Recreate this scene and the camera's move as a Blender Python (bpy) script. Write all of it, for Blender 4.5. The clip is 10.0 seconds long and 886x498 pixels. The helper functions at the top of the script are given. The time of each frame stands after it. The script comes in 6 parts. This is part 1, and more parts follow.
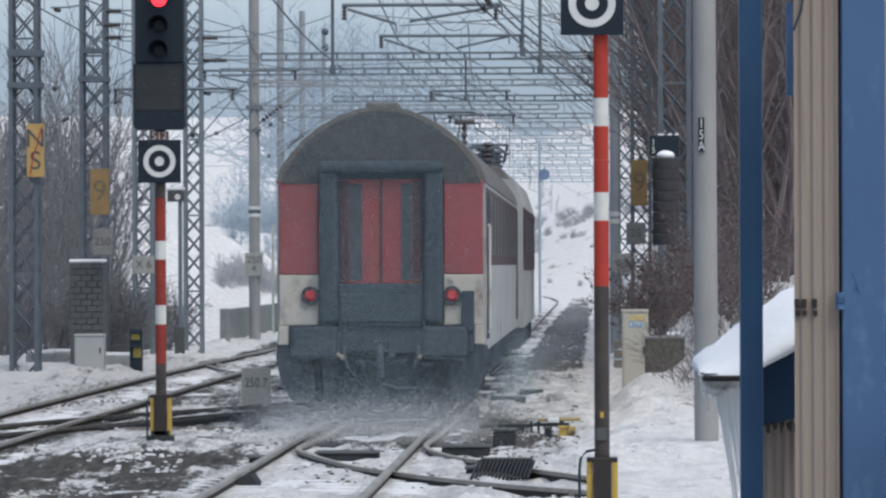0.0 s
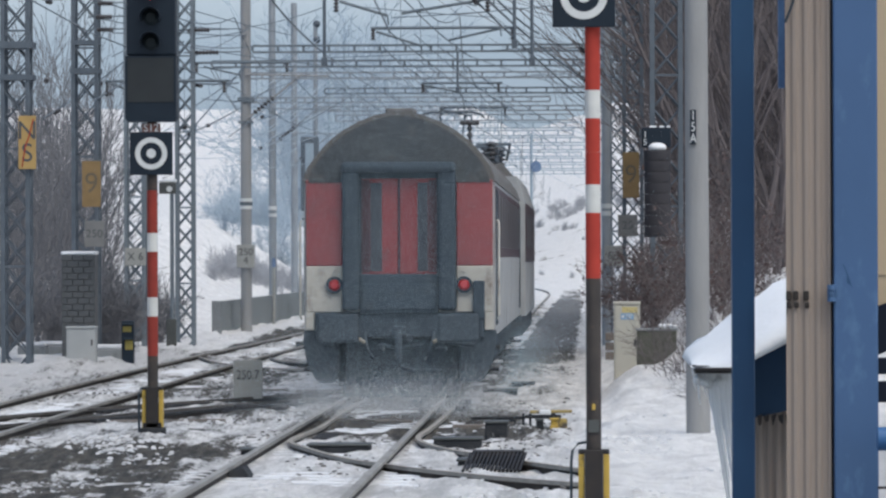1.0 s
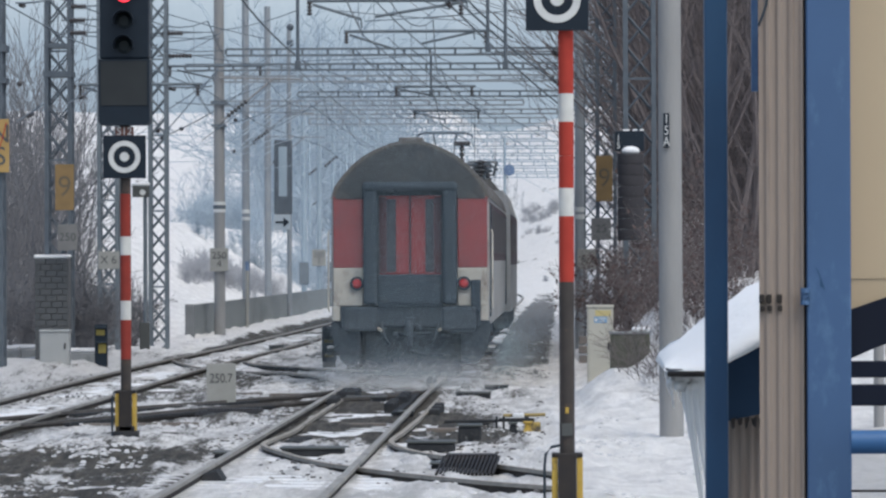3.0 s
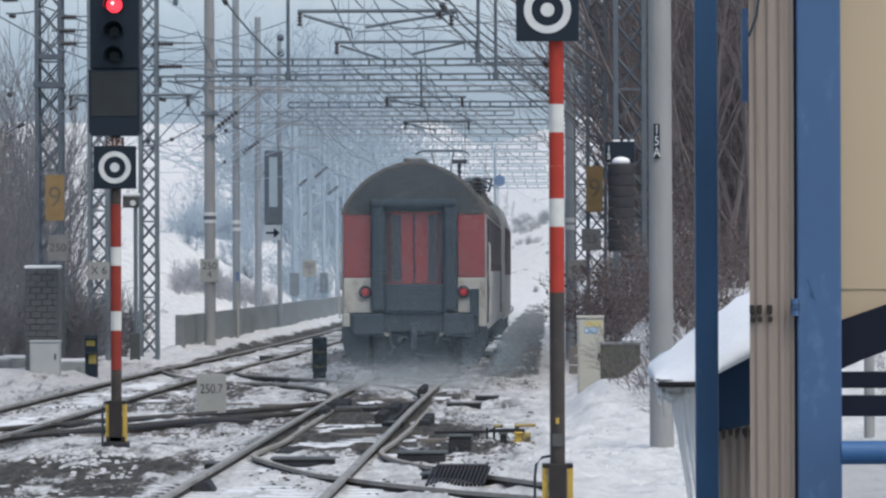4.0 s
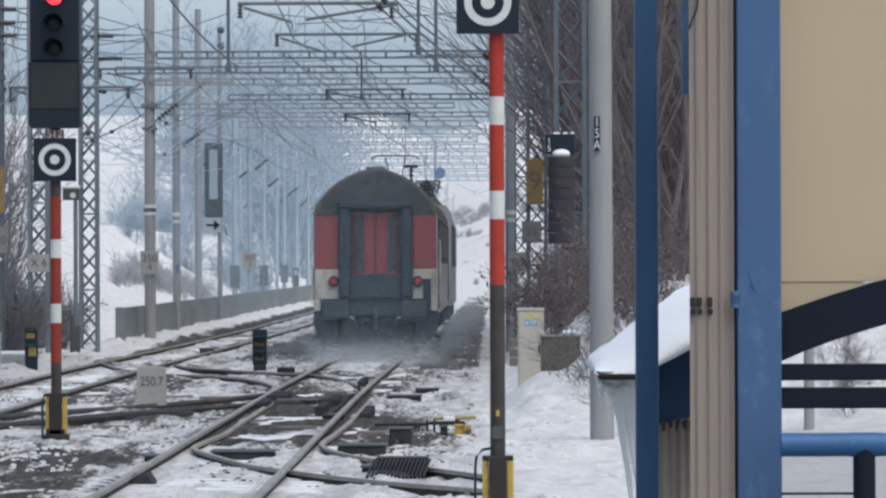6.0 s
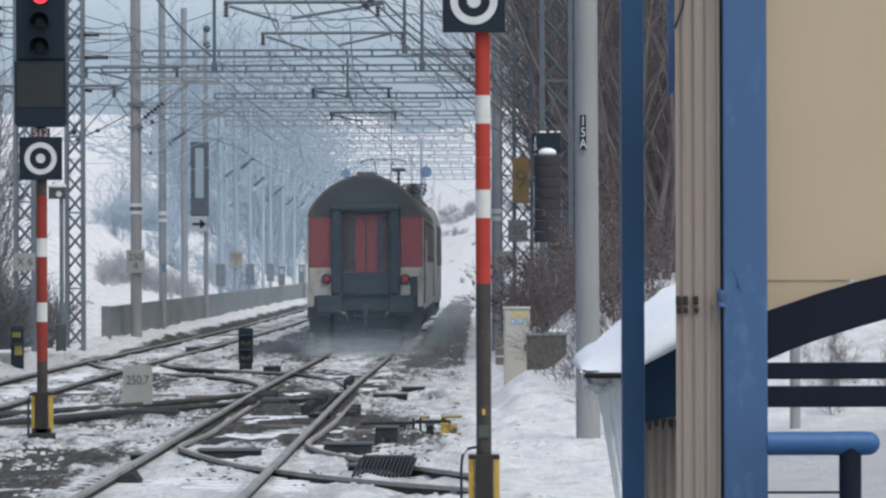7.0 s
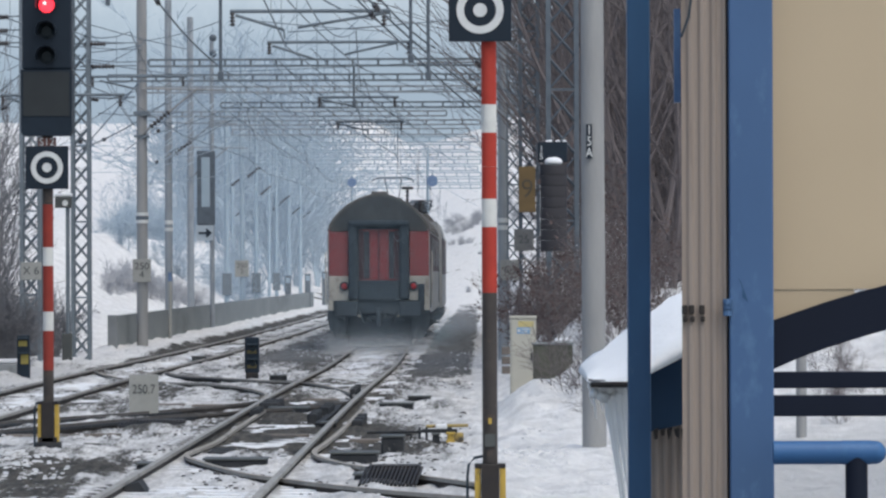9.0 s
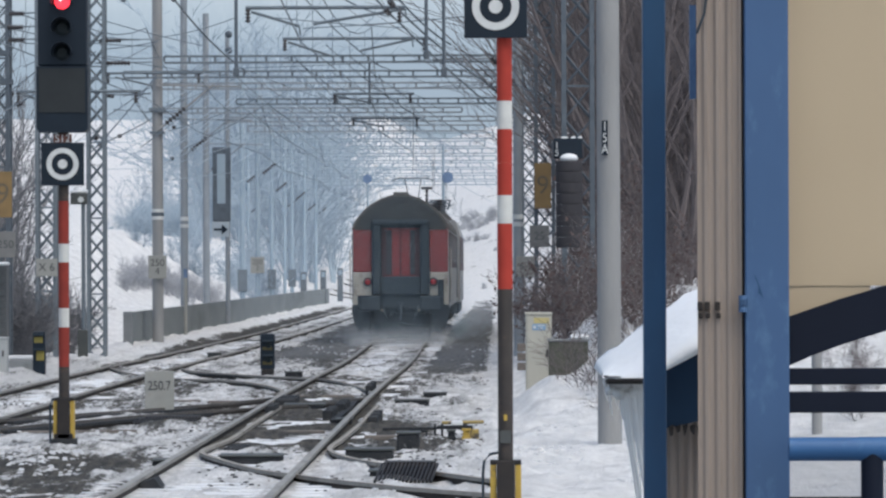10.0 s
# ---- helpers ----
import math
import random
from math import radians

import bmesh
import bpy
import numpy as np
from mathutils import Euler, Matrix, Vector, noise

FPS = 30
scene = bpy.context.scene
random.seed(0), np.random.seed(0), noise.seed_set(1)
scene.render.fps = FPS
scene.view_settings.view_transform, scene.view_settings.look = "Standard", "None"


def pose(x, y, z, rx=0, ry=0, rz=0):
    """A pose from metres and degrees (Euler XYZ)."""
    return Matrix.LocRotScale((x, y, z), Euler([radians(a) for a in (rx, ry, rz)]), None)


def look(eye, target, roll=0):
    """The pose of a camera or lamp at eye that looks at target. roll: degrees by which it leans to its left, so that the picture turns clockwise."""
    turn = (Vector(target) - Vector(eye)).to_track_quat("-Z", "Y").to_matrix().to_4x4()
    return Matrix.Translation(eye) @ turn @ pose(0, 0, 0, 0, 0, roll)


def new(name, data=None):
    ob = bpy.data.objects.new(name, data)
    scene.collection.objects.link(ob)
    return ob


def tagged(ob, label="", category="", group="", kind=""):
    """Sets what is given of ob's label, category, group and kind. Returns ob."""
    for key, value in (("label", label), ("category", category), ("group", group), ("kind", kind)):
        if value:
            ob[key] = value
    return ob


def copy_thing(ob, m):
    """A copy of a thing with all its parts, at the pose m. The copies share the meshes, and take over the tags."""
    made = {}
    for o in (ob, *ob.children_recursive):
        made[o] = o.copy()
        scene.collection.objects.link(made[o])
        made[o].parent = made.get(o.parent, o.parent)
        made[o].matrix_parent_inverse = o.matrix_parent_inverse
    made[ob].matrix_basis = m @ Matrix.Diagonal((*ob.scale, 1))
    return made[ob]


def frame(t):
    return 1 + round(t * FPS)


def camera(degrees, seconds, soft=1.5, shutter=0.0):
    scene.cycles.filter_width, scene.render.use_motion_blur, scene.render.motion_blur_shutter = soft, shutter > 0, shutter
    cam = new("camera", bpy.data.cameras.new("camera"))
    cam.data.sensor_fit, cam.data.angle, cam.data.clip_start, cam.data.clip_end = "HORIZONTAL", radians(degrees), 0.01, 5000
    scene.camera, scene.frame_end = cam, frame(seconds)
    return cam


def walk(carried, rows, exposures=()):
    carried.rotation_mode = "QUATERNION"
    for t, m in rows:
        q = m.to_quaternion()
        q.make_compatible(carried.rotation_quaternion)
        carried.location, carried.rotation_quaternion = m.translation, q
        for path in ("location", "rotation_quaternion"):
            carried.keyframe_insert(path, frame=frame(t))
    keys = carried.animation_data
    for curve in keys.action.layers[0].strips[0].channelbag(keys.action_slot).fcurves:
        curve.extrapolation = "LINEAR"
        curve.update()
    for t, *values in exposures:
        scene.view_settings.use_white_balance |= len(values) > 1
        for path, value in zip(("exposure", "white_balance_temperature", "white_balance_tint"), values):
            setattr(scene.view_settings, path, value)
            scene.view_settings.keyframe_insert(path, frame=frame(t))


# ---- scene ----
# camera on the platform, turned by hand
cam = camera(11.2, 10.0, soft=2.4)
EYE = 2.1


def motions():
    train = [(0.0, -2.88, 60.6), (0.5, -2.82, 63.2), (1.0, -2.76, 66.2), (1.5, -2.74, 69.5), (2.0, -2.71, 72.9), (2.75, -2.68, 78.3),
             (3.5, -2.67, 83.9), (4.5, -2.63, 91.1), (5.5, -2.6, 98.4), (6.0, -2.62, 102.1), (6.75, -2.68, 107.4), (7.5, -2.76, 112.7), (8.5, -2.87, 120.2), (9.5, -2.88, 127.4), (10.0, -2.86, 130.8)]
    walk(coach, [(t, pose(x, y, 0)) for t, x, y in train])
    walk(loco, [(t, pose(x + 0.02, y + 25.3, 0)) for t, x, y in train])
    walk(spray_and_haze, [(t, pose(x, y, 0)) for t, x, y in train])
    turns = [2 * k / 30 for k in range(151)]
    for axle, radius in axles:
        base = axle.location.copy()
        walk(axle, [(t, pose(base.x, base.y, base.z, -math.degrees(7.05 * t / radius))) for t in turns])


aim = [
    (0, 1.937, 0.207),
    (0.5, 2.041, 0.196),
    (1, 1.833, 0.107),
    (1.5, 1.718, 0.036),
    (2, 1.625, 0.102),
    (3.5, 1.439, 0.173),
    (4, 1.373, 0.283),
    (4.5, 1.296, 0.458),
    (5, 1.099, 0.436),
    (5.5, 0.803, 0.228),
    (6, 0.616, 0.184),
    (7.5, 0.419, 0.163),
    (8, 0.463, 0.163),
    (8.5, 0.441, 0.173),
    (9, 0.518, 0.283),
    (9.5, 0.671, 0.272),
    (10, 0.715, 0.239),
]
walk(cam, [(t, pose(0, 0, EYE, 90 + tilt, 0.2, turn)) for t, turn, tilt in aim])

# overcast winter daylight
world = bpy.data.worlds.new("world")
scene.world = world
world.use_nodes = True
wn = world.node_tree.nodes
sky = wn.new("ShaderNodeTexSky")
sky.sky_type, sky.sun_disc, sky.sun_elevation, sky.sun_rotation = "NISHITA", False, radians(60), radians(145)
sky.dust_density, sky.ozone_density = 4.0, 1.0
world.node_tree.links.new(sky.outputs[0], wn["Background"].inputs[0])
wn["Background"].inputs[1].default_value = 0.15
sun_light = bpy.data.lights.new("sun", "SUN")
sun_light.energy, sun_light.angle, sun_light.color = 0.65, radians(40), (1.0, 0.97, 0.93)
sun = new("sun", sun_light)
sun.matrix_world = look((32, 15, 95), (0, 60, 0))
scene.view_settings.exposure = 0.28
scene.view_settings.use_white_balance = True
scene.view_settings.white_balance_temperature, scene.view_settings.white_balance_tint = 6320, 3


# ---- materials ----
def mat(name, base, rough=0.7, metal=0.0, other=None, scale=3.0, spread=0.5, bump=0.0, fine=40.0, stain=None, stain_scale=0.7, stain_at=0.62, glow=0.0, stretch=(1, 1, 1), spec=0.5, fixed=False):
    """A painted, stone, snow or metal surface: two colours mixed by grain, stains at a larger scale, and fine relief."""
    m = bpy.data.materials.new(name)
    m.use_nodes = True
    nodes, links = m.node_tree.nodes, m.node_tree.links
    b = nodes["Principled BSDF"]
    b.inputs["Roughness"].default_value, b.inputs["Metallic"].default_value = rough, metal
    b.inputs["Specular IOR Level"].default_value = spec
    tc, mp = nodes.new("ShaderNodeTexCoord"), nodes.new("ShaderNodeMapping")
    mp.inputs["Scale"].default_value = stretch
    links.new(nodes.new("ShaderNodeNewGeometry").outputs["Position"] if fixed else tc.outputs["Object"], mp.inputs["Vector"])
    n1 = nodes.new("ShaderNodeTexNoise")
    n1.inputs["Scale"].default_value, n1.inputs["Detail"].default_value = scale, 6
    links.new(mp.outputs[0], n1.inputs["Vector"])
    ramp = nodes.new("ShaderNodeValToRGB")
    other = other or tuple(c * 0.72 for c in base)
    ramp.color_ramp.elements[0].position, ramp.color_ramp.elements[1].position = 0.5 - spread / 2, 0.5 + spread / 2
    ramp.color_ramp.elements[0].color, ramp.color_ramp.elements[1].color = (*other, 1), (*base, 1)
    links.new(n1.outputs["Fac"], ramp.inputs[0])
    colour = ramp.outputs[0]
    if stain:
        n2 = nodes.new("ShaderNodeTexNoise")
        n2.inputs["Scale"].default_value, n2.inputs["Detail"].default_value, n2.inputs["Roughness"].default_value = stain_scale, 8, 0.65
        links.new(mp.outputs[0], n2.inputs["Vector"])
        r2 = nodes.new("ShaderNodeValToRGB")
        r2.color_ramp.elements[0].position, r2.color_ramp.elements[1].position = stain_at - 0.05, stain_at + 0.08
        links.new(n2.outputs["Fac"], r2.inputs[0])
        mix = nodes.new("ShaderNodeMix")
        mix.data_type = "RGBA"
        links.new(r2.outputs[0], mix.inputs["Factor"])
        links.new(colour, mix.inputs["A"])
        mix.inputs["B"].default_value = (*stain, 1)
        colour = mix.outputs["Result"]
    links.new(colour, b.inputs["Base Color"])
    if glow:
        links.new(colour, b.inputs["Emission Color"])
        b.inputs["Emission Strength"].default_value = glow
    if bump:
        n3 = nodes.new("ShaderNodeTexNoise")
        n3.inputs["Scale"].default_value, n3.inputs["Detail"].default_value = fine, 4
        links.new(mp.outputs[0], n3.inputs["Vector"])
        bp = nodes.new("ShaderNodeBump")
        bp.inputs["Strength"].default_value, bp.inputs["Distance"].default_value = bump, 0.02
        links.new(n3.outputs["Fac"], bp.inputs["Height"])
        links.new(bp.outputs[0], b.inputs["Normal"])
    return m


SNOW = mat("snow", (0.78, 0.79, 0.82), 0.85, other=(0.66, 0.67, 0.7), scale=0.9, bump=0.5, fine=6)
CLEAN_SNOW = mat("fresh_snow", (0.9, 0.9, 0.92), 0.8, other=(0.84, 0.845, 0.87), scale=1.5, bump=0.3, fine=13)
SIGN_BLACK = mat("black_enamel", (0.013, 0.022, 0.035), 0.5, other=(0.01, 0.016, 0.027), scale=4, spec=0.25)
SIGN_WHITE = mat("white_enamel", (0.64, 0.65, 0.65), 0.5, other=(0.52, 0.53, 0.54), scale=9)
POST_RED = mat("red_paint", (0.4, 0.055, 0.04), 0.75, other=(0.33, 0.045, 0.035), scale=6, stain=(0.25, 0.05, 0.04), stain_scale=3, stain_at=0.66, spec=0.12)
POST_RED_DULL = mat("dull_red_paint", (0.27, 0.048, 0.038), 0.8, other=(0.21, 0.042, 0.035), scale=6, stain=(0.14, 0.05, 0.045), stain_scale=3, stain_at=0.64, spec=0.1)
POST_WHITE = mat("white_paint", (0.64, 0.64, 0.625), 0.75, other=(0.5, 0.5, 0.49), scale=7, spec=0.12)
POST_DARK = mat("dark_post_paint", (0.035, 0.031, 0.031), 0.6, other=(0.065, 0.055, 0.05), scale=5, stain=(0.13, 0.08, 0.06), stain_scale=4, spec=0.3)
YELLOW = mat("yellow_paint", (0.52, 0.35, 0.06), 0.65, other=(0.38, 0.26, 0.05), scale=6, stain=(0.1, 0.08, 0.05), stain_scale=5, stain_at=0.6)
GREY_STEEL = mat("galvanised_steel", (0.19, 0.22, 0.25), 0.55, 0.3, other=(0.14, 0.165, 0.19), scale=3)
DARK_STEEL = mat("dark_steel", (0.12, 0.142, 0.17), 0.6, 0.3, other=(0.085, 0.102, 0.125), scale=4)
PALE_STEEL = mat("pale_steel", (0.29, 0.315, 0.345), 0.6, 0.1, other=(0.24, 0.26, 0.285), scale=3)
# greys for distant things, with haze mixed into the colour
FAR_DARK = mat("hazed_board_grey", (0.15, 0.17, 0.195), 0.8, other=(0.12, 0.14, 0.16), scale=3)
FAR_STEEL = mat("hazed_far_steel", (0.33, 0.4, 0.47), 0.7, other=(0.28, 0.35, 0.41), scale=2)
CONCRETE_POLE = mat("concrete_pole", (0.3, 0.3, 0.305), 0.85, other=(0.235, 0.235, 0.24), scale=3, bump=0.3, fine=30, stretch=(1, 1, 0.3), stain=(0.24, 0.24, 0.24), stain_scale=1.3)
CONCRETE = mat("grey_concrete", (0.24, 0.25, 0.26), 0.9, other=(0.16, 0.17, 0.18), scale=1.5, bump=0.4, stain=(0.11, 0.12, 0.12), stain_scale=0.8)
MOSSY = mat("mossy_dark_concrete", (0.095, 0.098, 0.08), 0.9, other=(0.055, 0.058, 0.046), scale=4, bump=0.3, stain=(0.13, 0.12, 0.09), stain_scale=3)
WALL = mat("grey_concrete_panel", (0.225, 0.245, 0.252), 0.9, other=(0.175, 0.192, 0.2), scale=0.9, bump=0.3, stain=(0.14, 0.152, 0.155), stain_scale=0.35, stretch=(1, 0.25, 1), fixed=True)
RAIL_HEAD = mat("worn_rail_steel", (0.34, 0.325, 0.305), 0.6, 0.15, other=(0.22, 0.208, 0.195), scale=4, stain=(0.1, 0.088, 0.08), stain_scale=3, stain_at=0.64, stretch=(1, 0.3, 1))
RAIL_SIDE = mat("rusty_rail_steel", (0.075, 0.067, 0.062), 0.9, other=(0.045, 0.041, 0.04), scale=6, spec=0.15)
RAIL_TAN = mat("dusty_tan_rail_steel", (0.34, 0.322, 0.296), 0.9, other=(0.23, 0.215, 0.198), scale=5, stain=(0.14, 0.13, 0.12), stain_scale=2.5, stain_at=0.62, spec=0.2)
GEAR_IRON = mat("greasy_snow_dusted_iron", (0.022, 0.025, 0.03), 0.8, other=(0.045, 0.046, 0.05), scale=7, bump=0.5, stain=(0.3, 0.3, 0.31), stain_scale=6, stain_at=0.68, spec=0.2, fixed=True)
IRON_RAIL = mat("dark_crossing_rail", (0.11, 0.1, 0.095), 0.7, 0.1, other=(0.06, 0.055, 0.052), scale=4)
SLEEPER = mat("dark_oiled_sleeper", (0.07, 0.06, 0.055), 0.9, other=(0.04, 0.035, 0.032), scale=6, bump=0.5, stain=(0.7, 0.71, 0.74), stain_scale=1.6, stain_at=0.44)
IRON = mat("black_iron", (0.025, 0.026, 0.03), 0.6, 0.4, other=(0.05, 0.042, 0.038), scale=6, spec=0.25)
COACH_RED = mat("faded_coach_red", (0.26, 0.055, 0.06), 0.5, other=(0.205, 0.053, 0.06), scale=2, stain=(0.17, 0.05, 0.055), stain_scale=1.3, stain_at=0.6)
COACH_WHITE = mat("grimy_cream_paint", (0.5, 0.48, 0.43), 0.55, other=(0.36, 0.34, 0.31), scale=2.5, stain=(0.2, 0.17, 0.15), stain_scale=1.6, stain_at=0.58)
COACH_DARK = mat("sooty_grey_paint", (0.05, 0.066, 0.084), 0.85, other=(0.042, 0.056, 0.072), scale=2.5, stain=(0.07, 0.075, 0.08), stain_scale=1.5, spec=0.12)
GABLE = mat("sooty_brown_grey_paint", (0.075, 0.08, 0.084), 0.85, other=(0.055, 0.062, 0.07), scale=1.6, stain=(0.12, 0.115, 0.11), stain_scale=1.1, stain_at=0.6, spec=0.08)
COACH_SIDE = mat("grimy_light_grey_paint", (0.44, 0.44, 0.44), 0.55, other=(0.31, 0.315, 0.32), scale=1.6, stain=(0.18, 0.17, 0.17), stain_scale=1.1, spec=0.12)
DOOR_RED = mat("sooty_door_red", (0.25, 0.036, 0.04), 0.5, other=(0.17, 0.035, 0.04), scale=2, stain=(0.1, 0.045, 0.05), stain_scale=2.2)
FASCIA = mat("deep_blue_fascia_paint", (0.016, 0.042, 0.088), 0.6, other=(0.012, 0.033, 0.07), scale=3, stain=(0.02, 0.045, 0.1), stain_scale=4, spec=0.25)
SIDE_RED = mat("dull_dark_red_paint", (0.085, 0.045, 0.052), 0.5, other=(0.06, 0.045, 0.055), scale=1.2, spec=0.1)
ROOF_GREY = mat("weathered_roof_paint", (0.15, 0.138, 0.132), 0.65, other=(0.1, 0.094, 0.092), scale=1.5, stain=(0.24, 0.25, 0.26), stain_scale=0.9, stain_at=0.6, spec=0.15)
RUBBER = mat("black_rubber", (0.042, 0.056, 0.072), 0.9, other=(0.052, 0.067, 0.083), scale=5, spec=0.08)
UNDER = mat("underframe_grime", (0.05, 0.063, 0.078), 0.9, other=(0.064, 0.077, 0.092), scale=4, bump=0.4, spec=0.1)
WINDOW = mat("dark_window_glass", (0.035, 0.03, 0.036), 0.35, other=(0.05, 0.04, 0.045), scale=2, spec=0.25)
HOSE_END = mat("worn_pale_hose_end", (0.3, 0.28, 0.24), 0.7)
DOOR_GLASS = mat("sooty_door_glass", (0.062, 0.07, 0.085), 0.5, other=(0.052, 0.058, 0.07), scale=2, spec=0.15)
TAIL_RED = mat("tail_lamp_red", (0.5, 0.035, 0.045), 0.4, glow=0.02)
LAMP_RED = mat("signal_red_light", (1.0, 0.03, 0.05), 0.3, other=(1.0, 0.06, 0.1), glow=1.6)
LAMP_CORE = mat("signal_light_core", (1.0, 0.55, 0.55), 0.3, other=(1.0, 0.5, 0.5), glow=2.0)
PANEL = mat("dull_dark_panel", (0.035, 0.04, 0.044), 0.7, other=(0.028, 0.032, 0.036), scale=4, spec=0.2)
LENS = mat("unlit_lens", (0.016, 0.024, 0.03), 0.35, spec=0.2)
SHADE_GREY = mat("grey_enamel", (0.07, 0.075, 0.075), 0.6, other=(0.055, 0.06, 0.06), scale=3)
PLATE_WHITE = mat("weathered_number_plate", (0.33, 0.33, 0.315), 0.7, other=(0.27, 0.27, 0.255), scale=5, stain=(0.25, 0.24, 0.225), stain_scale=5)
PLATE_GREY = mat("dull_grey_plate", (0.19, 0.19, 0.19), 0.8, other=(0.15, 0.15, 0.15), scale=5)
MARKER_YELLOW = mat("dull_marker_yellow", (0.32, 0.26, 0.06), 0.7, other=(0.22, 0.18, 0.05), scale=9)
DWARF_OCHRE = mat("sooty_ochre", (0.11, 0.09, 0.035), 0.8)
ARROW_PALE = mat("pale_blue_grey_enamel", (0.42, 0.47, 0.52), 0.7, other=(0.36, 0.41, 0.46), scale=4)
PLATE_ORANGE = mat("ochre_number_plate", (0.42, 0.28, 0.1), 0.6, other=(0.36, 0.235, 0.085), scale=4)
PLATE_BROWN = mat("red_brown_plate", (0.16, 0.06, 0.045), 0.6, scale=8)
PLATE_DULL = mat("dull_ochre_plate", (0.24, 0.155, 0.065), 0.7, other=(0.19, 0.125, 0.055), scale=4)
INK = mat("dark_lettering", (0.09, 0.095, 0.1), 0.7)
INK_FADED = mat("faded_lettering", (0.15, 0.12, 0.08), 0.8)
CABINET = mat("beige_cabinet_paint", (0.47, 0.455, 0.4), 0.6, other=(0.39, 0.375, 0.33), scale=2, stain=(0.33, 0.31, 0.27), stain_scale=2)
CABINET_GREY = mat("light_grey_cabinet_paint", (0.4, 0.415, 0.425), 0.7, other=(0.33, 0.345, 0.355), scale=2, stain=(0.38, 0.38, 0.37), stain_scale=2)
STICKER_BLUE = mat("blue_sticker", (0.17, 0.31, 0.5), 0.7, other=(0.24, 0.35, 0.48), scale=14)
# blue of distant signs, dulled with painted-in haze
SIGN_BLUE = mat("hazed_blue_enamel", (0.15, 0.22, 0.36), 0.6)
STICKER_YELLOW = mat("yellow_sticker", (0.52, 0.43, 0.17), 0.7, other=(0.46, 0.4, 0.24), scale=12)
CANISTER = mat("dark_grey_ribbed_iron", (0.058, 0.056, 0.062), 0.95, other=(0.046, 0.045, 0.051), scale=3, spec=0.08)
BRICK = mat("pale_block", (0.09, 0.096, 0.104), 0.9, other=(0.065, 0.07, 0.076), scale=4, bump=0.4)
MORTAR = mat("dark_mortar", (0.125, 0.13, 0.138), 0.95, other=(0.095, 0.1, 0.107), scale=6)
WOOD = mat("weathered_plank", (0.19, 0.165, 0.15), 0.9, other=(0.12, 0.105, 0.095), scale=4, stretch=(1, 1, 6))
BLUE = mat("blue_post_paint", (0.058, 0.122, 0.26), 0.5, other=(0.048, 0.102, 0.218), scale=3.5, spread=0.35, stain=(0.085, 0.165, 0.31), stain_scale=9.0, stain_at=0.6, stretch=(1, 1, 0.45))
BLUE_DARK = mat("dark_blue_paint", (0.02, 0.076, 0.172), 0.5, other=(0.016, 0.058, 0.135), scale=5, spread=0.35, stain=(0.13, 0.2, 0.3), stain_scale=13.0, stain_at=0.72, stretch=(1, 1, 0.5))
BLUE_BEAM = mat("navy_beam_paint", (0.008, 0.012, 0.026), 0.65, other=(0.006, 0.009, 0.02), scale=3, spec=0.2)
BLUE_PIPE = mat("bright_blue_pipe_paint", (0.036, 0.125, 0.3), 0.55, other=(0.03, 0.1, 0.25), scale=4, stain=(0.06, 0.16, 0.34), stain_scale=5)
CORRUGATED = mat("taupe_corrugated_sheet", (0.33, 0.272, 0.235), 0.7, other=(0.27, 0.222, 0.192), scale=2, stretch=(3, 3, 0.15), stain=(0.2, 0.155, 0.13), stain_scale=3.0, stain_at=0.6)
BEIGE = mat("beige_panel", (0.52, 0.415, 0.285), 0.7, other=(0.48, 0.38, 0.26), scale=1.6, stain=(0.49, 0.385, 0.25), stain_scale=1.1)
ICE = mat("icicle_ice", (0.88, 0.89, 0.9), 0.45, other=(0.78, 0.79, 0.81), scale=6)
BARK = mat("dark_bush_bark", (0.15, 0.128, 0.13), 0.9, other=(0.1, 0.086, 0.09), scale=4)
BARK_GREY = mat("frosted_bark", (0.16, 0.16, 0.172), 0.9, other=(0.115, 0.115, 0.126), scale=3)
# far barks, paled and blued to paint in the haze of distance
BARK_MIST = mat("hazed_scrub_bark", (0.4, 0.41, 0.44), 0.9, other=(0.33, 0.34, 0.37), scale=2)
BARK_FAR = mat("hazed_far_bark", (0.4, 0.47, 0.54), 0.9, other=(0.33, 0.4, 0.47), scale=2)
LEAF_BROWN = mat("withered_leaf", (0.1, 0.062, 0.055), 0.8, other=(0.065, 0.042, 0.04), scale=6)
WIRE = mat("wire_copper_patina", (0.16, 0.19, 0.22), 0.6, 0.3, other=(0.12, 0.145, 0.17), scale=3)
# far cables: haze laid into the wire colour
WIRE_FAR = mat("hazed_wire", (0.36, 0.43, 0.5), 0.7, other=(0.3, 0.37, 0.43), scale=3)
PORCELAIN = mat("brown_insulator", (0.06, 0.055, 0.06), 0.3)
CLOD = mat("old_snow_clod", (0.6, 0.605, 0.63), 0.9, other=(0.46, 0.46, 0.48), scale=3)
GRAVEL = mat("dark_gravel", (0.12, 0.115, 0.115), 0.95, other=(0.06, 0.056, 0.056), scale=14, bump=0.5)
DRIFT = mat("drifting_ground_snow", (0.72, 0.73, 0.75), 0.9)
# flakes tinted blue so that their veil reads as haze
HAZE_FLAKE = mat("haze_blue_flake", (0.54, 0.67, 0.77), 0.9)


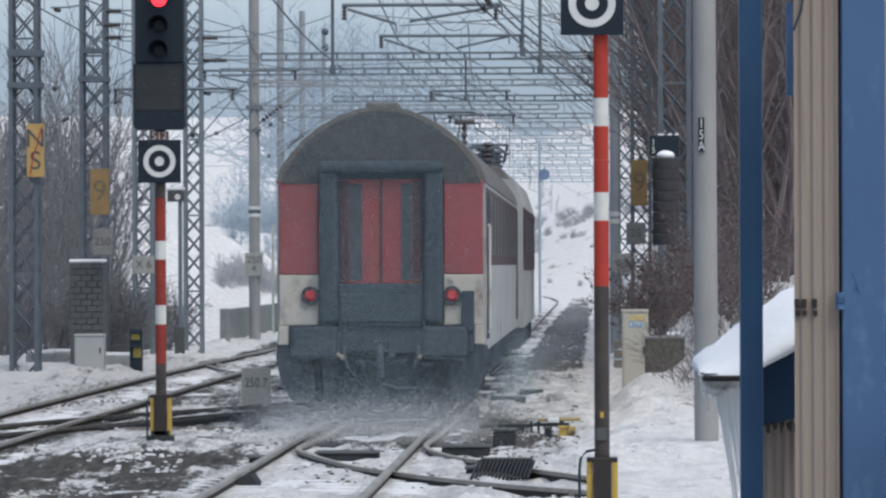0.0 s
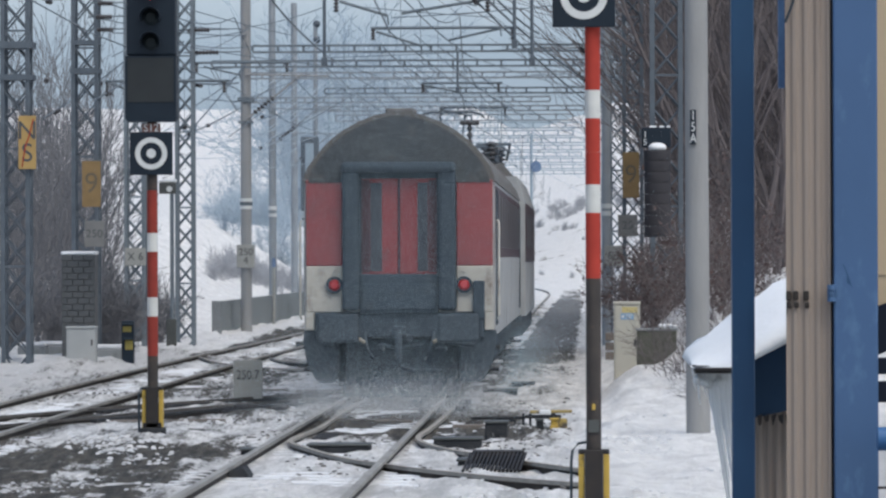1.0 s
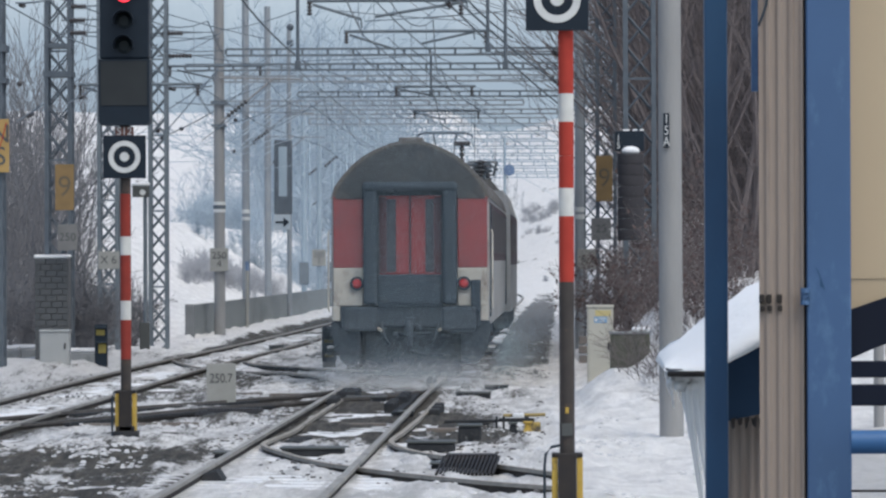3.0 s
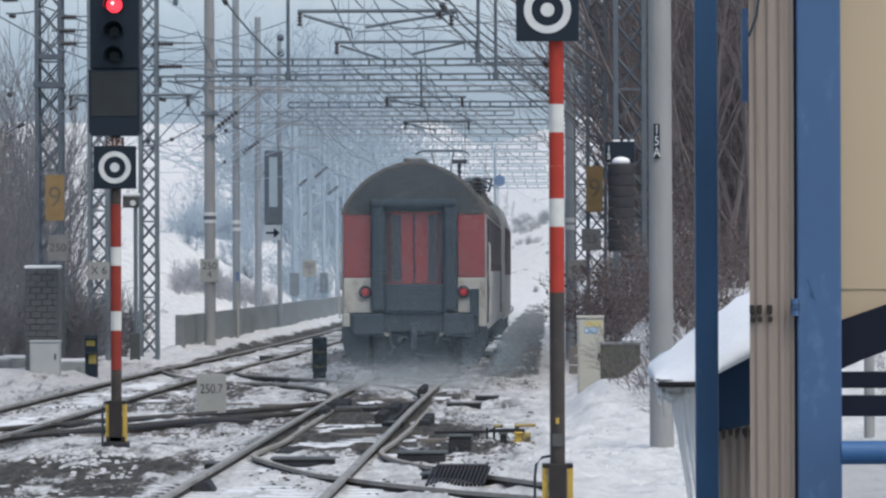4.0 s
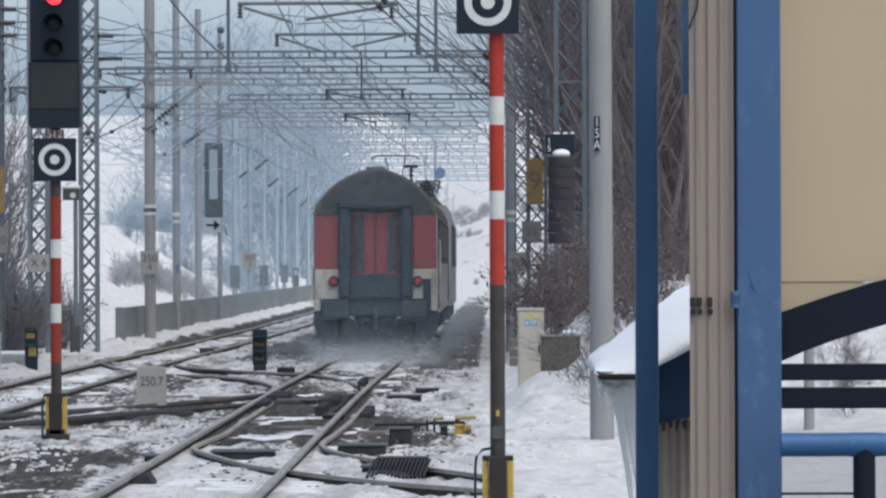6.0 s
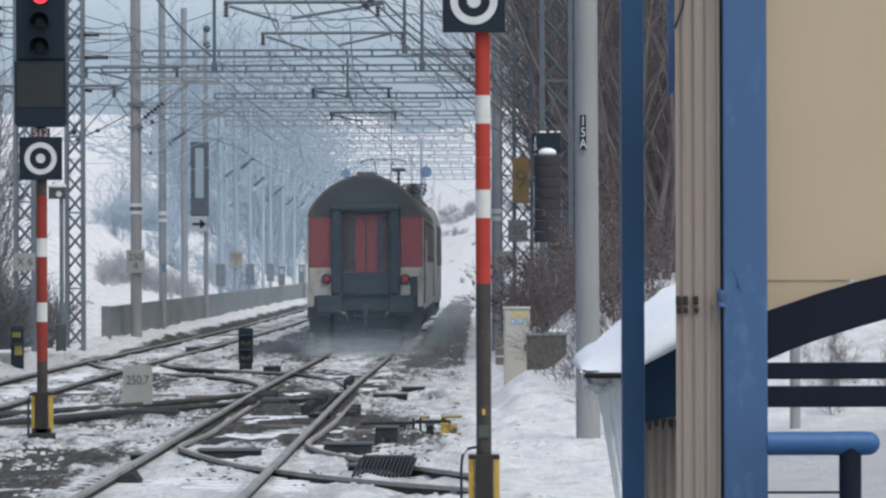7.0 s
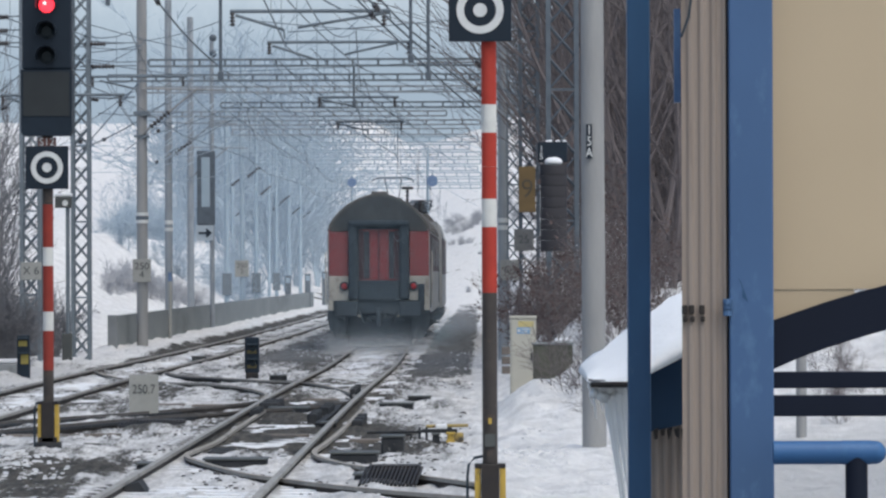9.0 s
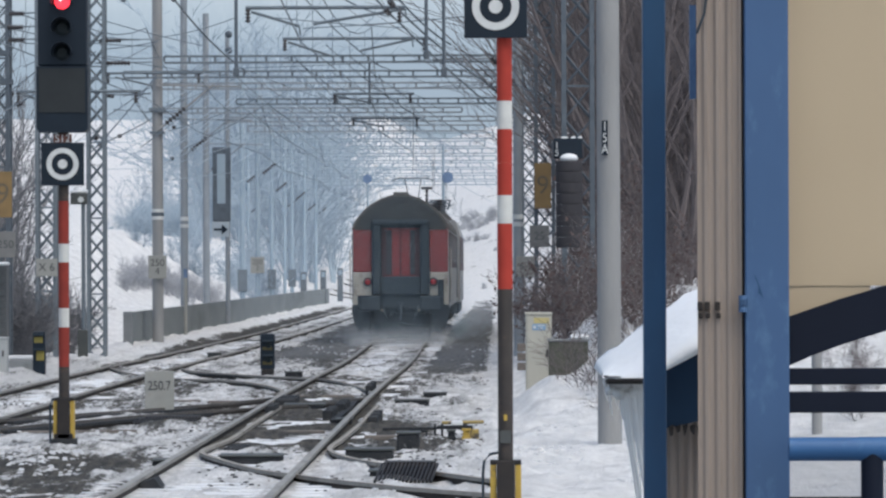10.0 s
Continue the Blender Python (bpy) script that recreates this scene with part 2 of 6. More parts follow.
# ---- mesh helpers ----
def box(bm, x0, x1, y0, y1, z0, z1, bevel=0.0):
    vs = [bm.verts.new((x, y, z)) for x in (x0, x1) for y in (y0, y1) for z in (z0, z1)]
    fs = [bm.faces.new([vs[i] for i in q]) for q in ((0, 1, 3, 2), (4, 6, 7, 5), (0, 4, 5, 1), (2, 3, 7, 6), (0, 2, 6, 4), (1, 5, 7, 3))]
    if bevel:
        es = list({e for f in fs for e in f.edges})
        bmesh.ops.bevel(bm, geom=es, offset=bevel, segments=2, affect="EDGES", profile=0.5)


def tube(bm, points, radius, seg=8, end=None, caps=True):
    """A round bar through points; radius tapers to end."""
    pts = [Vector(p) for p in points]
    radii = radius if isinstance(radius, list) else None
    radius = radii[0] if radii else radius
    end = radius if end is None else end
    rings = []
    for i, p in enumerate(pts):
        d = (pts[min(i + 1, len(pts) - 1)] - pts[max(i - 1, 0)]).normalized()
        a = d.orthogonal().normalized() if abs(d.z) > 0.9 else d.cross(Vector((0, 0, 1))).normalized()
        b = d.cross(a)
        r = radii[i] if radii else radius + (end - radius) * i / max(1, len(pts) - 1)
        rings.append([bm.verts.new(p + r * (math.cos(k * math.tau / seg) * a + math.sin(k * math.tau / seg) * b)) for k in range(seg)])
    for r0, r1 in zip(rings, rings[1:]):
        for k in range(seg):
            bm.faces.new((r0[k], r0[(k + 1) % seg], r1[(k + 1) % seg], r1[k])).smooth = seg > 5
    if caps and seg > 2:
        # caps have corners of their own, so that the round side is shaded evenly
        bm.faces.new([bm.verts.new(v.co) for v in rings[0][::-1]])
        bm.faces.new([bm.verts.new(v.co) for v in rings[-1]])


def ribbed(bm, p0, p1, thin, thick, n, seg=10):
    """A turned body of n sheds along a line: insulators and canisters."""
    a, b = Vector(p0), Vector(p1)
    steps = [(k + f, r) for k in range(n) for f, r in ((0.0, thin), (0.25, thin), (0.35, thick), (0.75, thick), (0.85, thin))] + [(n, thin)]
    tube(bm, [a.lerp(b, s / n) for s, r in steps], [r for s, r in steps], seg)


def extrude(bm, profile, y0, y1):
    """A solid with an outline in x, z, from y0 to y1."""
    a = [bm.verts.new((x, y0, z)) for x, z in profile]
    b = [bm.verts.new((x, y1, z)) for x, z in profile]
    n = len(a)
    for k in range(n):
        bm.faces.new((a[k], a[(k + 1) % n], b[(k + 1) % n], b[k]))
    bm.faces.new(a[::-1])
    bm.faces.new(b)


def ring(bm, x, z, y, r0, r1, thick, seg=40):
    """A flat ring facing the camera, standing proud of y."""
    rows = []
    for k in range(seg):
        c, s = math.cos(k * math.tau / seg), math.sin(k * math.tau / seg)
        rows.append([bm.verts.new((x + r * c, yy, z + r * s)) for r, yy in ((r0, y), (r0, y - thick), (r1, y - thick), (r1, y))])
    for k in range(seg):
        a, b = rows[k], rows[(k + 1) % seg]
        for j in range(3):
            bm.faces.new((a[j], a[j + 1], b[j + 1], b[j]))


def disc(bm, x, z, y, r, thick, seg=32, bulge=0.0):
    tube(bm, [(x, y, z), (x, y - thick, z)], r, seg)
    if bulge:
        tube(bm, [(x, y - thick, z), (x, y - thick - bulge, z)], r, seg, r * 0.6)


def finish(bm, name, material):
    bmesh.ops.recalc_face_normals(bm, faces=bm.faces)
    me = bpy.data.meshes.new(name)
    bm.to_mesh(me)
    bm.free()
    me.materials.append(material)
    return me


def part(name, bm, material, parent=None, label=""):
    ob = new(name, finish(bm, name, material))
    ob.parent = parent
    return tagged(ob, label)


def thing(name, x, y, z, label, category, group=""):
    ob = new(name)
    ob.location = (x, y, z)
    return tagged(ob, label, category, group)


def boxes(name, material, parent, *sizes, bevel=0.0, label=""):
    bm = bmesh.new()
    for s in sizes:
        box(bm, *s, bevel=bevel)
    return part(name, bm, material, parent, label)


def bars(name, material, parent, *runs, seg=8, label=""):
    bm = bmesh.new()
    for points, r in runs:
        tube(bm, points, r, seg)
    return part(name, bm, material, parent, label)


def lettering(text, size, x, y, z, material, parent, label="", wide=1.0):
    """Raised letters that face the camera, centred on x, z."""
    cu = bpy.data.curves.new("lettering", "FONT")
    cu.body, cu.size, cu.align_x, cu.align_y, cu.extrude, cu.space_line = text, size, "CENTER", "CENTER", 0.003, 0.85
    tmp = bpy.data.objects.new("lettering", cu)
    scene.collection.objects.link(tmp)
    me = bpy.data.meshes.new_from_object(tmp.evaluated_get(bpy.context.evaluated_depsgraph_get()))
    bpy.data.objects.remove(tmp)
    me.transform(Matrix.Translation((x, y, z)) @ Matrix.Rotation(math.pi / 2, 4, "X") @ Matrix.Diagonal((wide, 1, 1, 1)))
    me.materials.clear()
    me.materials.append(material)
    ob = new("lettering", me)
    ob.parent = parent
    return tagged(ob, label)


def smooth(a, b, v):
    t = min(1, max(0, (v - a) / (b - a)))
    return t * t * (3 - 2 * t)


# ---- ground, tracks, distance ----
RISE = 26.5


def ground_height(x, y):
    z = -0.1
    # bank beside the platform side of the line
    z += smooth(0.0, 1.9, x - 0.3 * smooth(60, 90, y)) * smooth(58.5, 78, y) * 1.6 + 0.16 * max(0, x - 2.3) * smooth(58.5, 78, y)
    z += 0.22 * smooth(0.1, 0.5, x) * (1 - smooth(0.7, 1.2, x)) * smooth(62, 68, y) * (1 - smooth(70, 74, y))
    z += 0.1 * math.exp(-((x + 5.28) / 0.5) ** 2 - ((y - 54.7) / 2.2) ** 2)
    # low bank and rough ground on the far side
    z += 0.12 * smooth(-8.9, -10.5, x) * smooth(70, 90, y) * (1 - smooth(105, 120, y))
    z -= 1.2 * smooth(-10.6, -13.0, x) * smooth(105, 120, y) * (1 - smooth(160, 190, y))
    z += 0.14 * smooth(-8.5, -9.1, x) * (1 - smooth(10.3, 11.2, -x)) * smooth(112, 126, y) * (1 - smooth(260, 300, y))
    z += 4.4 * smooth(-13, -22, x) * smooth(150, 230, y) 
    # fields that climb towards the ridge
    z += 3.0 * smooth(290, 420, y) * smooth(-12, 2, x)
    z += RISE * smooth(330, 900, y) + 3 * noise.noise((x * 0.01, y * 0.006, 3.0)) * smooth(330, 600, y)
    return z


def ground_relief(x, y):
    """Lumps, dents and drifts of the snow beside the rails."""
    if not (30 < y < 300 and -30 < x < 12):
        return 0.0
    rough = 0.6 + 0.35 * smooth(-0.9, -0.1, x) * (1 - smooth(0.2, 1.0, x)) + 0.6 * smooth(-8.6, -9.5, x)
    rough *= smooth(0.0, 0.3, min(abs(x + 3.64), abs(x + 2.14), abs(x + 7.1), abs(x + 8.6)))
    return rough * (0.1 * noise.noise((x * 0.8, y * 0.3, 0)) + 0.09 * noise.noise((x * 2.2, y * 0.6, 5)) + 0.06 * noise.noise((x * 4.6, y * 1.3, 8)) + 0.045 * noise.noise((x * 6.5, y * 2.8, 2)) * (1 - smooth(66, 74, y)) + 0.16 * smooth(0.0, 1.2, x) * noise.noise((x * 0.6, y * 0.25, 9)) + 0.03 * smooth(0.2, 1.0, x) * noise.noise((x * 3.0, y * 0.9, 4)) - 0.03 * smooth(0.1, 0.7, x) * abs(noise.noise((x * 5.3, y * 1.4, 12))))


def ground_mesh():
    xs = sorted({*np.arange(-11, 4.01, 0.16).round(3), *np.arange(-5.8, 2.6, 0.08).round(3), *np.linspace(4, 9, 14).round(3), *np.linspace(-26, -11, 22).round(3), -400, -220, -130, -80, -55, -40, -32, 12, 16, 22, 32, 48, 75, 120, 220, 400})
    ys = sorted({*np.arange(36, 112.01, 0.28).round(3), *np.arange(43.14, 66, 0.28).round(3), *np.linspace(112, 260, 110).round(3), *np.linspace(260, 1000, 40).round(3), *np.linspace(-60, 34, 16).round(3), -400, -150, 1200, 1600, 2500})
    verts, faces = [], []
    for y in ys:
        for x in xs:
            z = ground_height(x, y)
            z += ground_relief(x, y)
            verts.append((x, y, z))
    w = len(xs)
    for j in range(len(ys) - 1):
        for i in range(w - 1):
            faces.append((j * w + i, j * w + i + 1, (j + 1) * w + i + 1, (j + 1) * w + i))
    me = bpy.data.meshes.new("ground")
    me.from_pydata(verts, [], faces)
    me.polygons.foreach_set("use_smooth", [True] * len(faces))
    return me


def ground_material():
    """Snow with trodden, oily and stony patches along the tracks."""
    m = bpy.data.materials.new("snowy_ground")
    m.use_nodes = True
    nodes, links = m.node_tree.nodes, m.node_tree.links
    b = nodes["Principled BSDF"]
    b.inputs["Roughness"].default_value = 0.85
    geo, sep = nodes.new("ShaderNodeNewGeometry"), nodes.new("ShaderNodeSeparateXYZ")
    links.new(geo.outputs["Position"], sep.inputs[0])

    def op(kind, a, c=None):
        n = nodes.new("ShaderNodeMath")
        n.operation = kind
        for k, v in ((0, a), (1, c)):
            if v is None:
                continue
            if isinstance(v, (int, float)):
                n.inputs[k].default_value = v
            else:
                links.new(v, n.inputs[k])
        return n.outputs[0]

    def span(v, a, c, lo, hi):
        n = nodes.new("ShaderNodeMapRange")
        n.interpolation_type = "SMOOTHSTEP"
        for k, val in ((1, a), (2, c), (3, lo), (4, hi)):
            n.inputs[k].default_value = val
        links.new(v, n.inputs[0])
        return n.outputs[0]

    def grain(scale, detail, rough, stretch=(1, 1, 1)):
        mp, n = nodes.new("ShaderNodeMapping"), nodes.new("ShaderNodeTexNoise")
        mp.inputs["Scale"].default_value = stretch
        links.new(geo.outputs["Position"], mp.inputs["Vector"])
        n.inputs["Scale"].default_value, n.inputs["Detail"].default_value, n.inputs["Roughness"].default_value = scale, detail, rough
        links.new(mp.outputs[0], n.inputs["Vector"])
        return n.outputs["Fac"]

    x, y = sep.outputs[0], sep.outputs[1]
    corridor = op("MULTIPLY", span(y, 180, 260, 1, 0), op("MULTIPLY", op("MAXIMUM", span(x, -8.95, -8.35, 0.08, 1), op("MULTIPLY", span(x, -13.0, -9.0, 0.35, 1), span(y, 104, 118, 1, 0))), span(x, -0.6, 0.5, 1, 0)))
    near_dirt = op("MULTIPLY", op("MULTIPLY", span(x, -4.5, -3.8, 1, 0), span(x, -9.2, -7.4, 0.6, 1)), span(y, 50.5, 54, 1, 0))
    path = op("MULTIPLY", op("MULTIPLY", span(x, -1.8, -1.4, 0, 1), span(x, -0.5, -0.1, 1, 0)), op("MULTIPLY", span(y, 80, 112, 0, 1), span(y, 285, 310, 1, 0)))
    between = op("MULTIPLY", op("MULTIPLY", span(x, -6.1, -5.4, 0, 1), span(x, -4.1, -3.7, 1, 0)), op("MULTIPLY", span(y, 100, 118, 0, 1), span(y, 285, 310, 1, 0)))
    path = op("MAXIMUM", path, between)
    verge = op("MULTIPLY", op("MULTIPLY", span(x, -9.2, -8.8, 0, 1), span(x, -8.45, -8.2, 1, 0)), op("MULTIPLY", span(y, 100, 110, 0, 1), span(y, 240, 280, 1, 0)))
    rails = None
    for cx in (-3.64, -2.14, -7.1, -8.6):
        gap = op("ABSOLUTE", op("ADD", x, -cx))
        rails = span(gap, 0.05, 0.5, 1, 0) if rails is None else op("MAXIMUM", rails, span(gap, 0.05, 0.5, 1, 0))
    bed = op("MULTIPLY", op("MULTIPLY", span(x, -3.6, -3.3, 0, 1), span(x, -2.2, -1.9, 1, 0)), op("MULTIPLY", span(y, 53, 58, 0, 1), span(y, 70, 82, 1, 0)))
    gear_bed = op("MULTIPLY", op("MULTIPLY", span(x, -2.2, -1.9, 0, 1), span(x, -1.1, -0.6, 1, 0)), op("MULTIPLY", span(y, 53, 56, 0, 1), span(y, 62, 66, 1, 0)))
    amount = op("ADD", op("MULTIPLY", corridor, 0.115), op("ADD", op("MULTIPLY", near_dirt, 0.115), op("MULTIPLY", path, 0.165)))
    amount = op("ADD", amount, op("ADD", op("MULTIPLY", rails, 0.05), op("MAXIMUM", op("MULTIPLY", bed, 0.13), op("MULTIPLY", gear_bed, 0.1))))
    yard = op("MULTIPLY", op("MULTIPLY", span(x, -8.5, -6.5, 0, 1), span(x, -1.6, -0.8, 1, 0)), op("MULTIPLY", span(y, 53, 58, 0, 1), span(y, 84, 96, 1, 0)))
    trodden = op("MULTIPLY", op("MULTIPLY", span(x, 1.8, 2.6, 0, 1), span(y, 56, 64, 1, 0)), 0.75)
    trodden = op("MAXIMUM", trodden, op("MULTIPLY", op("MULTIPLY", span(x, -8.9, -7.9, 1, 0), span(y, 98, 110, 1, 0)), 0.6))
    near_clean = op("MULTIPLY", span(x, -4.3, -3.4, 0, 1), span(y, 50, 56, 1, 0))
    clumps = op("MULTIPLY", near_dirt, span(grain(2.4, 7, 0.72, (1, 0.32, 1)), 0.42, 0.58, -0.09, 0.24))
    far_scrub = op("MULTIPLY", span(y, 290, 330, 0, 1), span(grain(0.16, 8, 0.7, (1, 0.35, 1)), 0.5, 0.62, 0, 1))
    amount = op("ADD", amount, op("ADD", op("MULTIPLY", near_clean, -0.1), op("ADD", op("MULTIPLY", far_scrub, 0.12), op("ADD", clumps, op("ADD", op("MULTIPLY", verge, 0.14), op("MULTIPLY", yard, 0.035))))))
    patchy = op("ADD", op("MULTIPLY", grain(0.9, 8, 0.66, (1, 0.14, 1)), 0.4), op("MULTIPLY", grain(5.0, 8, 0.8, (1, 0.09, 1)), 0.38))
    patchy = op("ADD", patchy, op("MULTIPLY", grain(15.0, 6, 0.75, (1, 0.12, 1)), 0.22))
    dirt = span(op("ADD", patchy, amount), 0.61, 0.7, 0, 1)
    slush = op("MAXIMUM", trodden, op("MULTIPLY", corridor, span(grain(2.6, 8, 0.75, (1, 0.15, 1)), 0.38, 0.6, 0.9, 0.05)))
    snow, soil = nodes.new("ShaderNodeValToRGB"), nodes.new("ShaderNodeValToRGB")
    snow.color_ramp.elements[0].position, snow.color_ramp.elements[1].position = 0.32, 0.62
    snow.color_ramp.elements[0].color, snow.color_ramp.elements[1].color = (0.49, 0.483, 0.486, 1), (0.78, 0.769, 0.77, 1)
    soil.color_ramp.elements[0].position, soil.color_ramp.elements[1].position = 0.43, 0.62
    soil.color_ramp.elements[0].color, soil.color_ramp.elements[1].color = (0.017, 0.0145, 0.011, 1), (0.085, 0.073, 0.058, 1)
    links.new(op("ADD", op("MULTIPLY", grain(1.7, 7, 0.6), 0.6), op("MULTIPLY", grain(7.0, 6, 0.75, (1, 0.2, 1)), 0.4)), snow.inputs[0])
    links.new(grain(11.0, 6, 0.75, (1, 0.1, 1)), soil.inputs[0])
    mix = nodes.new("ShaderNodeMix")
    mix.data_type = "RGBA"
    links.new(dirt, mix.inputs["Factor"])
    wet = nodes.new("ShaderNodeMix")
    wet.data_type = "RGBA"
    links.new(slush, wet.inputs["Factor"])
    links.new(snow.outputs[0], wet.inputs["A"])
    wet.inputs["B"].default_value = (0.36, 0.358, 0.362, 1)
    links.new(wet.outputs["Result"], mix.inputs["A"])
    gravel = nodes.new("ShaderNodeMix")
    gravel.data_type = "RGBA"
    links.new(op("MULTIPLY", path, span(grain(9.0, 6, 0.8, (1, 0.15, 1)), 0.35, 0.65, 0.5, 1.0)), gravel.inputs["Factor"])
    links.new(soil.outputs[0], gravel.inputs["A"])
    gravel.inputs["B"].default_value = (0.15, 0.153, 0.16, 1)
    links.new(gravel.outputs["Result"], mix.inputs["B"])
    links.new(mix.outputs["Result"], b.inputs["Base Color"])
    bp = nodes.new("ShaderNodeBump")
    bp.inputs["Strength"].default_value, bp.inputs["Distance"].default_value = 0.8, 0.07
    links.new(op("ADD", grain(6.0, 7, 0.75, (1, 0.2, 1)), op("MULTIPLY", grain(21.0, 5, 0.7, (1, 0.3, 1)), 0.45)), bp.inputs["Height"])
    links.new(bp.outputs[0], b.inputs["Normal"])
    return m


ground = new("ground", ground_mesh())
ground.data.materials.append(ground_material())
tagged(ground, "trodden snow with dark soil and ballast showing along the tracks", "ground", kind="structure")

platform = boxes("platform", CONCRETE, None, (-1.1, 9, -60, 22, -0.6, 0.55), bevel=0.02)
tagged(platform, "grey concrete station platform", "platform", kind="structure")


def rail_mesh(points, size=1.0):
    """A flat-bottomed rail swept along points on the ground plane."""
    outline = [(-0.035, 0.0), (0.035, 0.0), (0.034, -0.04), (0.009, -0.05), (0.009, -0.13), (0.07, -0.15), (-0.07, -0.15), (-0.009, -0.13), (-0.009, -0.05), (-0.034, -0.04)]
    bm = bmesh.new()
    rows = []
    for i, (x, y, z) in enumerate(points):
        a, b = points[max(i - 1, 0)], points[min(i + 1, len(points) - 1)]
        d = Vector((b[0] - a[0], b[1] - a[1], 0)).normalized()
        rows.append([bm.verts.new((x + d.y * u * size, y - d.x * u * size, z + v)) for u, v in outline])
    for a, b in zip(rows, rows[1:]):
        for k in range(10):
            bm.faces.new((a[k], a[(k + 1) % 10], b[(k + 1) % 10], b[k])).material_index = 0 if k in (0, 1, 9) else 1
    bm.faces.new(rows[0][::-1])
    bm.faces.new(rows[-1])
    return bm


def rail(points, parent, size=1.0, side=None, head=None):
    me = finish(rail_mesh(points, size), "rail", head or RAIL_HEAD)
    me.materials.append(side or RAIL_SIDE)
    ob = new("rail", me)
    ob.parent = parent
    return ob


def lane(key, y):
    """The middle of a track at y: gentle bends, then the far curve to the left."""
    ys, xs = {"main": ((50, 76, 90, 103, 116, 130), (-2.89, -2.9, -2.83, -2.72, -2.8, -2.88)), "second": ((60, 84, 98, 112, 128, 150), (-7.86, -7.85, -7.74, -7.48, -7.32, -7.15))}[key]
    return sum(float(np.interp(y + d, ys, xs)) for d in (-6, -3, 0, 3, 6)) / 5 - 0.0005 * max(0, y - 250) ** 2


for key in ("main", "second"):
    track = thing("railway_track", 0, 0, 0, "steel railway track on dark sleepers half buried in snow", "railway track", "tracks")
    ys = [30 + 4 * k for k in range(56)] + [256 + 8 * k for k in range(32)]
    for dx in (-0.75, 0.75):
        rail([(dx + lane(key, y), y, RISE * smooth(330, 900, y)) for y in ys], track)
    bm = bmesh.new()
    box(bm, -1.25, 1.25, -0.13, 0.13, -0.24, -0.105, 0.01)
    me = finish(bm, "sleeper", SLEEPER)
    for k in range(170):
        y = 34 + 0.62 * k
        o = new("sleeper", me)
        o.parent, o.location = track, (lane(key, y), y, 0)


# ---- concrete wall beside the second track ----
wall = thing("concrete_wall", -10.2, 124, -0.2, "low grey concrete panel wall beside the snowy track", "wall")
bm = bmesh.new()
box(bm, -0.09, 0.09, 0.002, 3.998, -0.6, 1.1)
me = finish(bm, "panel", WALL)
for k in range(36):
    p = new("panel", me)
    p.parent, p.location = wall, (0, 4 * k, random.uniform(-0.003, 0.003))
boxes("end_post", CONCRETE, wall, (-0.13, 0.13, -0.12, 0.02, -0.6, 1.13), bevel=0.02)


# ---- train ----
def outline(scale=1.0, drop=0.0):
    side = [(1.40, 0.95), (1.41, 2.0), (1.40, 3.2), (1.34, 3.4), (1.2, 3.6), (1.03, 3.79), (0.83, 3.95), (0.6, 4.08), (0.35, 4.18), (0.12, 4.23)]
    return [(x * scale, z - drop) for x, z in side] + [(-x * scale, z - drop) for x, z in reversed(side)]


def lamp_pair(parent, xs, y, z):
    for x in xs:
        bm = bmesh.new()
        ring(bm, x, z, y, 0.086, 0.125, 0.05, 24)
        house = part("tail_lamp", bm, RUBBER, parent, "round red tail lamp in a dark rim")
        bm = bmesh.new()
        disc(bm, x, z, y, 0.084, 0.025, 24, 0.03)
        part("lens", bm, TAIL_RED, house)
        bm = bmesh.new()
        disc(bm, x, z + 0.22, y, 0.03, 0.03, 12)
        part("marker_lamp", bm, COACH_WHITE, parent)


def wheelset(parent, y, r=0.46):
    bm = bmesh.new()
    for s in (-1, 1):
        tube(bm, [(s * 0.69, 0, 0), (s * 0.82, 0, 0)], r, 28)
        tube(bm, [(s * 0.66, 0, 0), (s * 0.69, 0, 0)], r + 0.03, 28)
        for k in range(6):
            a = k * math.tau / 6
            box(bm, s * 0.84 - 0.02, s * 0.84 + 0.02, 0.28 * math.cos(a) - 0.03, 0.28 * math.cos(a) + 0.03, 0.28 * math.sin(a) - 0.03, 0.28 * math.sin(a) + 0.03)
    tube(bm, [(-0.69, 0, 0), (0.69, 0, 0)], 0.08, 12)
    ob = part("wheelset", bm, IRON, parent, "dark steel wheels on one axle")
    ob.location = (0, y, r)
    return ob


coach = thing("passenger_coach", -2.75, 90, 0, "grimy red and cream railway coach with closed end door", "railway coach")
LONG = 24.5
bm = bmesh.new()
extrude(bm, outline(), 0.12, LONG - 0.12)
body = part("body", bm, COACH_SIDE, coach, "light grey body side with grime")
bm = bmesh.new()
extrude(bm, [(x * 1.012, z + 0.012) for x, z in outline() if z > 3.15], 0.02, LONG - 0.02)
part("roof", bm, ROOF_GREY, coach, "weathered grey arched roof")
bm = bmesh.new()
extrude(bm, [(x * 0.955, 3.2 + (z - 3.2) * 0.95) for x, z in outline() if z > 3.19], -0.02, 0.1)
part("end_gable", bm, GABLE, coach, "sooty dark rounded end panel under the roof")
bm = bmesh.new()
box(bm, -0.22, 0.22, 0.5, 1.3, 4.2, 4.31, 0.03)
part("roof_vent", bm, ROOF_GREY, coach)
for k in range(7):
    bm = bmesh.new()
    box(bm, -0.2, 0.2, 3.4 + 3 * k, 4.0 + 3 * k, 4.2, 4.31, 0.03)
    part("roof_vent", bm, ROOF_GREY, coach)
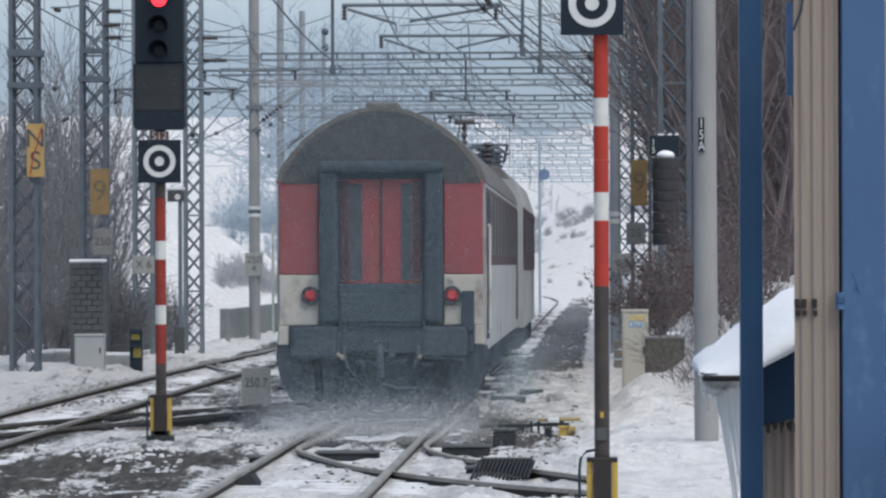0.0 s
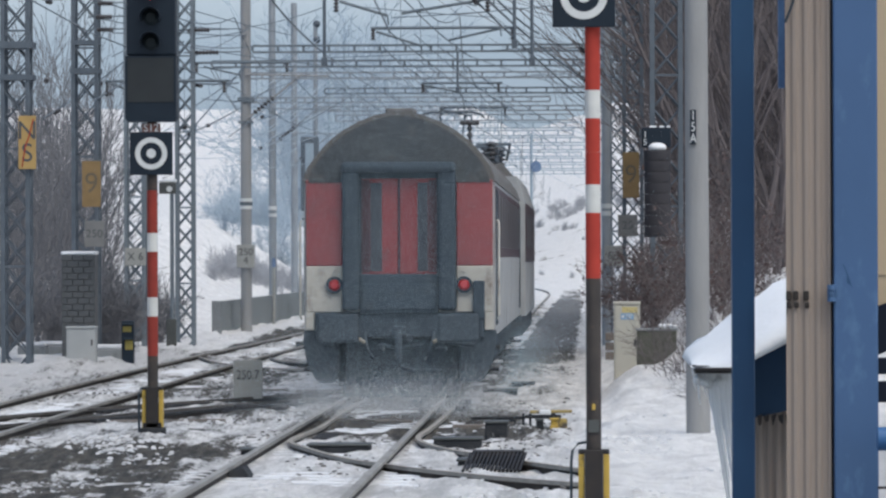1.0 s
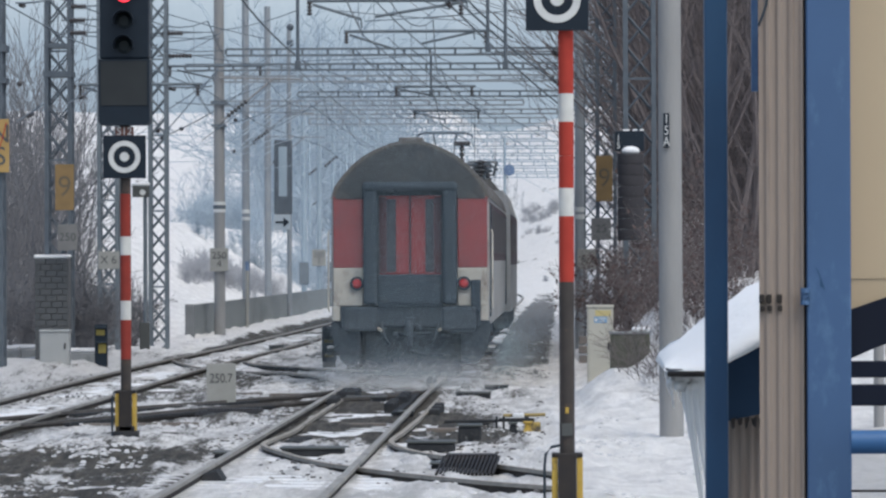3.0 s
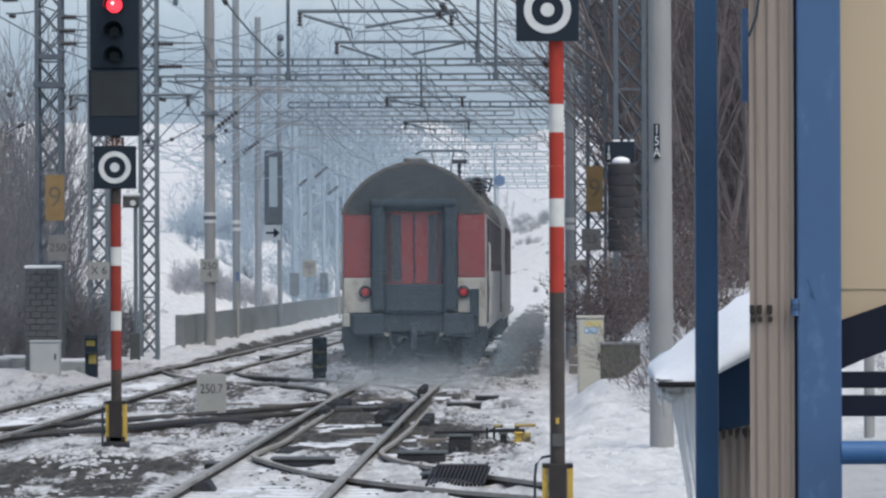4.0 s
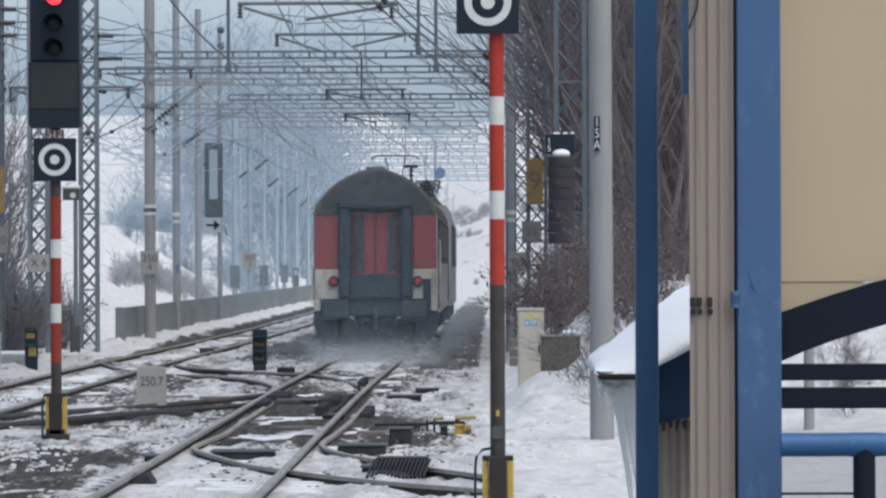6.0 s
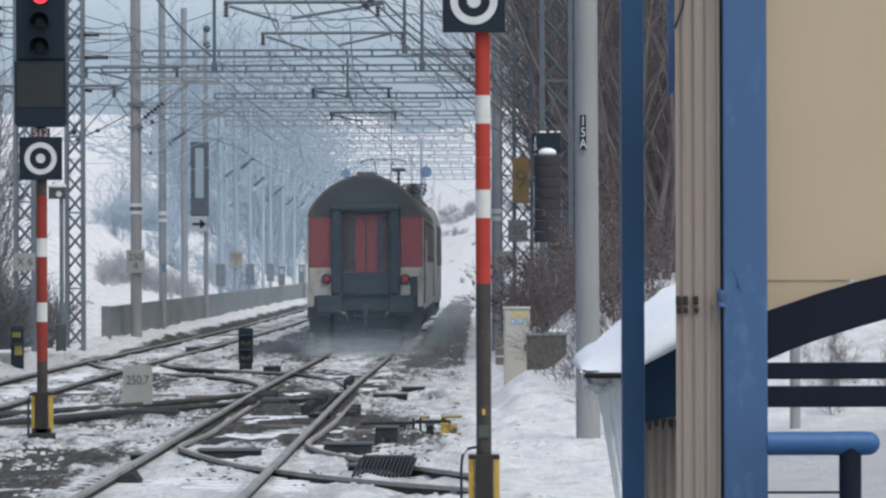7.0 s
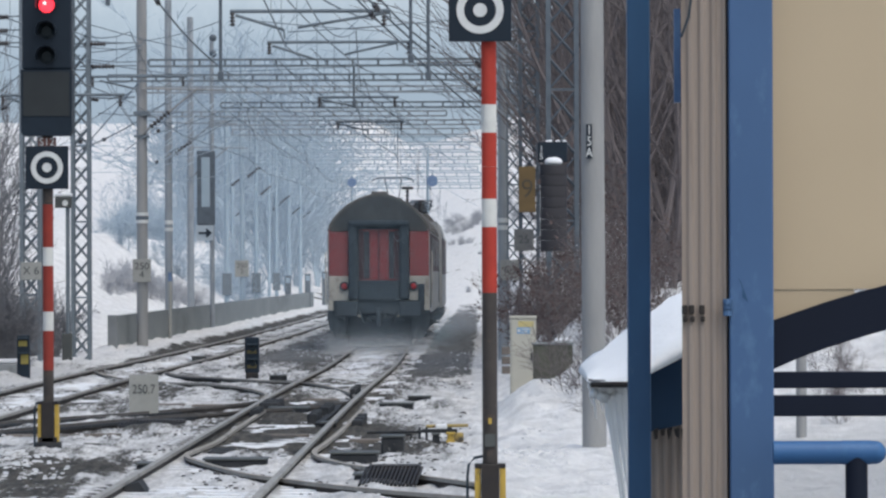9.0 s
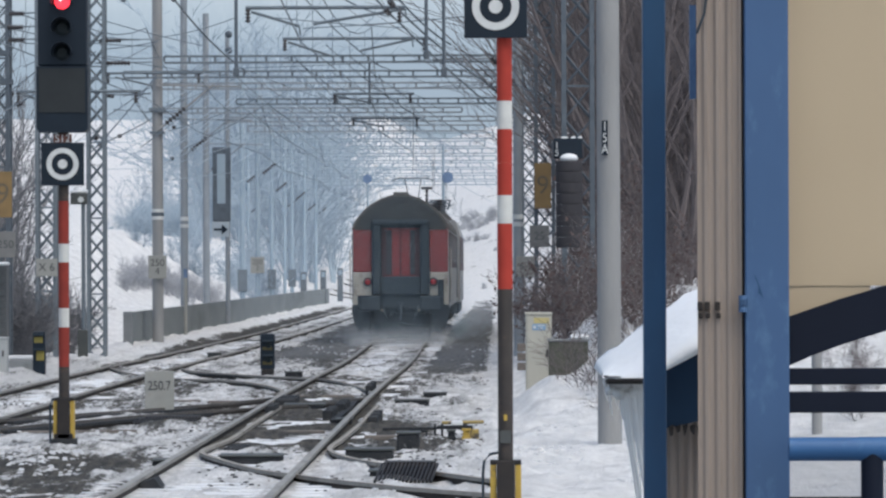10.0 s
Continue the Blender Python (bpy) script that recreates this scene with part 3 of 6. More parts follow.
for s in (-1, 1):
    boxes("end_panel", COACH_RED, coach, (min(s * 0.84, s * 1.37), max(s * 0.84, s * 1.37), -0.01, 0.11, 1.98, 3.24), bevel=0.015, label="faded red end panel")
    boxes("lower_end_panel", COACH_WHITE, coach, (min(s * 0.84, s * 1.37), max(s * 0.84, s * 1.37), -0.012, 0.11, 1.3, 1.976), bevel=0.015, label="grimy cream end panel")
    boxes("gangway_pillar", RUBBER, coach, (min(s * 0.58, s * 0.83), max(s * 0.58, s * 0.83), -0.2, 0.1, 1.32, 3.42), bevel=0.06, label="black rubber gangway cushion")
    bars("corner_handrail", COACH_WHITE, coach, ([(s * 1.44, 0.1, 1.2), (s * 1.46, 0.08, 1.25), (s * 1.46, 0.08, 2.6), (s * 1.44, 0.1, 2.65)], 0.018))
    # red band and windows along the sides
    for k in range(10):
        y = 2.2 + 2.15 * k
        w = boxes("side_window", WINDOW, coach, (s * 1.408 - 0.012, s * 1.408 + 0.012, y, y + 1.35, 2.25, 3.05), bevel=0.01)
    boxes("side_band", SIDE_RED, coach, (s * 1.405 - 0.006, s * 1.405 + 0.006, 0.3, LONG - 0.3, 2.1, 3.15), label="faded red window band")
    for y in (0.5, LONG - 1.5):
        boxes("side_door", COACH_DARK, coach, (s * 1.41 - 0.014, s * 1.41 + 0.014, y, y + 0.85, 1.1, 3.1), bevel=0.01)
        boxes("step", IRON, coach, (s * 1.3 - 0.14, s * 1.3 + 0.14, y, y + 0.85, 0.42, 0.46), (s * 1.36 - 0.1, s * 1.36 + 0.1, y, y + 0.85, 0.75, 0.79))
boxes("gangway_header", RUBBER, coach, (-0.84, 0.84, -0.24, 0.1, 3.34, 3.5), bevel=0.06, label="black rubber rain hood of the gangway")
boxes("gangway_sill", COACH_DARK, coach, (-0.58, 0.58, -0.1, 0.1, 1.28, 1.86), bevel=0.02)
boxes("bridge_plate", COACH_DARK, coach, (-0.54, 0.54, -0.13, -0.1, 1.34, 1.72), bevel=0.012)
door = boxes("end_door", DOOR_RED, coach, (-0.55, -0.012, -0.04, 0.09, 1.86, 3.26), (0.012, 0.55, -0.04, 0.09, 1.86, 3.26), bevel=0.01, label="closed red double end door with narrow windows")
for x0, x1 in ((-0.549, -0.43), (0.43, 0.549)):
    boxes("door_stile", SIDE_RED, door, (x0, x1, -0.047, -0.035, 1.88, 3.24), bevel=0.003, label="sooty dark red door stile")
for x0, x1 in ((-0.425, -0.25), (0.27, 0.425)):
    boxes("door_window", DOOR_GLASS, door, (x0, x1, -0.05, -0.03, 1.9, 3.2), bevel=0.004)
boxes("door_seal", RUBBER, door, (-0.011, 0.011, -0.06, 0.0, 1.86, 3.26))
boxes("door_frame", RUBBER, coach, (-0.6, -0.552, -0.08, 0.09, 1.86, 3.34), (0.552, 0.6, -0.08, 0.09, 1.86, 3.34), (-0.6, 0.6, -0.08, 0.09, 3.262, 3.34))
lamp_pair(coach, (-0.95, 0.95), -0.02, 1.7)
boxes("cable_box", RUBBER, coach, (1.08, 1.25, -0.1, 0.0, 1.2, 1.76), bevel=0.02, label="black cable box")
bm = bmesh.new()
box(bm, -1.24, 1.24, -0.05, 0.5, 0.92, 1.3, 0.03)
part("buffer_beam", bm, UNDER, coach, "black buffer beam")
for s in (-1, 1):
    boxes("corner_strip", COACH_WHITE, coach, (min(s * 1.25, s * 1.38), max(s * 1.25, s * 1.38), -0.012, 0.11, 1.04, 1.298), bevel=0.012, label="grimy cream corner of the end wall")
    bm = bmesh.new()
    extrude(bm, [(s * 0.9, 1.03), (s * 1.4, 1.03), (s * 1.42, 0.86), (s * 1.36, 0.56), (s * 1.24, 0.32), (s * 1.16, 0.26), (s * 0.98, 0.26), (s * 0.9, 0.4)], 0.02, 0.95)
    part("corner_steps", bm, UNDER, coach, "sooty step box under the coach corner")
    boxes("step_tread", COACH_SIDE, coach, (min(s * 1.38, s * 1.5), max(s * 1.38, s * 1.5), 0.1, 0.85, 0.55, 0.585), bevel=0.008, label="pale worn step tread")
    bars("air_hose_cock", HOSE_END, coach, ([(s * 0.62, -0.1, 0.93), (s * 0.55, -0.2, 0.89), (s * 0.5, -0.22, 0.86)], 0.03), label="pale hose coupling")
    bm = bmesh.new()
    tube(bm, [(s * 0.875, 0, 1.06), (s * 0.875, -0.5, 1.06)], 0.11, 20)
    box(bm, s * 0.875 - 0.31, s * 0.875 + 0.31, -0.62, -0.56, 0.86, 1.3, 0.05)
    tube(bm, [(s * 0.875, -0.5, 1.06), (s * 0.875, -0.57, 1.06)], 0.2, 20)
    part("buffer", bm, UNDER, coach, "black oblong buffer")
bm = bmesh.new()
tube(bm, [(0, -0.05, 1.02), (0, -0.35, 1.0), (0, -0.4, 0.85), (0, -0.33, 0.62)], 0.05, 10)
box(bm, -0.09, 0.09, -0.36, -0.05, 0.95, 1.1, 0.02)
part("coupling", bm, UNDER, coach, "screw coupling hook")
for x in (-0.5, 0.5):
    bm = bmesh.new()
    tube(bm, [(x, -0.04, 1.0), (x, -0.16, 0.92), (x * 0.9, -0.2, 0.74), (x * 0.75, -0.16, 0.62)], 0.025, 8)
    part("brake_hose", bm, UNDER, coach)
# pipes, cylinders and brackets between the buffers
rnd = random.Random(17)
for k in range(9):
    x, z = rnd.uniform(-1.15, 1.15), rnd.uniform(0.3, 0.95)
    w, h = rnd.uniform(0.06, 0.2), rnd.uniform(0.05, 0.16)
    if k % 3:
        boxes("bracket", UNDER, coach, (x - w / 2, x + w / 2, -0.12 - 0.1 * rnd.random(), 0.4, z - h / 2, z + h / 2), bevel=0.02)
    else:
        bars("pipe", UNDER, coach, ([(x - 0.3, 0.0, z), (x - 0.1, -0.1, z - 0.06), (x + 0.3, -0.08, z - 0.03 * (k % 4))], 0.03))
axles = []
for cy in (3.4, LONG - 3.4):
    bm = bmesh.new()
    for s in (-1, 1):
        box(bm, s * 1.0 - 0.07, s * 1.0 + 0.07, cy - 1.9, cy + 1.9, 0.42, 0.72, 0.03)
        for dy in (-1.25, 1.25):
            box(bm, s * 1.03 - 0.12, s * 1.03 + 0.12, cy + dy - 0.2, cy + dy + 0.2, 0.3, 0.66, 0.04)
    box(bm, -1.0, 1.0, cy - 0.3, cy + 0.3, 0.5, 0.86, 0.03)
    box(bm, -0.98, 0.98, cy - 1.92, cy - 1.78, 0.42, 0.7, 0.03)
    part("bogie_frame", bm, UNDER, coach)
    axles += [(wheelset(coach, cy - 1.25), 0.46), (wheelset(coach, cy + 1.25), 0.46)]
bm = bmesh.new()
box(bm, -1.25, 1.25, 0.4, LONG - 0.4, 0.82, 1.0, 0.02)
for y0, y1 in ((6.3, 8.6), (9.4, 12.2), (13.4, 17.9)):
    box(bm, -1.2, 1.2, y0, y1, 0.4, 0.84, 0.04)
part("underframe", bm, UNDER, coach, "black underframe with equipment boxes")
bm = bmesh.new()
for s in (-1, 1):
    box(bm, s * 1.08 - 0.14, s * 1.08 + 0.14, 0.3, 0.6, 0.42, 0.92, 0.03)
box(bm, -0.95, 0.95, 0.9, 1.0, 0.25, 0.9, 0.02)
box(bm, -0.84, 0.88, 0.3, 0.55, 0.03, 0.92, 0.04)
part("rail_guard", bm, UNDER, coach)

loco = thing("locomotive", -2.75, 115.3, 0, "red and white electric locomotive with a raised pantograph", "locomotive")
bm = bmesh.new()
extrude(bm, [(1.47, 0.9), (1.47, 3.25), (1.3, 3.75), (-1.3, 3.75), (-1.47, 3.25), (-1.47, 0.9)], 0.5, 16.2)
part("body", bm, COACH_SIDE, loco, "grey-white locomotive body side")
boxes("side_band", SIDE_RED, loco, (1.474, 1.482, 0.6, 16.1, 2.0, 3.2), (-1.482, -1.474, 0.6, 16.1, 2.0, 3.2), label="red upper band")
for k in range(5):
    boxes("side_window", WINDOW, loco, (1.476, 1.492, 2.2 + 2.5 * k, 3.4 + 2.5 * k, 2.3, 3.0), bevel=0.006)
boxes("end_window", WINDOW, loco, (-1.15, -0.1, 0.47, 0.5, 2.3, 3.05), (0.1, 1.15, 0.47, 0.5, 2.3, 3.05))
bm = bmesh.new()
extrude(bm, [(1.2, 3.74), (1.0, 4.02), (-1.0, 4.02), (-1.2, 3.74)], 1.2, 15.4)
part("roof", bm, ROOF_GREY, loco, "grey locomotive roof")
for y, x in ((2.5, 0.75), (4.2, 0.7), (6.5, 0.55), (8.2, 0.8), (10.5, 0.7), (12.0, 0.4)):
    bm = bmesh.new()
    ribbed(bm, (x, y, 4.0), (x, y, 4.5), 0.07, 0.14, 5)
    part("insulator", bm, PORCELAIN, loco)
bm = bmesh.new()
tube(bm, [(0.9, 1.8, 4.3), (0.9, 8, 4.45), (0.6, 12, 4.4)], 0.03, 6)
tube(bm, [(0.4, 2.8, 4.15), (0.4, 4.4, 4.5), (1.1, 4.5, 4.5), (1.0, 6.0, 4.2)], 0.03, 6)
part("roof_busbar", bm, DARK_STEEL, loco)
bm = bmesh.new()
for s in (-0.3, 0.3):
    tube(bm, [(s - 0.4, 13.6, 4.1), (s * 0.6 - 0.4, 15.0, 4.75), (s - 0.4, 13.7, 5.42)], 0.022, 6)
tube(bm, [(-0.7, 15.0, 4.75), (-0.1, 15.0, 4.75)], 0.022, 6)
for y in (13.3, 13.7):
    tube(bm, [(-1.15, y, 5.36), (-1.05, y, 5.44), (-0.9, y, 5.47), (0.1, y, 5.47), (0.25, y, 5.44), (0.35, y, 5.36)], 0.02, 6)
part("pantograph", bm, DARK_STEEL, loco, "raised dark steel pantograph")
bm = bmesh.new()
for s in (-1, 1):
    tube(bm, [(0.55 + s * 0.3, 2.0, 4.12), (0.55 + s * 0.3, 5.0, 4.3), (0.55 + s * 0.3, 8.0, 4.2)], 0.03, 6)
    tube(bm, [(0.55 + s * 0.3, 3.0, 4.05), (0.55 + s * 0.3, 3.0, 4.3)], 0.05, 6)
tube(bm, [(0.0, 3.4, 4.3), (0.15, 3.4, 4.42), (0.95, 3.4, 4.42), (1.15, 3.4, 4.28)], 0.03, 6)
tube(bm, [(0.15, 7.4, 4.34), (0.95, 7.4, 4.34)], 0.04, 6)
part("folded_pantograph", bm, DARK_STEEL, loco)
bm = bmesh.new()
ribbed(bm, (0.3, 2.4, 4.0), (0.3, 2.4, 4.85), 0.035, 0.06, 6, 10)
box(bm, 0.1, 0.5, 2.3, 2.5, 4.85, 4.95, 0.03)
part("horn_insulator", bm, PORCELAIN, loco, "dark roof insulator with a broad cap")
for cy in (4.0, 12.5):
    for dy in (-1.3, 1.3):
        axles.append((wheelset(loco, cy + dy, 0.6), 0.6))
boxes("underframe", UNDER, loco, (-1.4, 1.4, 0.5, 16.2, 0.5, 0.95), (-1.15, 1.15, 2.0, 6.0, 0.3, 0.6), (-1.15, 1.15, 10.5, 14.5, 0.3, 0.6), bevel=0.02)

# powder snow whirled up behind and beside the coach, thickened to imitate haze
spray_and_haze = thing("powder_snow", -2.75, 90, 0, "fine powder snow round the moving coach with a flake veil standing in for haze", "snow")
spray_and_haze["kind"] = "stuff"
dice = np.random.default_rng(5)


def flakes(x, y, z, size, m):
    """Loose flakes, each a small tilted triangle round its place."""
    n = len(x)
    corners = np.stack((x, y, z), 1)[:, None, :] + dice.uniform(0.7, 1.3, (n, 1, 1)) * size * dice.normal(0, 1, (n, 3, 3))
    me = bpy.data.meshes.new("snow_flakes")
    me.vertices.add(3 * n)
    me.vertices.foreach_set("co", corners.astype(np.float32).ravel())
    me.loops.add(3 * n)
    me.loops.foreach_set("vertex_index", np.arange(3 * n, dtype=np.int32))
    me.polygons.add(n)
    me.polygons.foreach_set("loop_start", np.arange(0, 3 * n, 3, dtype=np.int32))
    me.update(calc_edges=True)
    me.materials.append(m)
    ob = new("snow_flakes", me)
    ob.parent, ob["kind"] = spray_and_haze, "stuff"


# low drift behind the wheels, roof-high veil as haze, trail beside the train
N = 90000
flakes(dice.uniform(-1.35, 1.45, N) + dice.normal(0, 0.15, N), dice.uniform(-6.0, -0.3, N), abs(dice.normal(0, 0.25, N)) - 0.08, 0.0034, DRIFT)
N = 560000
flakes(dice.normal(0.1, 1.15, N), dice.uniform(-9.0, -0.75, N), 4.5 * dice.uniform(0, 1, N) ** 1.45 + dice.normal(0, 0.2, N), 0.0016, HAZE_FLAKE)
N = 60000
flakes(1.4 + abs(dice.normal(0, 0.4, N)), dice.uniform(-1, 24, N), abs(dice.normal(0, 0.5, N)), 0.0024, HAZE_FLAKE)


# ---- signals ----
def target_plate(parent, x, y, z, w):
    plate = boxes("target_plate", SIGN_BLACK, parent, (x - w / 2, x + w / 2, y, y + 0.025, z - w / 2, z + w / 2), bevel=0.008, label="square black plate with a white ring and dot")
    bm = bmesh.new()
    ring(bm, x, z, y, w * 0.255, w * 0.375, 0.006)
    part("ring", bm, SIGN_WHITE, plate)
    bm = bmesh.new()
    disc(bm, x, z, y, w * 0.11, 0.006)
    part("dot", bm, SIGN_WHITE, plate)


def striped_post(parent, r, bands):
    for z0, z1, m in bands:
        bm = bmesh.new()
        tube(bm, [(0, 0, z0), (0, 0, z1)], r, 20)
        part("post_section", bm, m, parent)


def post_foot(parent, r, w, z0, z1):
    boxes("foot_bracket", YELLOW, parent, (-w, -r - 0.008, -0.09, 0.09, z0, z1), (r + 0.008, w, -0.09, 0.09, z0, z1), bevel=0.008, label="yellow post foot bracket")
    boxes("foot_clamp", IRON, parent, (-w * 0.9, w * 0.9, -0.13, -0.09, z0 - 0.02, z0 + 0.06), (-r - 0.006, r + 0.006, -0.13, -0.085, z0, z1 + 0.03), bevel=0.006)
    boxes("foot_cap", IRON, parent, (-w, w, -0.1, 0.1, z1, z1 + 0.035), bevel=0.006)
    boxes("base", GEAR_IRON, parent, (-w - 0.025, w + 0.025, -0.14, 0.14, -0.35, z0), bevel=0.02)


D = 37.8
near_signal = thing("signal_post", 0.047, D, 0, "red and white banded signal post with a black target plate", "signal post", "signals")
striped_post(near_signal, 0.064, ((-0.3, 1.92, POST_DARK), (1.92, 2.469, POST_RED), (2.469, 2.705, POST_WHITE), (2.705, 2.974, POST_RED), (2.977, 3.258, POST_RED), (3.258, 3.494, POST_WHITE), (3.494, 4.297, POST_RED)))
target_plate(near_signal, -0.071, -0.12, 4.278, 0.525)
post_foot(near_signal, 0.07, 0.13, 0.0, 0.456)
boxes("tag", SHADE_GREY, near_signal, (-0.045, 0.045, -0.08, -0.06, 0.635, 0.739), label="small grey plate")
boxes("padlock", YELLOW, near_signal, (-0.013, 0.013, -0.085, -0.06, 0.824, 0.872))
bars("cable", RUBBER, near_signal, ([(-0.19, 0, -0.1), (-0.19, 0, 0.38), (-0.18, 0, 0.48), (-0.13, 0, 0.54), (-0.05, 0, 0.555)], 0.012), seg=8, label="bent black cable")

D2 = 54.7
far_signal = thing("light_signal", -5.279, D2, 0, "three-lamp railway signal showing red on a banded post", "railway signal", "signals")
striped_post(far_signal, 0.065, ((-0.3, 0.917, POST_DARK), (0.917, 1.396, POST_RED_DULL), (1.396, 1.628, POST_WHITE), (1.628, 2.182, POST_RED_DULL), (2.182, 2.408, POST_WHITE), (2.408, 2.927, POST_RED_DULL), (2.927, 3.844, POST_DARK)))
target_plate(far_signal, 0, -0.12, 3.372, 0.52)
post_foot(far_signal, 0.07, 0.125, 0.05, 0.507)
tag = boxes("name_plate", PLATE_BROWN, far_signal, (-0.11, 0.11, -0.1, -0.08, 3.625, 3.734), label="red-brown name plate")
lettering("S12", 0.13, 0, -0.104, 3.679, SIGN_WHITE, tag)
hx = 0.31
bm = bmesh.new()
extrude(bm, [(-hx, 3.8), (-hx * 0.9, 3.755), (hx * 0.9, 3.755), (hx, 3.8), (hx, 4.555), (-hx, 4.555)], -0.16, 0.1)
part("lower_housing", bm, SIGN_BLACK, far_signal, "black lower housing of the signal head")
boxes("indicator_panel", PANEL, far_signal, (-hx + 0.03, hx - 0.03, -0.17, -0.15, 3.994, 4.527), label="dull dark indicator panel")
head = boxes("signal_head", SIGN_BLACK, far_signal, (-hx + 0.01, hx - 0.01, -0.1, 0.12, 4.562, 5.758), bevel=0.02, label="black signal head")
for zz, lit in ((5.341, True), (5.02, False), (4.719, False)):
    bm = bmesh.new()
    for k in range(24):
        a0, a1 = math.radians(-20 + 220 * k / 24), math.radians(-20 + 220 * (k + 1) / 24)
        q = [(0.115 * math.cos(a0), -0.1, zz + 0.115 * math.sin(a0)), (0.115 * math.cos(a1), -0.1, zz + 0.115 * math.sin(a1)), (0.12 * math.cos(a1), -0.3, zz + 0.12 * math.sin(a1)), (0.12 * math.cos(a0), -0.3, zz + 0.12 * math.sin(a0))]
        q2 = [(x * 1.06, y, zz + (z - zz) * 1.06) for x, y, z in q]
        a = [bm.verts.new(p) for p in q]
        b = [bm.verts.new(p) for p in q2]
        bm.faces.new(a)
        bm.faces.new(b[::-1])
        bm.faces.new((a[2], a[3], b[3], b[2]))
    part("hood", bm, SIGN_BLACK, head)
    bm = bmesh.new()
    disc(bm, 0, zz, -0.1, 0.095, 0.01, 28, 0.02)
    part("lens", bm, LAMP_RED if lit else LENS, head, "lit red lens" if lit else "unlit lens")
    if lit:
        bm = bmesh.new()
        disc(bm, -0.02, zz + 0.02, -0.128, 0.02, 0.006, 12)
        part("bulb", bm, LAMP_CORE, head)
bars("cable", RUBBER, far_signal, ([(-0.17, 0, -0.1), (-0.17, 0, 0.45), (-0.15, 0, 0.52), (-0.06, 0, 0.54)], 0.014))

D3 = 56.3
pole = thing("concrete_pole", 1.372, D3, 0, "smooth pale concrete lamp pole with a number strip", "pole")
bm = bmesh.new()
tube(bm, [(0, 0, -0.5), (-0.01, 0, 3), (-0.015, 0, 7.2)], 0.152, 28, 0.14)
part("shaft", bm, CONCRETE_POLE, pole)
strip = boxes("number_strip", SIGN_BLACK, pole, (-0.095, -0.02, -0.17, -0.145, 3.493, 3.923), label="black strip with white number")
lettering("1\n5\nA", 0.165, -0.057, -0.175, 3.705, SIGN_WHITE, strip, wide=0.75)


# ---- cabinets and small trackside things ----
def small_cabinet(x, y, z, w, h, d, m, label):
    c = thing("trackside_cabinet", x, y, z, label, "cabinet")
    boxes("body", m, c, (-w / 2, w / 2, -d / 2, d / 2, -0.4, h), bevel=0.012)
    boxes("lid", m, c, (-w / 2 - 0.012, w / 2 + 0.012, -d / 2 - 0.02, d / 2 + 0.02, h - 0.01, h + 0.035), bevel=0.012)
    boxes("door", m, c, (-w / 2 + 0.03, w / 2 - 0.03, -d / 2 - 0.014, -d / 2 - 0.001, 0.05, h - 0.04), bevel=0.006)
    boxes("handle", IRON, c, (w / 2 - 0.09, w / 2 - 0.06, -d / 2 - 0.035, -d / 2 - 0.014, h * 0.5, h * 0.5 + 0.12), bevel=0.004)
    return c


cab = small_cabinet(0.621, 72, 0.003, 0.414, 1.35, 0.35, CABINET, "weathered beige trackside cabinet with two stickers in the snow bank")
boxes("sticker", STICKER_BLUE, cab, (-0.1, 0.11, -0.195, -0.19, 1.1, 1.2), label="blue sticker")
boxes("sticker_print", SIGN_WHITE, cab, (-0.085, -0.045, -0.198, -0.1955, 1.13, 1.17), (-0.02, 0.095, -0.198, -0.1955, 1.165, 1.18), (-0.02, 0.07, -0.198, -0.1955, 1.125, 1.14), label="pale print on the sticker")
boxes("sticker", STICKER_YELLOW, cab, (-0.08, 0.17, -0.195, -0.19, 1.21, 1.3), label="yellow sticker")
small_cabinet(-10.327, 92, -0.027, 0.598, 0.713, 0.4, CABINET_GREY, "light grey metal trackside cabinet in the snow")

km = thing("kilometre_stone", -5.201, 69, -0.15, "square grey-white kilometre plate standing in snow", "distance marker")
boxes("plate", PLATE_WHITE, km, (-0.225, 0.225, -0.03, 0.03, -0.15, 0.69), bevel=0.01)
lettering("250.7", 0.2, 0, -0.036, 0.46, INK, km, wide=0.8)

dwarf = thing("dwarf_signal", -4.778, 93, -0.1, "small black shunting signal between the tracks", "signal")
boxes("housing", SIGN_BLACK, dwarf, (-0.15, 0.15, -0.1, 0.12, 0.12, 0.86), bevel=0.03)
boxes("base", IRON, dwarf, (-0.13, 0.13, -0.1, 0.1, -0.2, 0.13), bevel=0.02)
for z in (0.32, 0.62):
    bm = bmesh.new()
    disc(bm, 0.02, z, -0.1, 0.06, 0.04, 20)
    part("lens", bm, LENS, dwarf)
for z in (0.22, 0.52):
    boxes("band", DWARF_OCHRE, dwarf, (-0.1, 0.1, -0.11, -0.1, z, z + 0.07), bevel=0.004, label="faded ochre band")
boxes("hood", RUBBER, dwarf, (-0.1, 0.13, -0.2, -0.1, 0.7, 0.73))
boxes("hood", RUBBER, dwarf, (-0.1, 0.13, -0.2, -0.1, 0.4, 0.43))

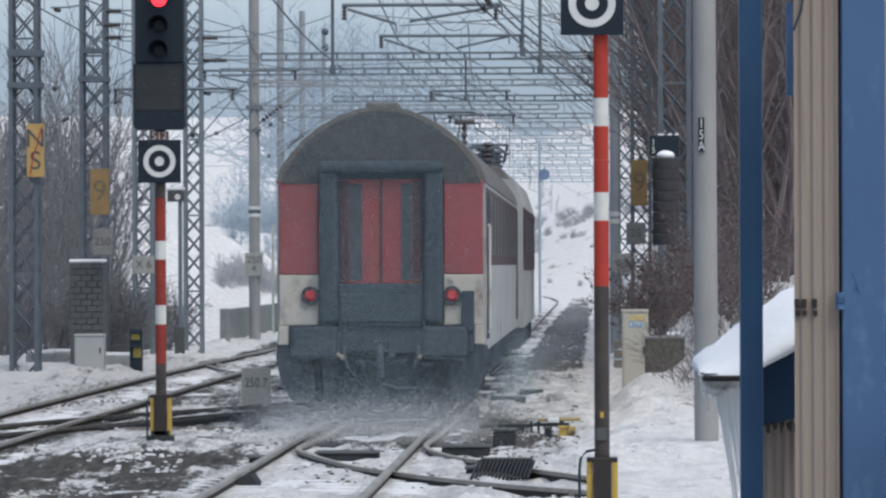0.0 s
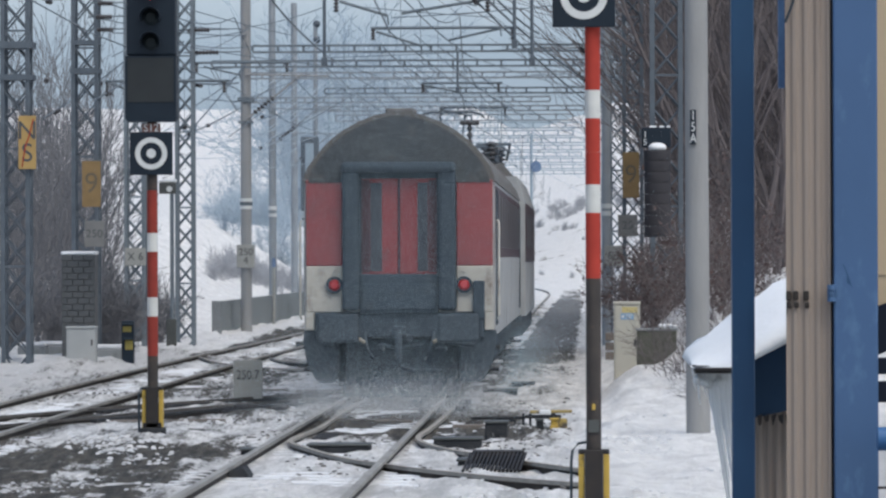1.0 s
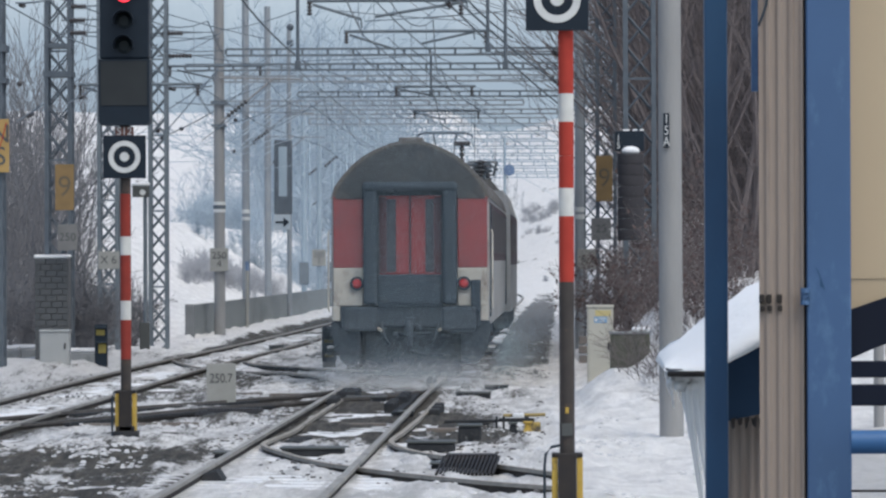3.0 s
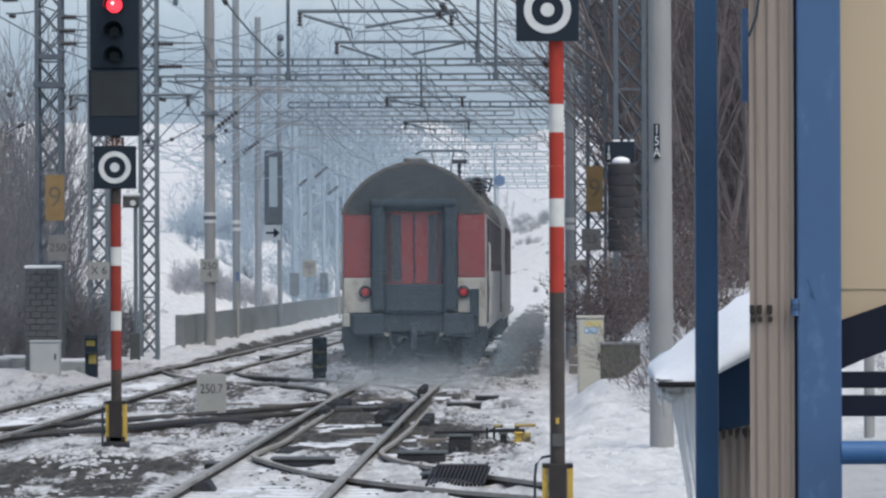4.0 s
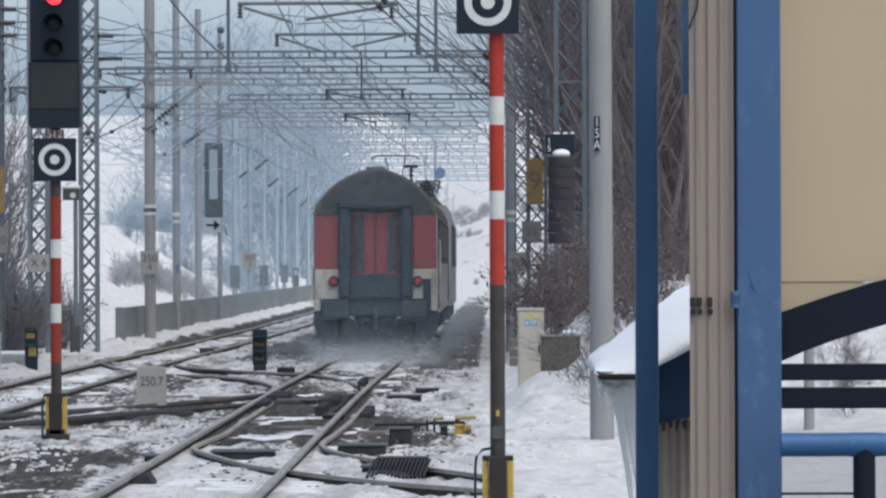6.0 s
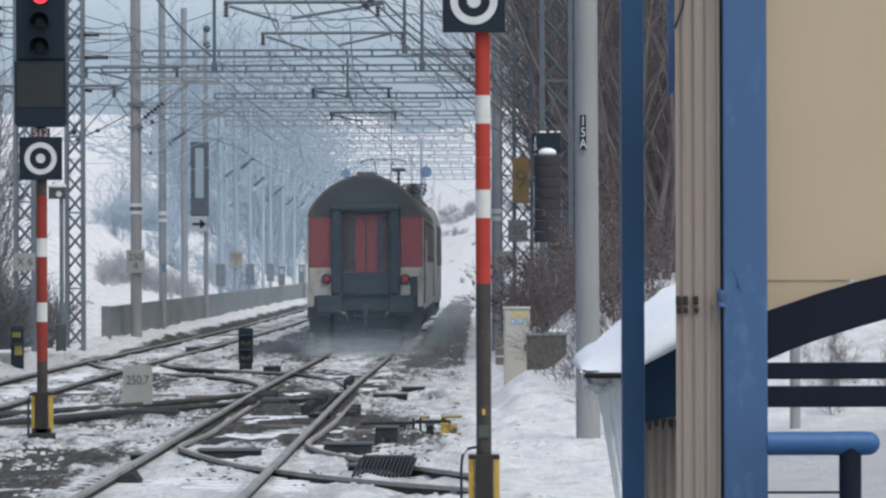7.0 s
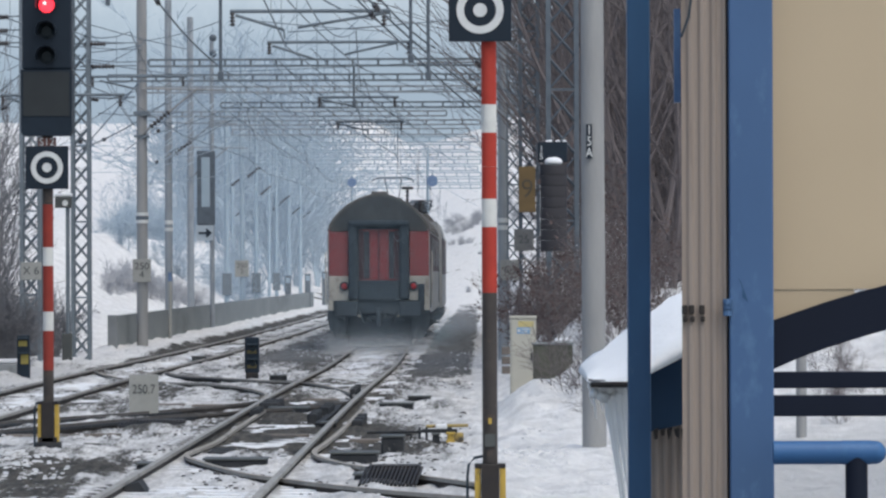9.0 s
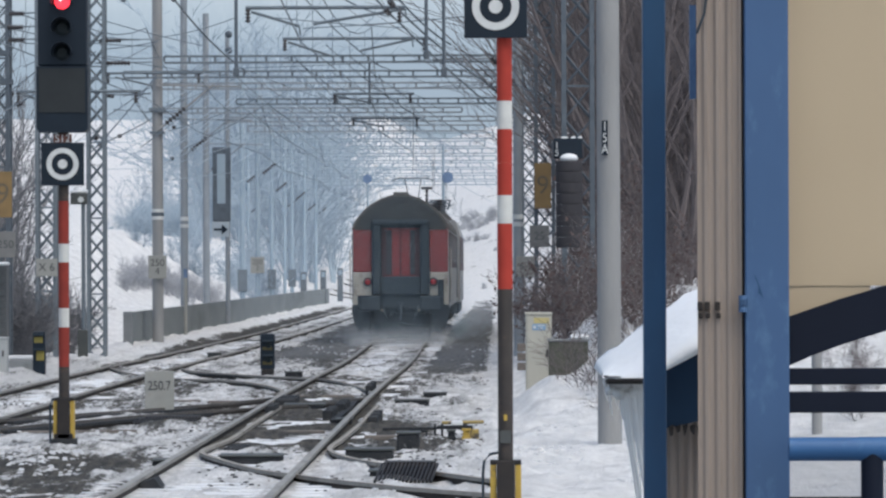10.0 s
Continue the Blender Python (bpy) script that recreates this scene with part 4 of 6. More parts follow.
shunt = thing("marker_post", -9.588, 94, 0.0, "short black and yellow marker signal in the snow", "signal")
boxes("housing", SIGN_BLACK, shunt, (-0.13, 0.13, -0.1, 0.1, -0.3, 0.8), bevel=0.02)
boxes("band", MARKER_YELLOW, shunt, (-0.05, 0.11, -0.11, -0.1, 0.2, 0.4), bevel=0.004, label="yellow patch")
boxes("hood", RUBBER, shunt, (-0.1, 0.13, -0.2, -0.1, 0.42, 0.45))
boxes("hood", RUBBER, shunt, (-0.1, 0.13, -0.2, -0.1, 0.73, 0.76))
boxes("band", MARKER_YELLOW, shunt, (-0.1, 0.08, -0.11, -0.1, 0.57, 0.69), bevel=0.004, label="yellow patch")

# mast pier of pale blocks
pier = thing("block_pier", -10.925, 97, -0.2, "pale concrete block pier with snow on top", "pier")
boxes("core", MORTAR, pier, (-0.36, 0.36, -0.3, 0.3, -0.3, 2.38))
bm = bmesh.new()
box(bm, -0.115, 0.115, -0.05, 0.05, -0.06, 0.06, 0.008)
block = finish(bm, "block", BRICK)
for r in range(18):
    for x, w in (((-0.24, 1), (0, 1), (0.24, 1)) if r % 2 else ((-0.3, 0.48), (-0.12, 1), (0.12, 1), (0.3, 0.48))):
        b = new("block", block)
        b.parent, b.location, b.scale = pier, (x, -0.3, 0.06 + 0.133 * r), (w, 1, 1)
bm = bmesh.new()
box(bm, -0.38, 0.38, -0.34, 0.32, 2.38, 2.46, 0.035)
part("snow_cap", bm, SNOW, pier, "cap of snow")


# ---- overhead line masts ----
def lattice_mast(x, y, w, top, m, label, zig=0.55, z0=-0.4):
    t = thing("lattice_mast", x, y, 0, label, "mast", "overhead line masts")
    leg, half = 0.028 + 0.03 * w, w / 2
    for sx in (-1, 1):
        for sy in (-1, 1):
            boxes("leg", m, t, (sx * half - leg, sx * half + leg, sy * half - leg, sy * half + leg, z0, top))
    bm = bmesh.new()
    n = max(3, int((top - z0) / (w * 1.15)))
    for k in range(n):
        a, b = z0 + (top - z0) * k / n, z0 + (top - z0) * (k + 1) / n
        for sy in (-1, 1):
            for s in (-1, 1):
                tube(bm, [(-half * s, sy * half, a), (half * s, sy * half, b)], 0.018, 4)
                tube(bm, [(sy * half, -half * s, a), (sy * half, half * s, b)], 0.018, 4)
        if k % 4 == 0:
            box(bm, -half, half, -half - 0.01, -half + 0.01, a - 0.02, a + 0.02)
    part("bracing", bm, m, t)
    return t


def plate(parent, text, x, y, z, w, h, m, size, label):
    p = boxes("number_plate", m, parent, (x - w / 2, x + w / 2, y - 0.02, y, z - h / 2, z + h / 2), bevel=0.006, label=label)
    lettering(text, size, x, y - 0.025, z, INK_FADED if m is PLATE_DULL else INK, p)
    return p


mast_nine = lattice_mast(-10.836, 97.5, 0.5, 9.0, DARK_STEEL, "dark riveted lattice mast with ochre number plate")
plate(mast_nine, "9", 0.252, -1.3, 3.696, 0.4, 0.98, PLATE_DULL, 0.62, "ochre plate with a number")
plate(mast_nine, "250", 0.312, -1.3, 2.628, 0.42, 0.56, PLATE_GREY, 0.24, "grey plate with a number")
boxes("clamp", DARK_STEEL, mast_nine, (-0.32, 0.32, -0.32, 0.32, 6.096, 6.216))
boxes("clamp", DARK_STEEL, mast_nine, (-0.3, 0.3, -0.3, 0.3, 6.72, 6.816))
mast_ns = lattice_mast(-11.396, 90, 0.5, 9.0, DARK_STEEL, "dark lattice mast with ochre letter plate")
ns = plate(mast_ns, "N\nS", 0.259, -0.4, 4.418, 0.35, 1.06, PLATE_ORANGE, 0.52, "ochre plate with two letters struck through in red")
bars("red_stroke", POST_RED, ns, ([(0.382, -0.43, 4.879), (0.292, -0.43, 4.519), (0.225, -0.43, 4.35), (0.157, -0.43, 3.934)], 0.012), seg=6, label="red painted stroke")
boxes("clamp", DARK_STEEL, mast_ns, (-0.32, 0.36, -0.32, 0.32, 6.296, 6.431))
boxes("clamp", DARK_STEEL, mast_ns, (-0.32, 0.36, -0.32, 0.32, 5.666, 5.779))
mast_b = lattice_mast(-10.727, 107, 0.42, 9.0, GREY_STEEL, "grey steel lattice mast beside the track")
plate(mast_b, "X 6", 0.027, -0.3, 2.14, 0.5, 0.42, PLATE_WHITE, 0.26, "grey plate with a number")
mast_c = lattice_mast(-9.982, 112, 0.4, 9.0, GREY_STEEL, "grey steel lattice mast of an overhead portal")

lamp_post = thing("signal_lamp_post", -9.95, 108, -0.1, "thin grey post with a small lamp box", "lamp post")
bars("post", GREY_STEEL, lamp_post, ([(0, 0, -0.3), (0, 0, 3.9)], 0.05))
boxes("lamp_box", SHADE_GREY, lamp_post, (-0.3, 0.1, -0.12, 0.12, 3.75, 4.02), bevel=0.02)
bm = bmesh.new()
disc(bm, -0.05, 3.86, -0.12, 0.07, 0.03, 16)
part("lens", bm, SIGN_WHITE, lamp_post)
boxes("snow_cap", SNOW, lamp_post, (-0.31, 0.11, -0.13, 0.13, 4.02, 4.1), bevel=0.03)
boxes("connection_box", SHADE_GREY, lamp_post, (-0.14, 0.1, -0.1, 0.1, 0.1, 0.75), bevel=0.02)


def tube_mast(x, y, r, top, m, label, bands=(), arm=1.6):
    t = thing("tubular_mast", x, y, 0, label, "mast", "overhead line masts")
    bm = bmesh.new()
    tube(bm, [(0, 0, -1.5), (0, 0, top)], r, 16, r * 0.85)
    part("shaft", bm, m, t)
    if arm:
        bars("bracket_arm", m, t, ([(0, -0.2, 6.0), (arm, -0.2, 7.3)], 0.03), ([(0, -0.2, 7.3), (arm * 1.5, -0.2, 7.25)], 0.026))
        bm = bmesh.new()
        ribbed(bm, (arm * 0.15, -0.2, 6.2), (arm * 0.5, -0.2, 6.65), 0.03, 0.075, 6, 8)
        part("insulator", bm, PORCELAIN, t)
    for z0, z1, bmat in bands:
        bm = bmesh.new()
        tube(bm, [(0, 0, z0), (0, 0, z1)], r + 0.012, 16)
        part("band", bm, bmat, t)
    return t


mast_4 = tube_mast(-9.68, 128, 0.165, 11.2, CONCRETE_POLE, "thick grey mast with white bands and a number plate", ((3.492, 3.588, SIGN_WHITE), (3.7, 3.796, SIGN_WHITE), (3.588, 3.7, DARK_STEEL)))
plate(mast_4, "250\n4", 0, -0.19, 2.148, 0.52, 0.66, PLATE_WHITE, 0.28, "grey plate with mast number")
boxes("clamp", GREY_STEEL, mast_4, (-0.23, 0.23, -0.2, 0.2, 6.532, 6.66))
boxes("clamp", GREY_STEEL, mast_4, (-0.21, 0.21, -0.2, 0.2, 5.924, 5.988))
mast_2 = tube_mast(-10.951, 157, 0.14, 11.579, PALE_STEEL, "pale tubular mast with white bands", ((3.533, 3.65, SIGN_WHITE), (3.768, 3.905, SIGN_WHITE)))
mast_3 = tube_mast(-12.197, 188, 0.15, 12.722, PALE_STEEL, "pale tubular mast beside the wall")
mast_5 = tube_mast(-9.921, 165, 0.09, 10.701, PALE_STEEL, "slim mast carrying a tall signal head", arm=0)
for v in (10.659, 10.082):
    bm = bmesh.new()
    bmesh.ops.create_uvsphere(bm, u_segments=14, v_segments=8, radius=0.14)
    bmesh.ops.translate(bm, verts=bm.verts, vec=(0.05, 0, v))
    part("ball", bm, DARK_STEEL, mast_5)
head2 = boxes("signal_head", DARK_STEEL, mast_5, (-0.536, 0.124, -0.3, -0.1, 3.812, 6.534), bevel=0.05, label="dark tall signal head")
boxes("panel", FAR_STEEL, head2, (-0.371, -0.062, -0.32, -0.3, 4.472, 6.287), bevel=0.01, label="pale reflective panel")
arrow = boxes("arrow_plate", ARROW_PALE, mast_5, (-0.557, 0.062, -0.3, -0.26, 3.255, 3.812), label="pale plate with a black arrow")
bm = bmesh.new()
extrude(bm, [(-0.48, 3.492), (-0.48, 3.564), (-0.2, 3.564), (-0.2, 3.709), (0.02, 3.529), (-0.2, 3.338), (-0.2, 3.492)], -0.32, -0.301)
part("arrow", bm, SIGN_BLACK, arrow)
snow_pole = thing("snow_pole", -9.9, 142.4, -0.1, "thin white pole with a blue cap beside the wall", "marker")
bars("shaft", PLATE_WHITE, snow_pole, ([(0, 0, -0.3), (0, 0, 1.915)], 0.058))
bars("cap", SIGN_BLUE, snow_pole, ([(0, 0, 1.915), (0, 0, 2.2)], 0.066), label="hazed blue cap")
# far masts along the bend, haze painted into their pale steel
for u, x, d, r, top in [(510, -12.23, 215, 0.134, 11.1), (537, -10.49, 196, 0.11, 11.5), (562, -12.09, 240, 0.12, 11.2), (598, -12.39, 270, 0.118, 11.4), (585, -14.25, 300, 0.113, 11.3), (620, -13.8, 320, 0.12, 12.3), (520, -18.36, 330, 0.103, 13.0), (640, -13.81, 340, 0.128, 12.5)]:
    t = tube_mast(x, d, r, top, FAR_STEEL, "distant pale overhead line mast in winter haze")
    if u in (510, 562, 598):
        boxes("tension_weight", GREY_STEEL, t, (-0.22, 0.22, -0.2, 0.2, 1.0, 2.05), bevel=0.02, label="stack of grey tension weights")
    if u == 537:
        plate(t, "250\n2", 0, -0.2, 2.247, 0.6, 0.72, PLATE_WHITE, 0.3, "pale plate with mast number")
# masts on the bank side
mast_r1 = lattice_mast(0.782, 118, 0.34, 9.5, GREY_STEEL, "grey lattice mast behind the banded post")
mast_r2 = lattice_mast(1.053, 104, 0.4, 9.0, DARK_STEEL, "dark lattice mast with ochre number plate", z0=0.2)
plate(mast_r2, "9", -0.052, -0.35, 3.972, 0.38, 1.05, PLATE_DULL, 0.6, "ochre plate with a number")
plate(mast_r2, "25", -0.13, -0.35, 2.815, 0.45, 0.5, PLATE_GREY, 0.26, "dull plate with a number")
mast_r3 = lattice_mast(1.47, 84, 0.52, 8.5, DARK_STEEL, "heavy dark lattice mast in the bushes", z0=0.6)
mast_r4 = tube_mast(0.462, 112, 0.12, 9.5, PALE_STEEL, "pale tubular mast with white bands", ((3.122, 3.234, SIGN_WHITE), (3.304, 3.416, SIGN_WHITE)), arm=-1.4)
plate(mast_r4, "6 2", 0.196, -0.2, 2.128, 0.5, 0.5, PLATE_WHITE, 0.26, "grey plate with mast number")

drum = thing("tension_weights", 1.271, 82, 0, "stack of dark iron weights under a snow-capped hood", "tension weights")
for k in range(8):
    bm = bmesh.new()
    tube(bm, [(0, 0, 2.46 + 0.197 * k), (0, 0, 2.475 + 0.197 * k), (0, 0, 2.635 + 0.197 * k), (0, 0, 2.65 + 0.197 * k)], [0.24, 0.243, 0.243, 0.24], 24)
    part("weight_disc", bm, CANISTER, drum)
bm = bmesh.new()
bmesh.ops.create_uvsphere(bm, u_segments=18, v_segments=10, radius=0.165)
bmesh.ops.scale(bm, verts=bm.verts, vec=(1, 1, 0.55))
bmesh.ops.translate(bm, verts=bm.verts, vec=(0, 0, 4.078))
part("snow_cap", bm, SNOW, drum, "white cap of snow")
boxes("hood", SIGN_BLACK, drum, (-0.28, 0.25, 0.02, 0.2, 4.078, 4.447), bevel=0.02)
for x0, x1 in ((-0.14, -0.02), (0.04, 0.12), (0.17, 0.24)):
    boxes("snow_crust", CLEAN_SNOW, drum, (x0, x1, 0.04, 0.18, 4.44, 4.475), bevel=0.012)
lettering("1\n5", 0.16, -0.22, -0.02, 4.242, SIGN_WHITE, drum)


# ---- portals and wires ----
def ladder_beam(y, x0, x1, z, h, m):
    t = thing("portal_beam", 0, y, z, "steel ladder beam of an overhead line portal", "portal beam", "overhead portals")
    r = 0.026
    boxes("chord", m, t, (x0, x1, -0.05, 0.05, h - r, h + r))
    boxes("chord", m, t, (x0, x1, -0.05, 0.05, -r, r))
    bm = bmesh.new()
    n = int((x1 - x0) / 0.62)
    for k in range(n + 1):
        x = x0 + (x1 - x0) * k / n
        box(bm, x - 0.03, x + 0.03, -0.03, 0.03, r, h - r)
    part("struts", bm, m, t)


# beams turn paler with distance, haze put into the steel colour
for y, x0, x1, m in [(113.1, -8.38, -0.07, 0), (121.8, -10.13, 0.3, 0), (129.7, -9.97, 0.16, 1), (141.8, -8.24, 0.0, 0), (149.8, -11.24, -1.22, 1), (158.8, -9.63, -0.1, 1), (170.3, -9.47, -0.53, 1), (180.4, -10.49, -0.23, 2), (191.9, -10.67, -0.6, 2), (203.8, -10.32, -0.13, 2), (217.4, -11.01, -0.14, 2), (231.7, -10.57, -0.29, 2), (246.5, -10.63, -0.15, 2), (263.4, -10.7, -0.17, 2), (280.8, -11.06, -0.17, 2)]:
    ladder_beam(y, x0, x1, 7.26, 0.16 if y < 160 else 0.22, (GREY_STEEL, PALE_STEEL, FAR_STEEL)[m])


def hang(a, b, sag, n=8):
    a, b = Vector(a), Vector(b)
    return [a.lerp(b, k / n) - Vector((0, 0, 4 * sag * (k / n) * (1 - k / n))) for k in range(n + 1)]


# contact and carrying wires over the two tracks
for cx, m in ((-2.75, WIRE), (-7.25, WIRE)):
    line = thing("overhead_line", cx, 0, 0, "contact wire and carrying wire with droppers over the track", "overhead line", "overhead lines")
    stations = [24 + 22 * k for k in range(15)]
    low, high, drops = [], [], bmesh.new()
    for k, (y0, y1) in enumerate(zip(stations, stations[1:])):
        zig = 0.22 if k % 2 else -0.22
        top = hang((zig, y0, 6.9), (-zig, y1, 6.9), 0.55)
        low, high = low + [(zig, y0, 5.5)], high + top[:-1]
        for j in range(1, 8, 2):
            tube(drops, [top[j], (top[j].x, top[j].y, 5.5)], 0.006, 4)
    bars("contact_wire", m, line, (low, 0.011), seg=4)
    bars("carrying_wire", m, line, (high, 0.011), seg=4)
    part("dropper_wire", drops, m, line)["kind"] = "stuff"


# tubular cantilever arms and hangers near the portals
def cantilever(x0, x1, y, z, arms, hangers):
    t = thing("cantilever", 0, y, 0, "steel tube cantilever with steady arms over the track", "cantilever", "cantilevers")
    bars("top_tube", WIRE, t, ([(x0, 0, z), (x1, 0, z)], 0.033))
    for x in (x0 + 0.04, x1 - 0.1):
        bm = bmesh.new()
        ribbed(bm, (x, 0, z - 0.26), (x, 0, z - 0.02), 0.025, 0.05, 4, 8)
        part("insulator", bm, PORCELAIN, t)
    for a, b in arms:
        bars("steady_arm", WIRE, t, ([(a[0], 0, a[1]), (b[0], 0, b[1])], 0.026), ([(b[0], 0, b[1]), (b[0] + 0.02, 0, b[1] - 0.16)], 0.014))
    for x, z0, z1 in hangers:
        bars("hanger", DARK_STEEL, t, ([(x, 0, z0), (x, 0, z1)], 0.03))
        boxes("hanger_clamp", DARK_STEEL, t, (x - 0.05, x + 0.05, -0.05, 0.05, z0 - 0.02, z0 + 0.12), bevel=0.01)


cantilever(-4.368, -1.609, 78, 6.604, (((-4.271, 6.536), (-3.442, 6.283)), ((-3.198, 6.322), (-1.609, 6.575))), ((-4.534, 5.444, 7.609), (-1.248, 5.727, 7.609), (-0.946, 5.425, 7.609)))
cantilever(-4.536, -1.461, 95, 6.933, (((-4.429, 6.862), (-3.479, 6.553)), ((-2.909, 6.672), (-1.817, 6.909))), ())
cantilever(-4.395, -2.25, 120, 6.735, (((-4.335, 6.675), (-3.375, 6.495)),), ((-3.435, 6.495, 7.575),))
cantilever(-4.875, -2.625, 150, 7.069, (((-4.819, 7.012), (-3.844, 6.787)),), ())
cantilever(-10.688, -7.938, 100, 6.037, (((-10.562, 5.975), (-9.812, 5.725)),), ((-8.312, 8.037, 9.162),))
cantilever(-10.251, -7.744, 118, 7.218, (((-10.03, 7.115), (-9.071, 6.894)),), ())

for x0, x1, y, z in [(-10.62, -9.8, 96, 7.25), (-10.6, -9.78, 96, 6.98), (-11.33, -10.59, 92, 7.68), (-10.57, -9.8, 96, 7.54), (-10.15, -8.89, 112, 7.77), (-10.01, -8.61, 112, 7.21)]:
    t = thing("tension_link", x0, y, z, "horizontal link with a dark insulator beside the mast", "insulator link", "insulator links")
    bars("rod", WIRE, t, ([(0, 0, 0), (x1 - x0, 0, 0.02)], 0.018), seg=6)
    bm = bmesh.new()
    ribbed(bm, ((x1 - x0) * 0.2, 0, 0), ((x1 - x0) * 0.62, 0, 0), 0.035, 0.06, 7, 8)
    part("insulator", bm, PORCELAIN, t, "dark insulator")
for x, y, z in [(-10.8, 100, 5.99), (-10.08, 140, 6.49), (-10.09, 113, 5.39), (-11.76, 98, 5.98)]:
    t = thing("balance_ball", x, y, z, "dark round weight hanging on the line", "weight", "weights")
    bm = bmesh.new()
    bmesh.ops.create_uvsphere(bm, u_segments=14, v_segments=8, radius=0.065)
    tube(bm, [(0, 0, 0.05), (0, 0, 1.6)], 0.006, 4)
    part("ball", bm, PORCELAIN, t)

# feeder and cross-span cables
def cable(x0, z0, y0, x1, z1, y1, r):
    c = thing("cable", x0, y0, z0, "dark overhead cable strung between masts", "cable", "overhead cables")
    # distant strands take the paler wire in place of haze
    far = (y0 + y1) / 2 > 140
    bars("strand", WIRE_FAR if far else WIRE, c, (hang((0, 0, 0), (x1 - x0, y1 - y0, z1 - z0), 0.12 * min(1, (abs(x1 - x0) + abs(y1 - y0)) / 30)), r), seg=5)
    if r >= 0.018:
        bm = bmesh.new()
        a = Vector((x1 - x0, y1 - y0, z1 - z0))
        u = a.normalized() * 0.55
        ribbed(bm, a * 0.12 - Vector((0, 0, 0.05)), a * 0.12 + u - Vector((0, 0, 0.07)), 0.035, 0.05, 8, 8)
        part("insulator", bm, PORCELAIN, c, "dark insulator")


cable(-2.01, 6.56, 70, 0.0, 6.01, 100, 0.02)
cable(-2.25, 6.69, 72, 0.38, 5.93, 120, 0.018)
cable(-2.84, 6.56, 70, -2.19, 7.11, 90, 0.014)
cable(-1.9, 6.82, 74, -1.06, 7.04, 100, 0.02)
cable(-3.47, 6.88, 76, -2.82, 6.98, 110, 0.012)
cable(-5.99, 7.2, 80, -6.42, 7.11, 110, 0.02)
cable(-6.65, 7.05, 80, -6.35, 7.2, 80, 0.02)
cable(-10.15, 4.97, 112, -9.68, 7.62, 128, 0.02)
cable(-9.76, 5.25, 112, -10.22, 8.01, 150, 0.02)
cable(-9.53, 5.33, 120, -9.09, 8.57, 150, 0.016)
cable(-9.44, 5.38, 128, -9.62, 10.53, 190, 0.016)
cable(-10.5, 5.48, 96, -10.01, 7.49, 112, 0.02)
cable(-11.58, 5.1, 96, -10.9, 6.85, 107, 0.018)
cable(-10.86, 7.8, 96, -10.01, 7.91, 112, 0.016)
cable(-10.56, 7.26, 96, -9.68, 8.42, 128, 0.014)
cable(-10.86, 7.28, 90, -10.86, 7.7, 96, 0.02)
cable(-9.52, 5.06, 128, -9.9, 7.6, 160, 0.018)
cable(-10.89, 5.53, 157, -10.12, 8.72, 200, 0.016)
cable(-12.1, 5.86, 188, -10.49, 9.43, 230, 0.016)
cable(-11.88, 5.72, 200, -10.16, 9.6, 250, 0.016)
cable(-12.24, 5.68, 220, -10.68, 9.97, 280, 0.016)
cable(-12.75, 5.55, 240, -10.31, 9.79, 300, 0.016)
cable(-3.31, 6.79, 100, -0.11, 6.46, 170, 0.012)
cable(-4.33, 6.84, 110, -0.69, 6.64, 220, 0.012)
cable(-3.52, 6.97, 120, 0.0, 7.21, 190, 0.012)
cable(-3.59, 7.09, 140, -0.14, 7.13, 230, 0.012)
cable(-5.16, 7.26, 150, -0.35, 7.0, 280, 0.014)
cable(-5.21, 7.52, 170, -0.41, 6.84, 330, 0.014)
cable(-3.3, 7.4, 160, -0.1, 7.53, 280, 0.014)
cable(-2.36, 7.06, 130, 0.0, 7.09, 170, 0.012)
cable(-4.56, 7.11, 90, -1.9, 6.99, 92, 0.01)
cable(-3.97, 6.99, 92, -0.62, 7.11, 90, 0.01)
cable(-6.39, 6.98, 110, -0.35, 7.35, 112, 0.01)
cable(-6.58, 7.22, 130, -0.25, 7.46, 132, 0.01)
cable(-6.09, 7.54, 150, -0.19, 7.61, 152, 0.01)
cable(-9.68, 8.66, 128, -6.51, 8.33, 112, 0.012)
cable(-10.01, 8.33, 112, -7.74, 7.93, 118, 0.012)
cable(-10.77, 7.38, 107, -6.9, 7.37, 124, 0.012)
cable(-0.34, 7.39, 110, 1.11, 6.53, 118, 0.018)
cable(-0.49, 7.07, 112, 1.05, 6.06, 104, 0.016)
cable(-0.08, 6.24, 130, 1.11, 6.38, 118, 0.014)
cable(-9.43, 5.11, 130, -1.59, 9.64, 170, 0.009)
cable(-9.99, 4.62, 130, -6.62, 7.22, 200, 0.01)
cable(-15.64, 6.08, 180, -12.4, 6.26, 182, 0.012)
cable(-5.16, 7.26, 110, -5.51, 7.39, 180, 0.01)
cable(-1.77, 7.15, 105, -0.47, 7.26, 150, 0.01)
cable(-3.81, 7.04, 100, -2.34, 6.88, 150, 0.01)
cable(-8.92, 7.31, 173, -8.37, 5.94, 233, 0.011)
cable(-6.69, 7.3, 117, -4.5, 7.64, 158, 0.011)
cable(-4.51, 7.28, 129, -2.52, 7.06, 175, 0.011)
cable(-8.42, 7.31, 159, -8.1, 7.07, 214, 0.011)
cable(-7.06, 7.3, 118, -6.35, 6.65, 159, 0.011)
cable(-5.0, 7.28, 110, -4.15, 6.71, 149, 0.011)
cable(-8.19, 7.31, 141, -7.35, 6.6, 190, 0.011)
cable(-6.87, 7.29, 146, -5.1, 6.51, 197, 0.011)
cable(-3.39, 7.31, 138, -1.62, 7.62, 186, 0.011)
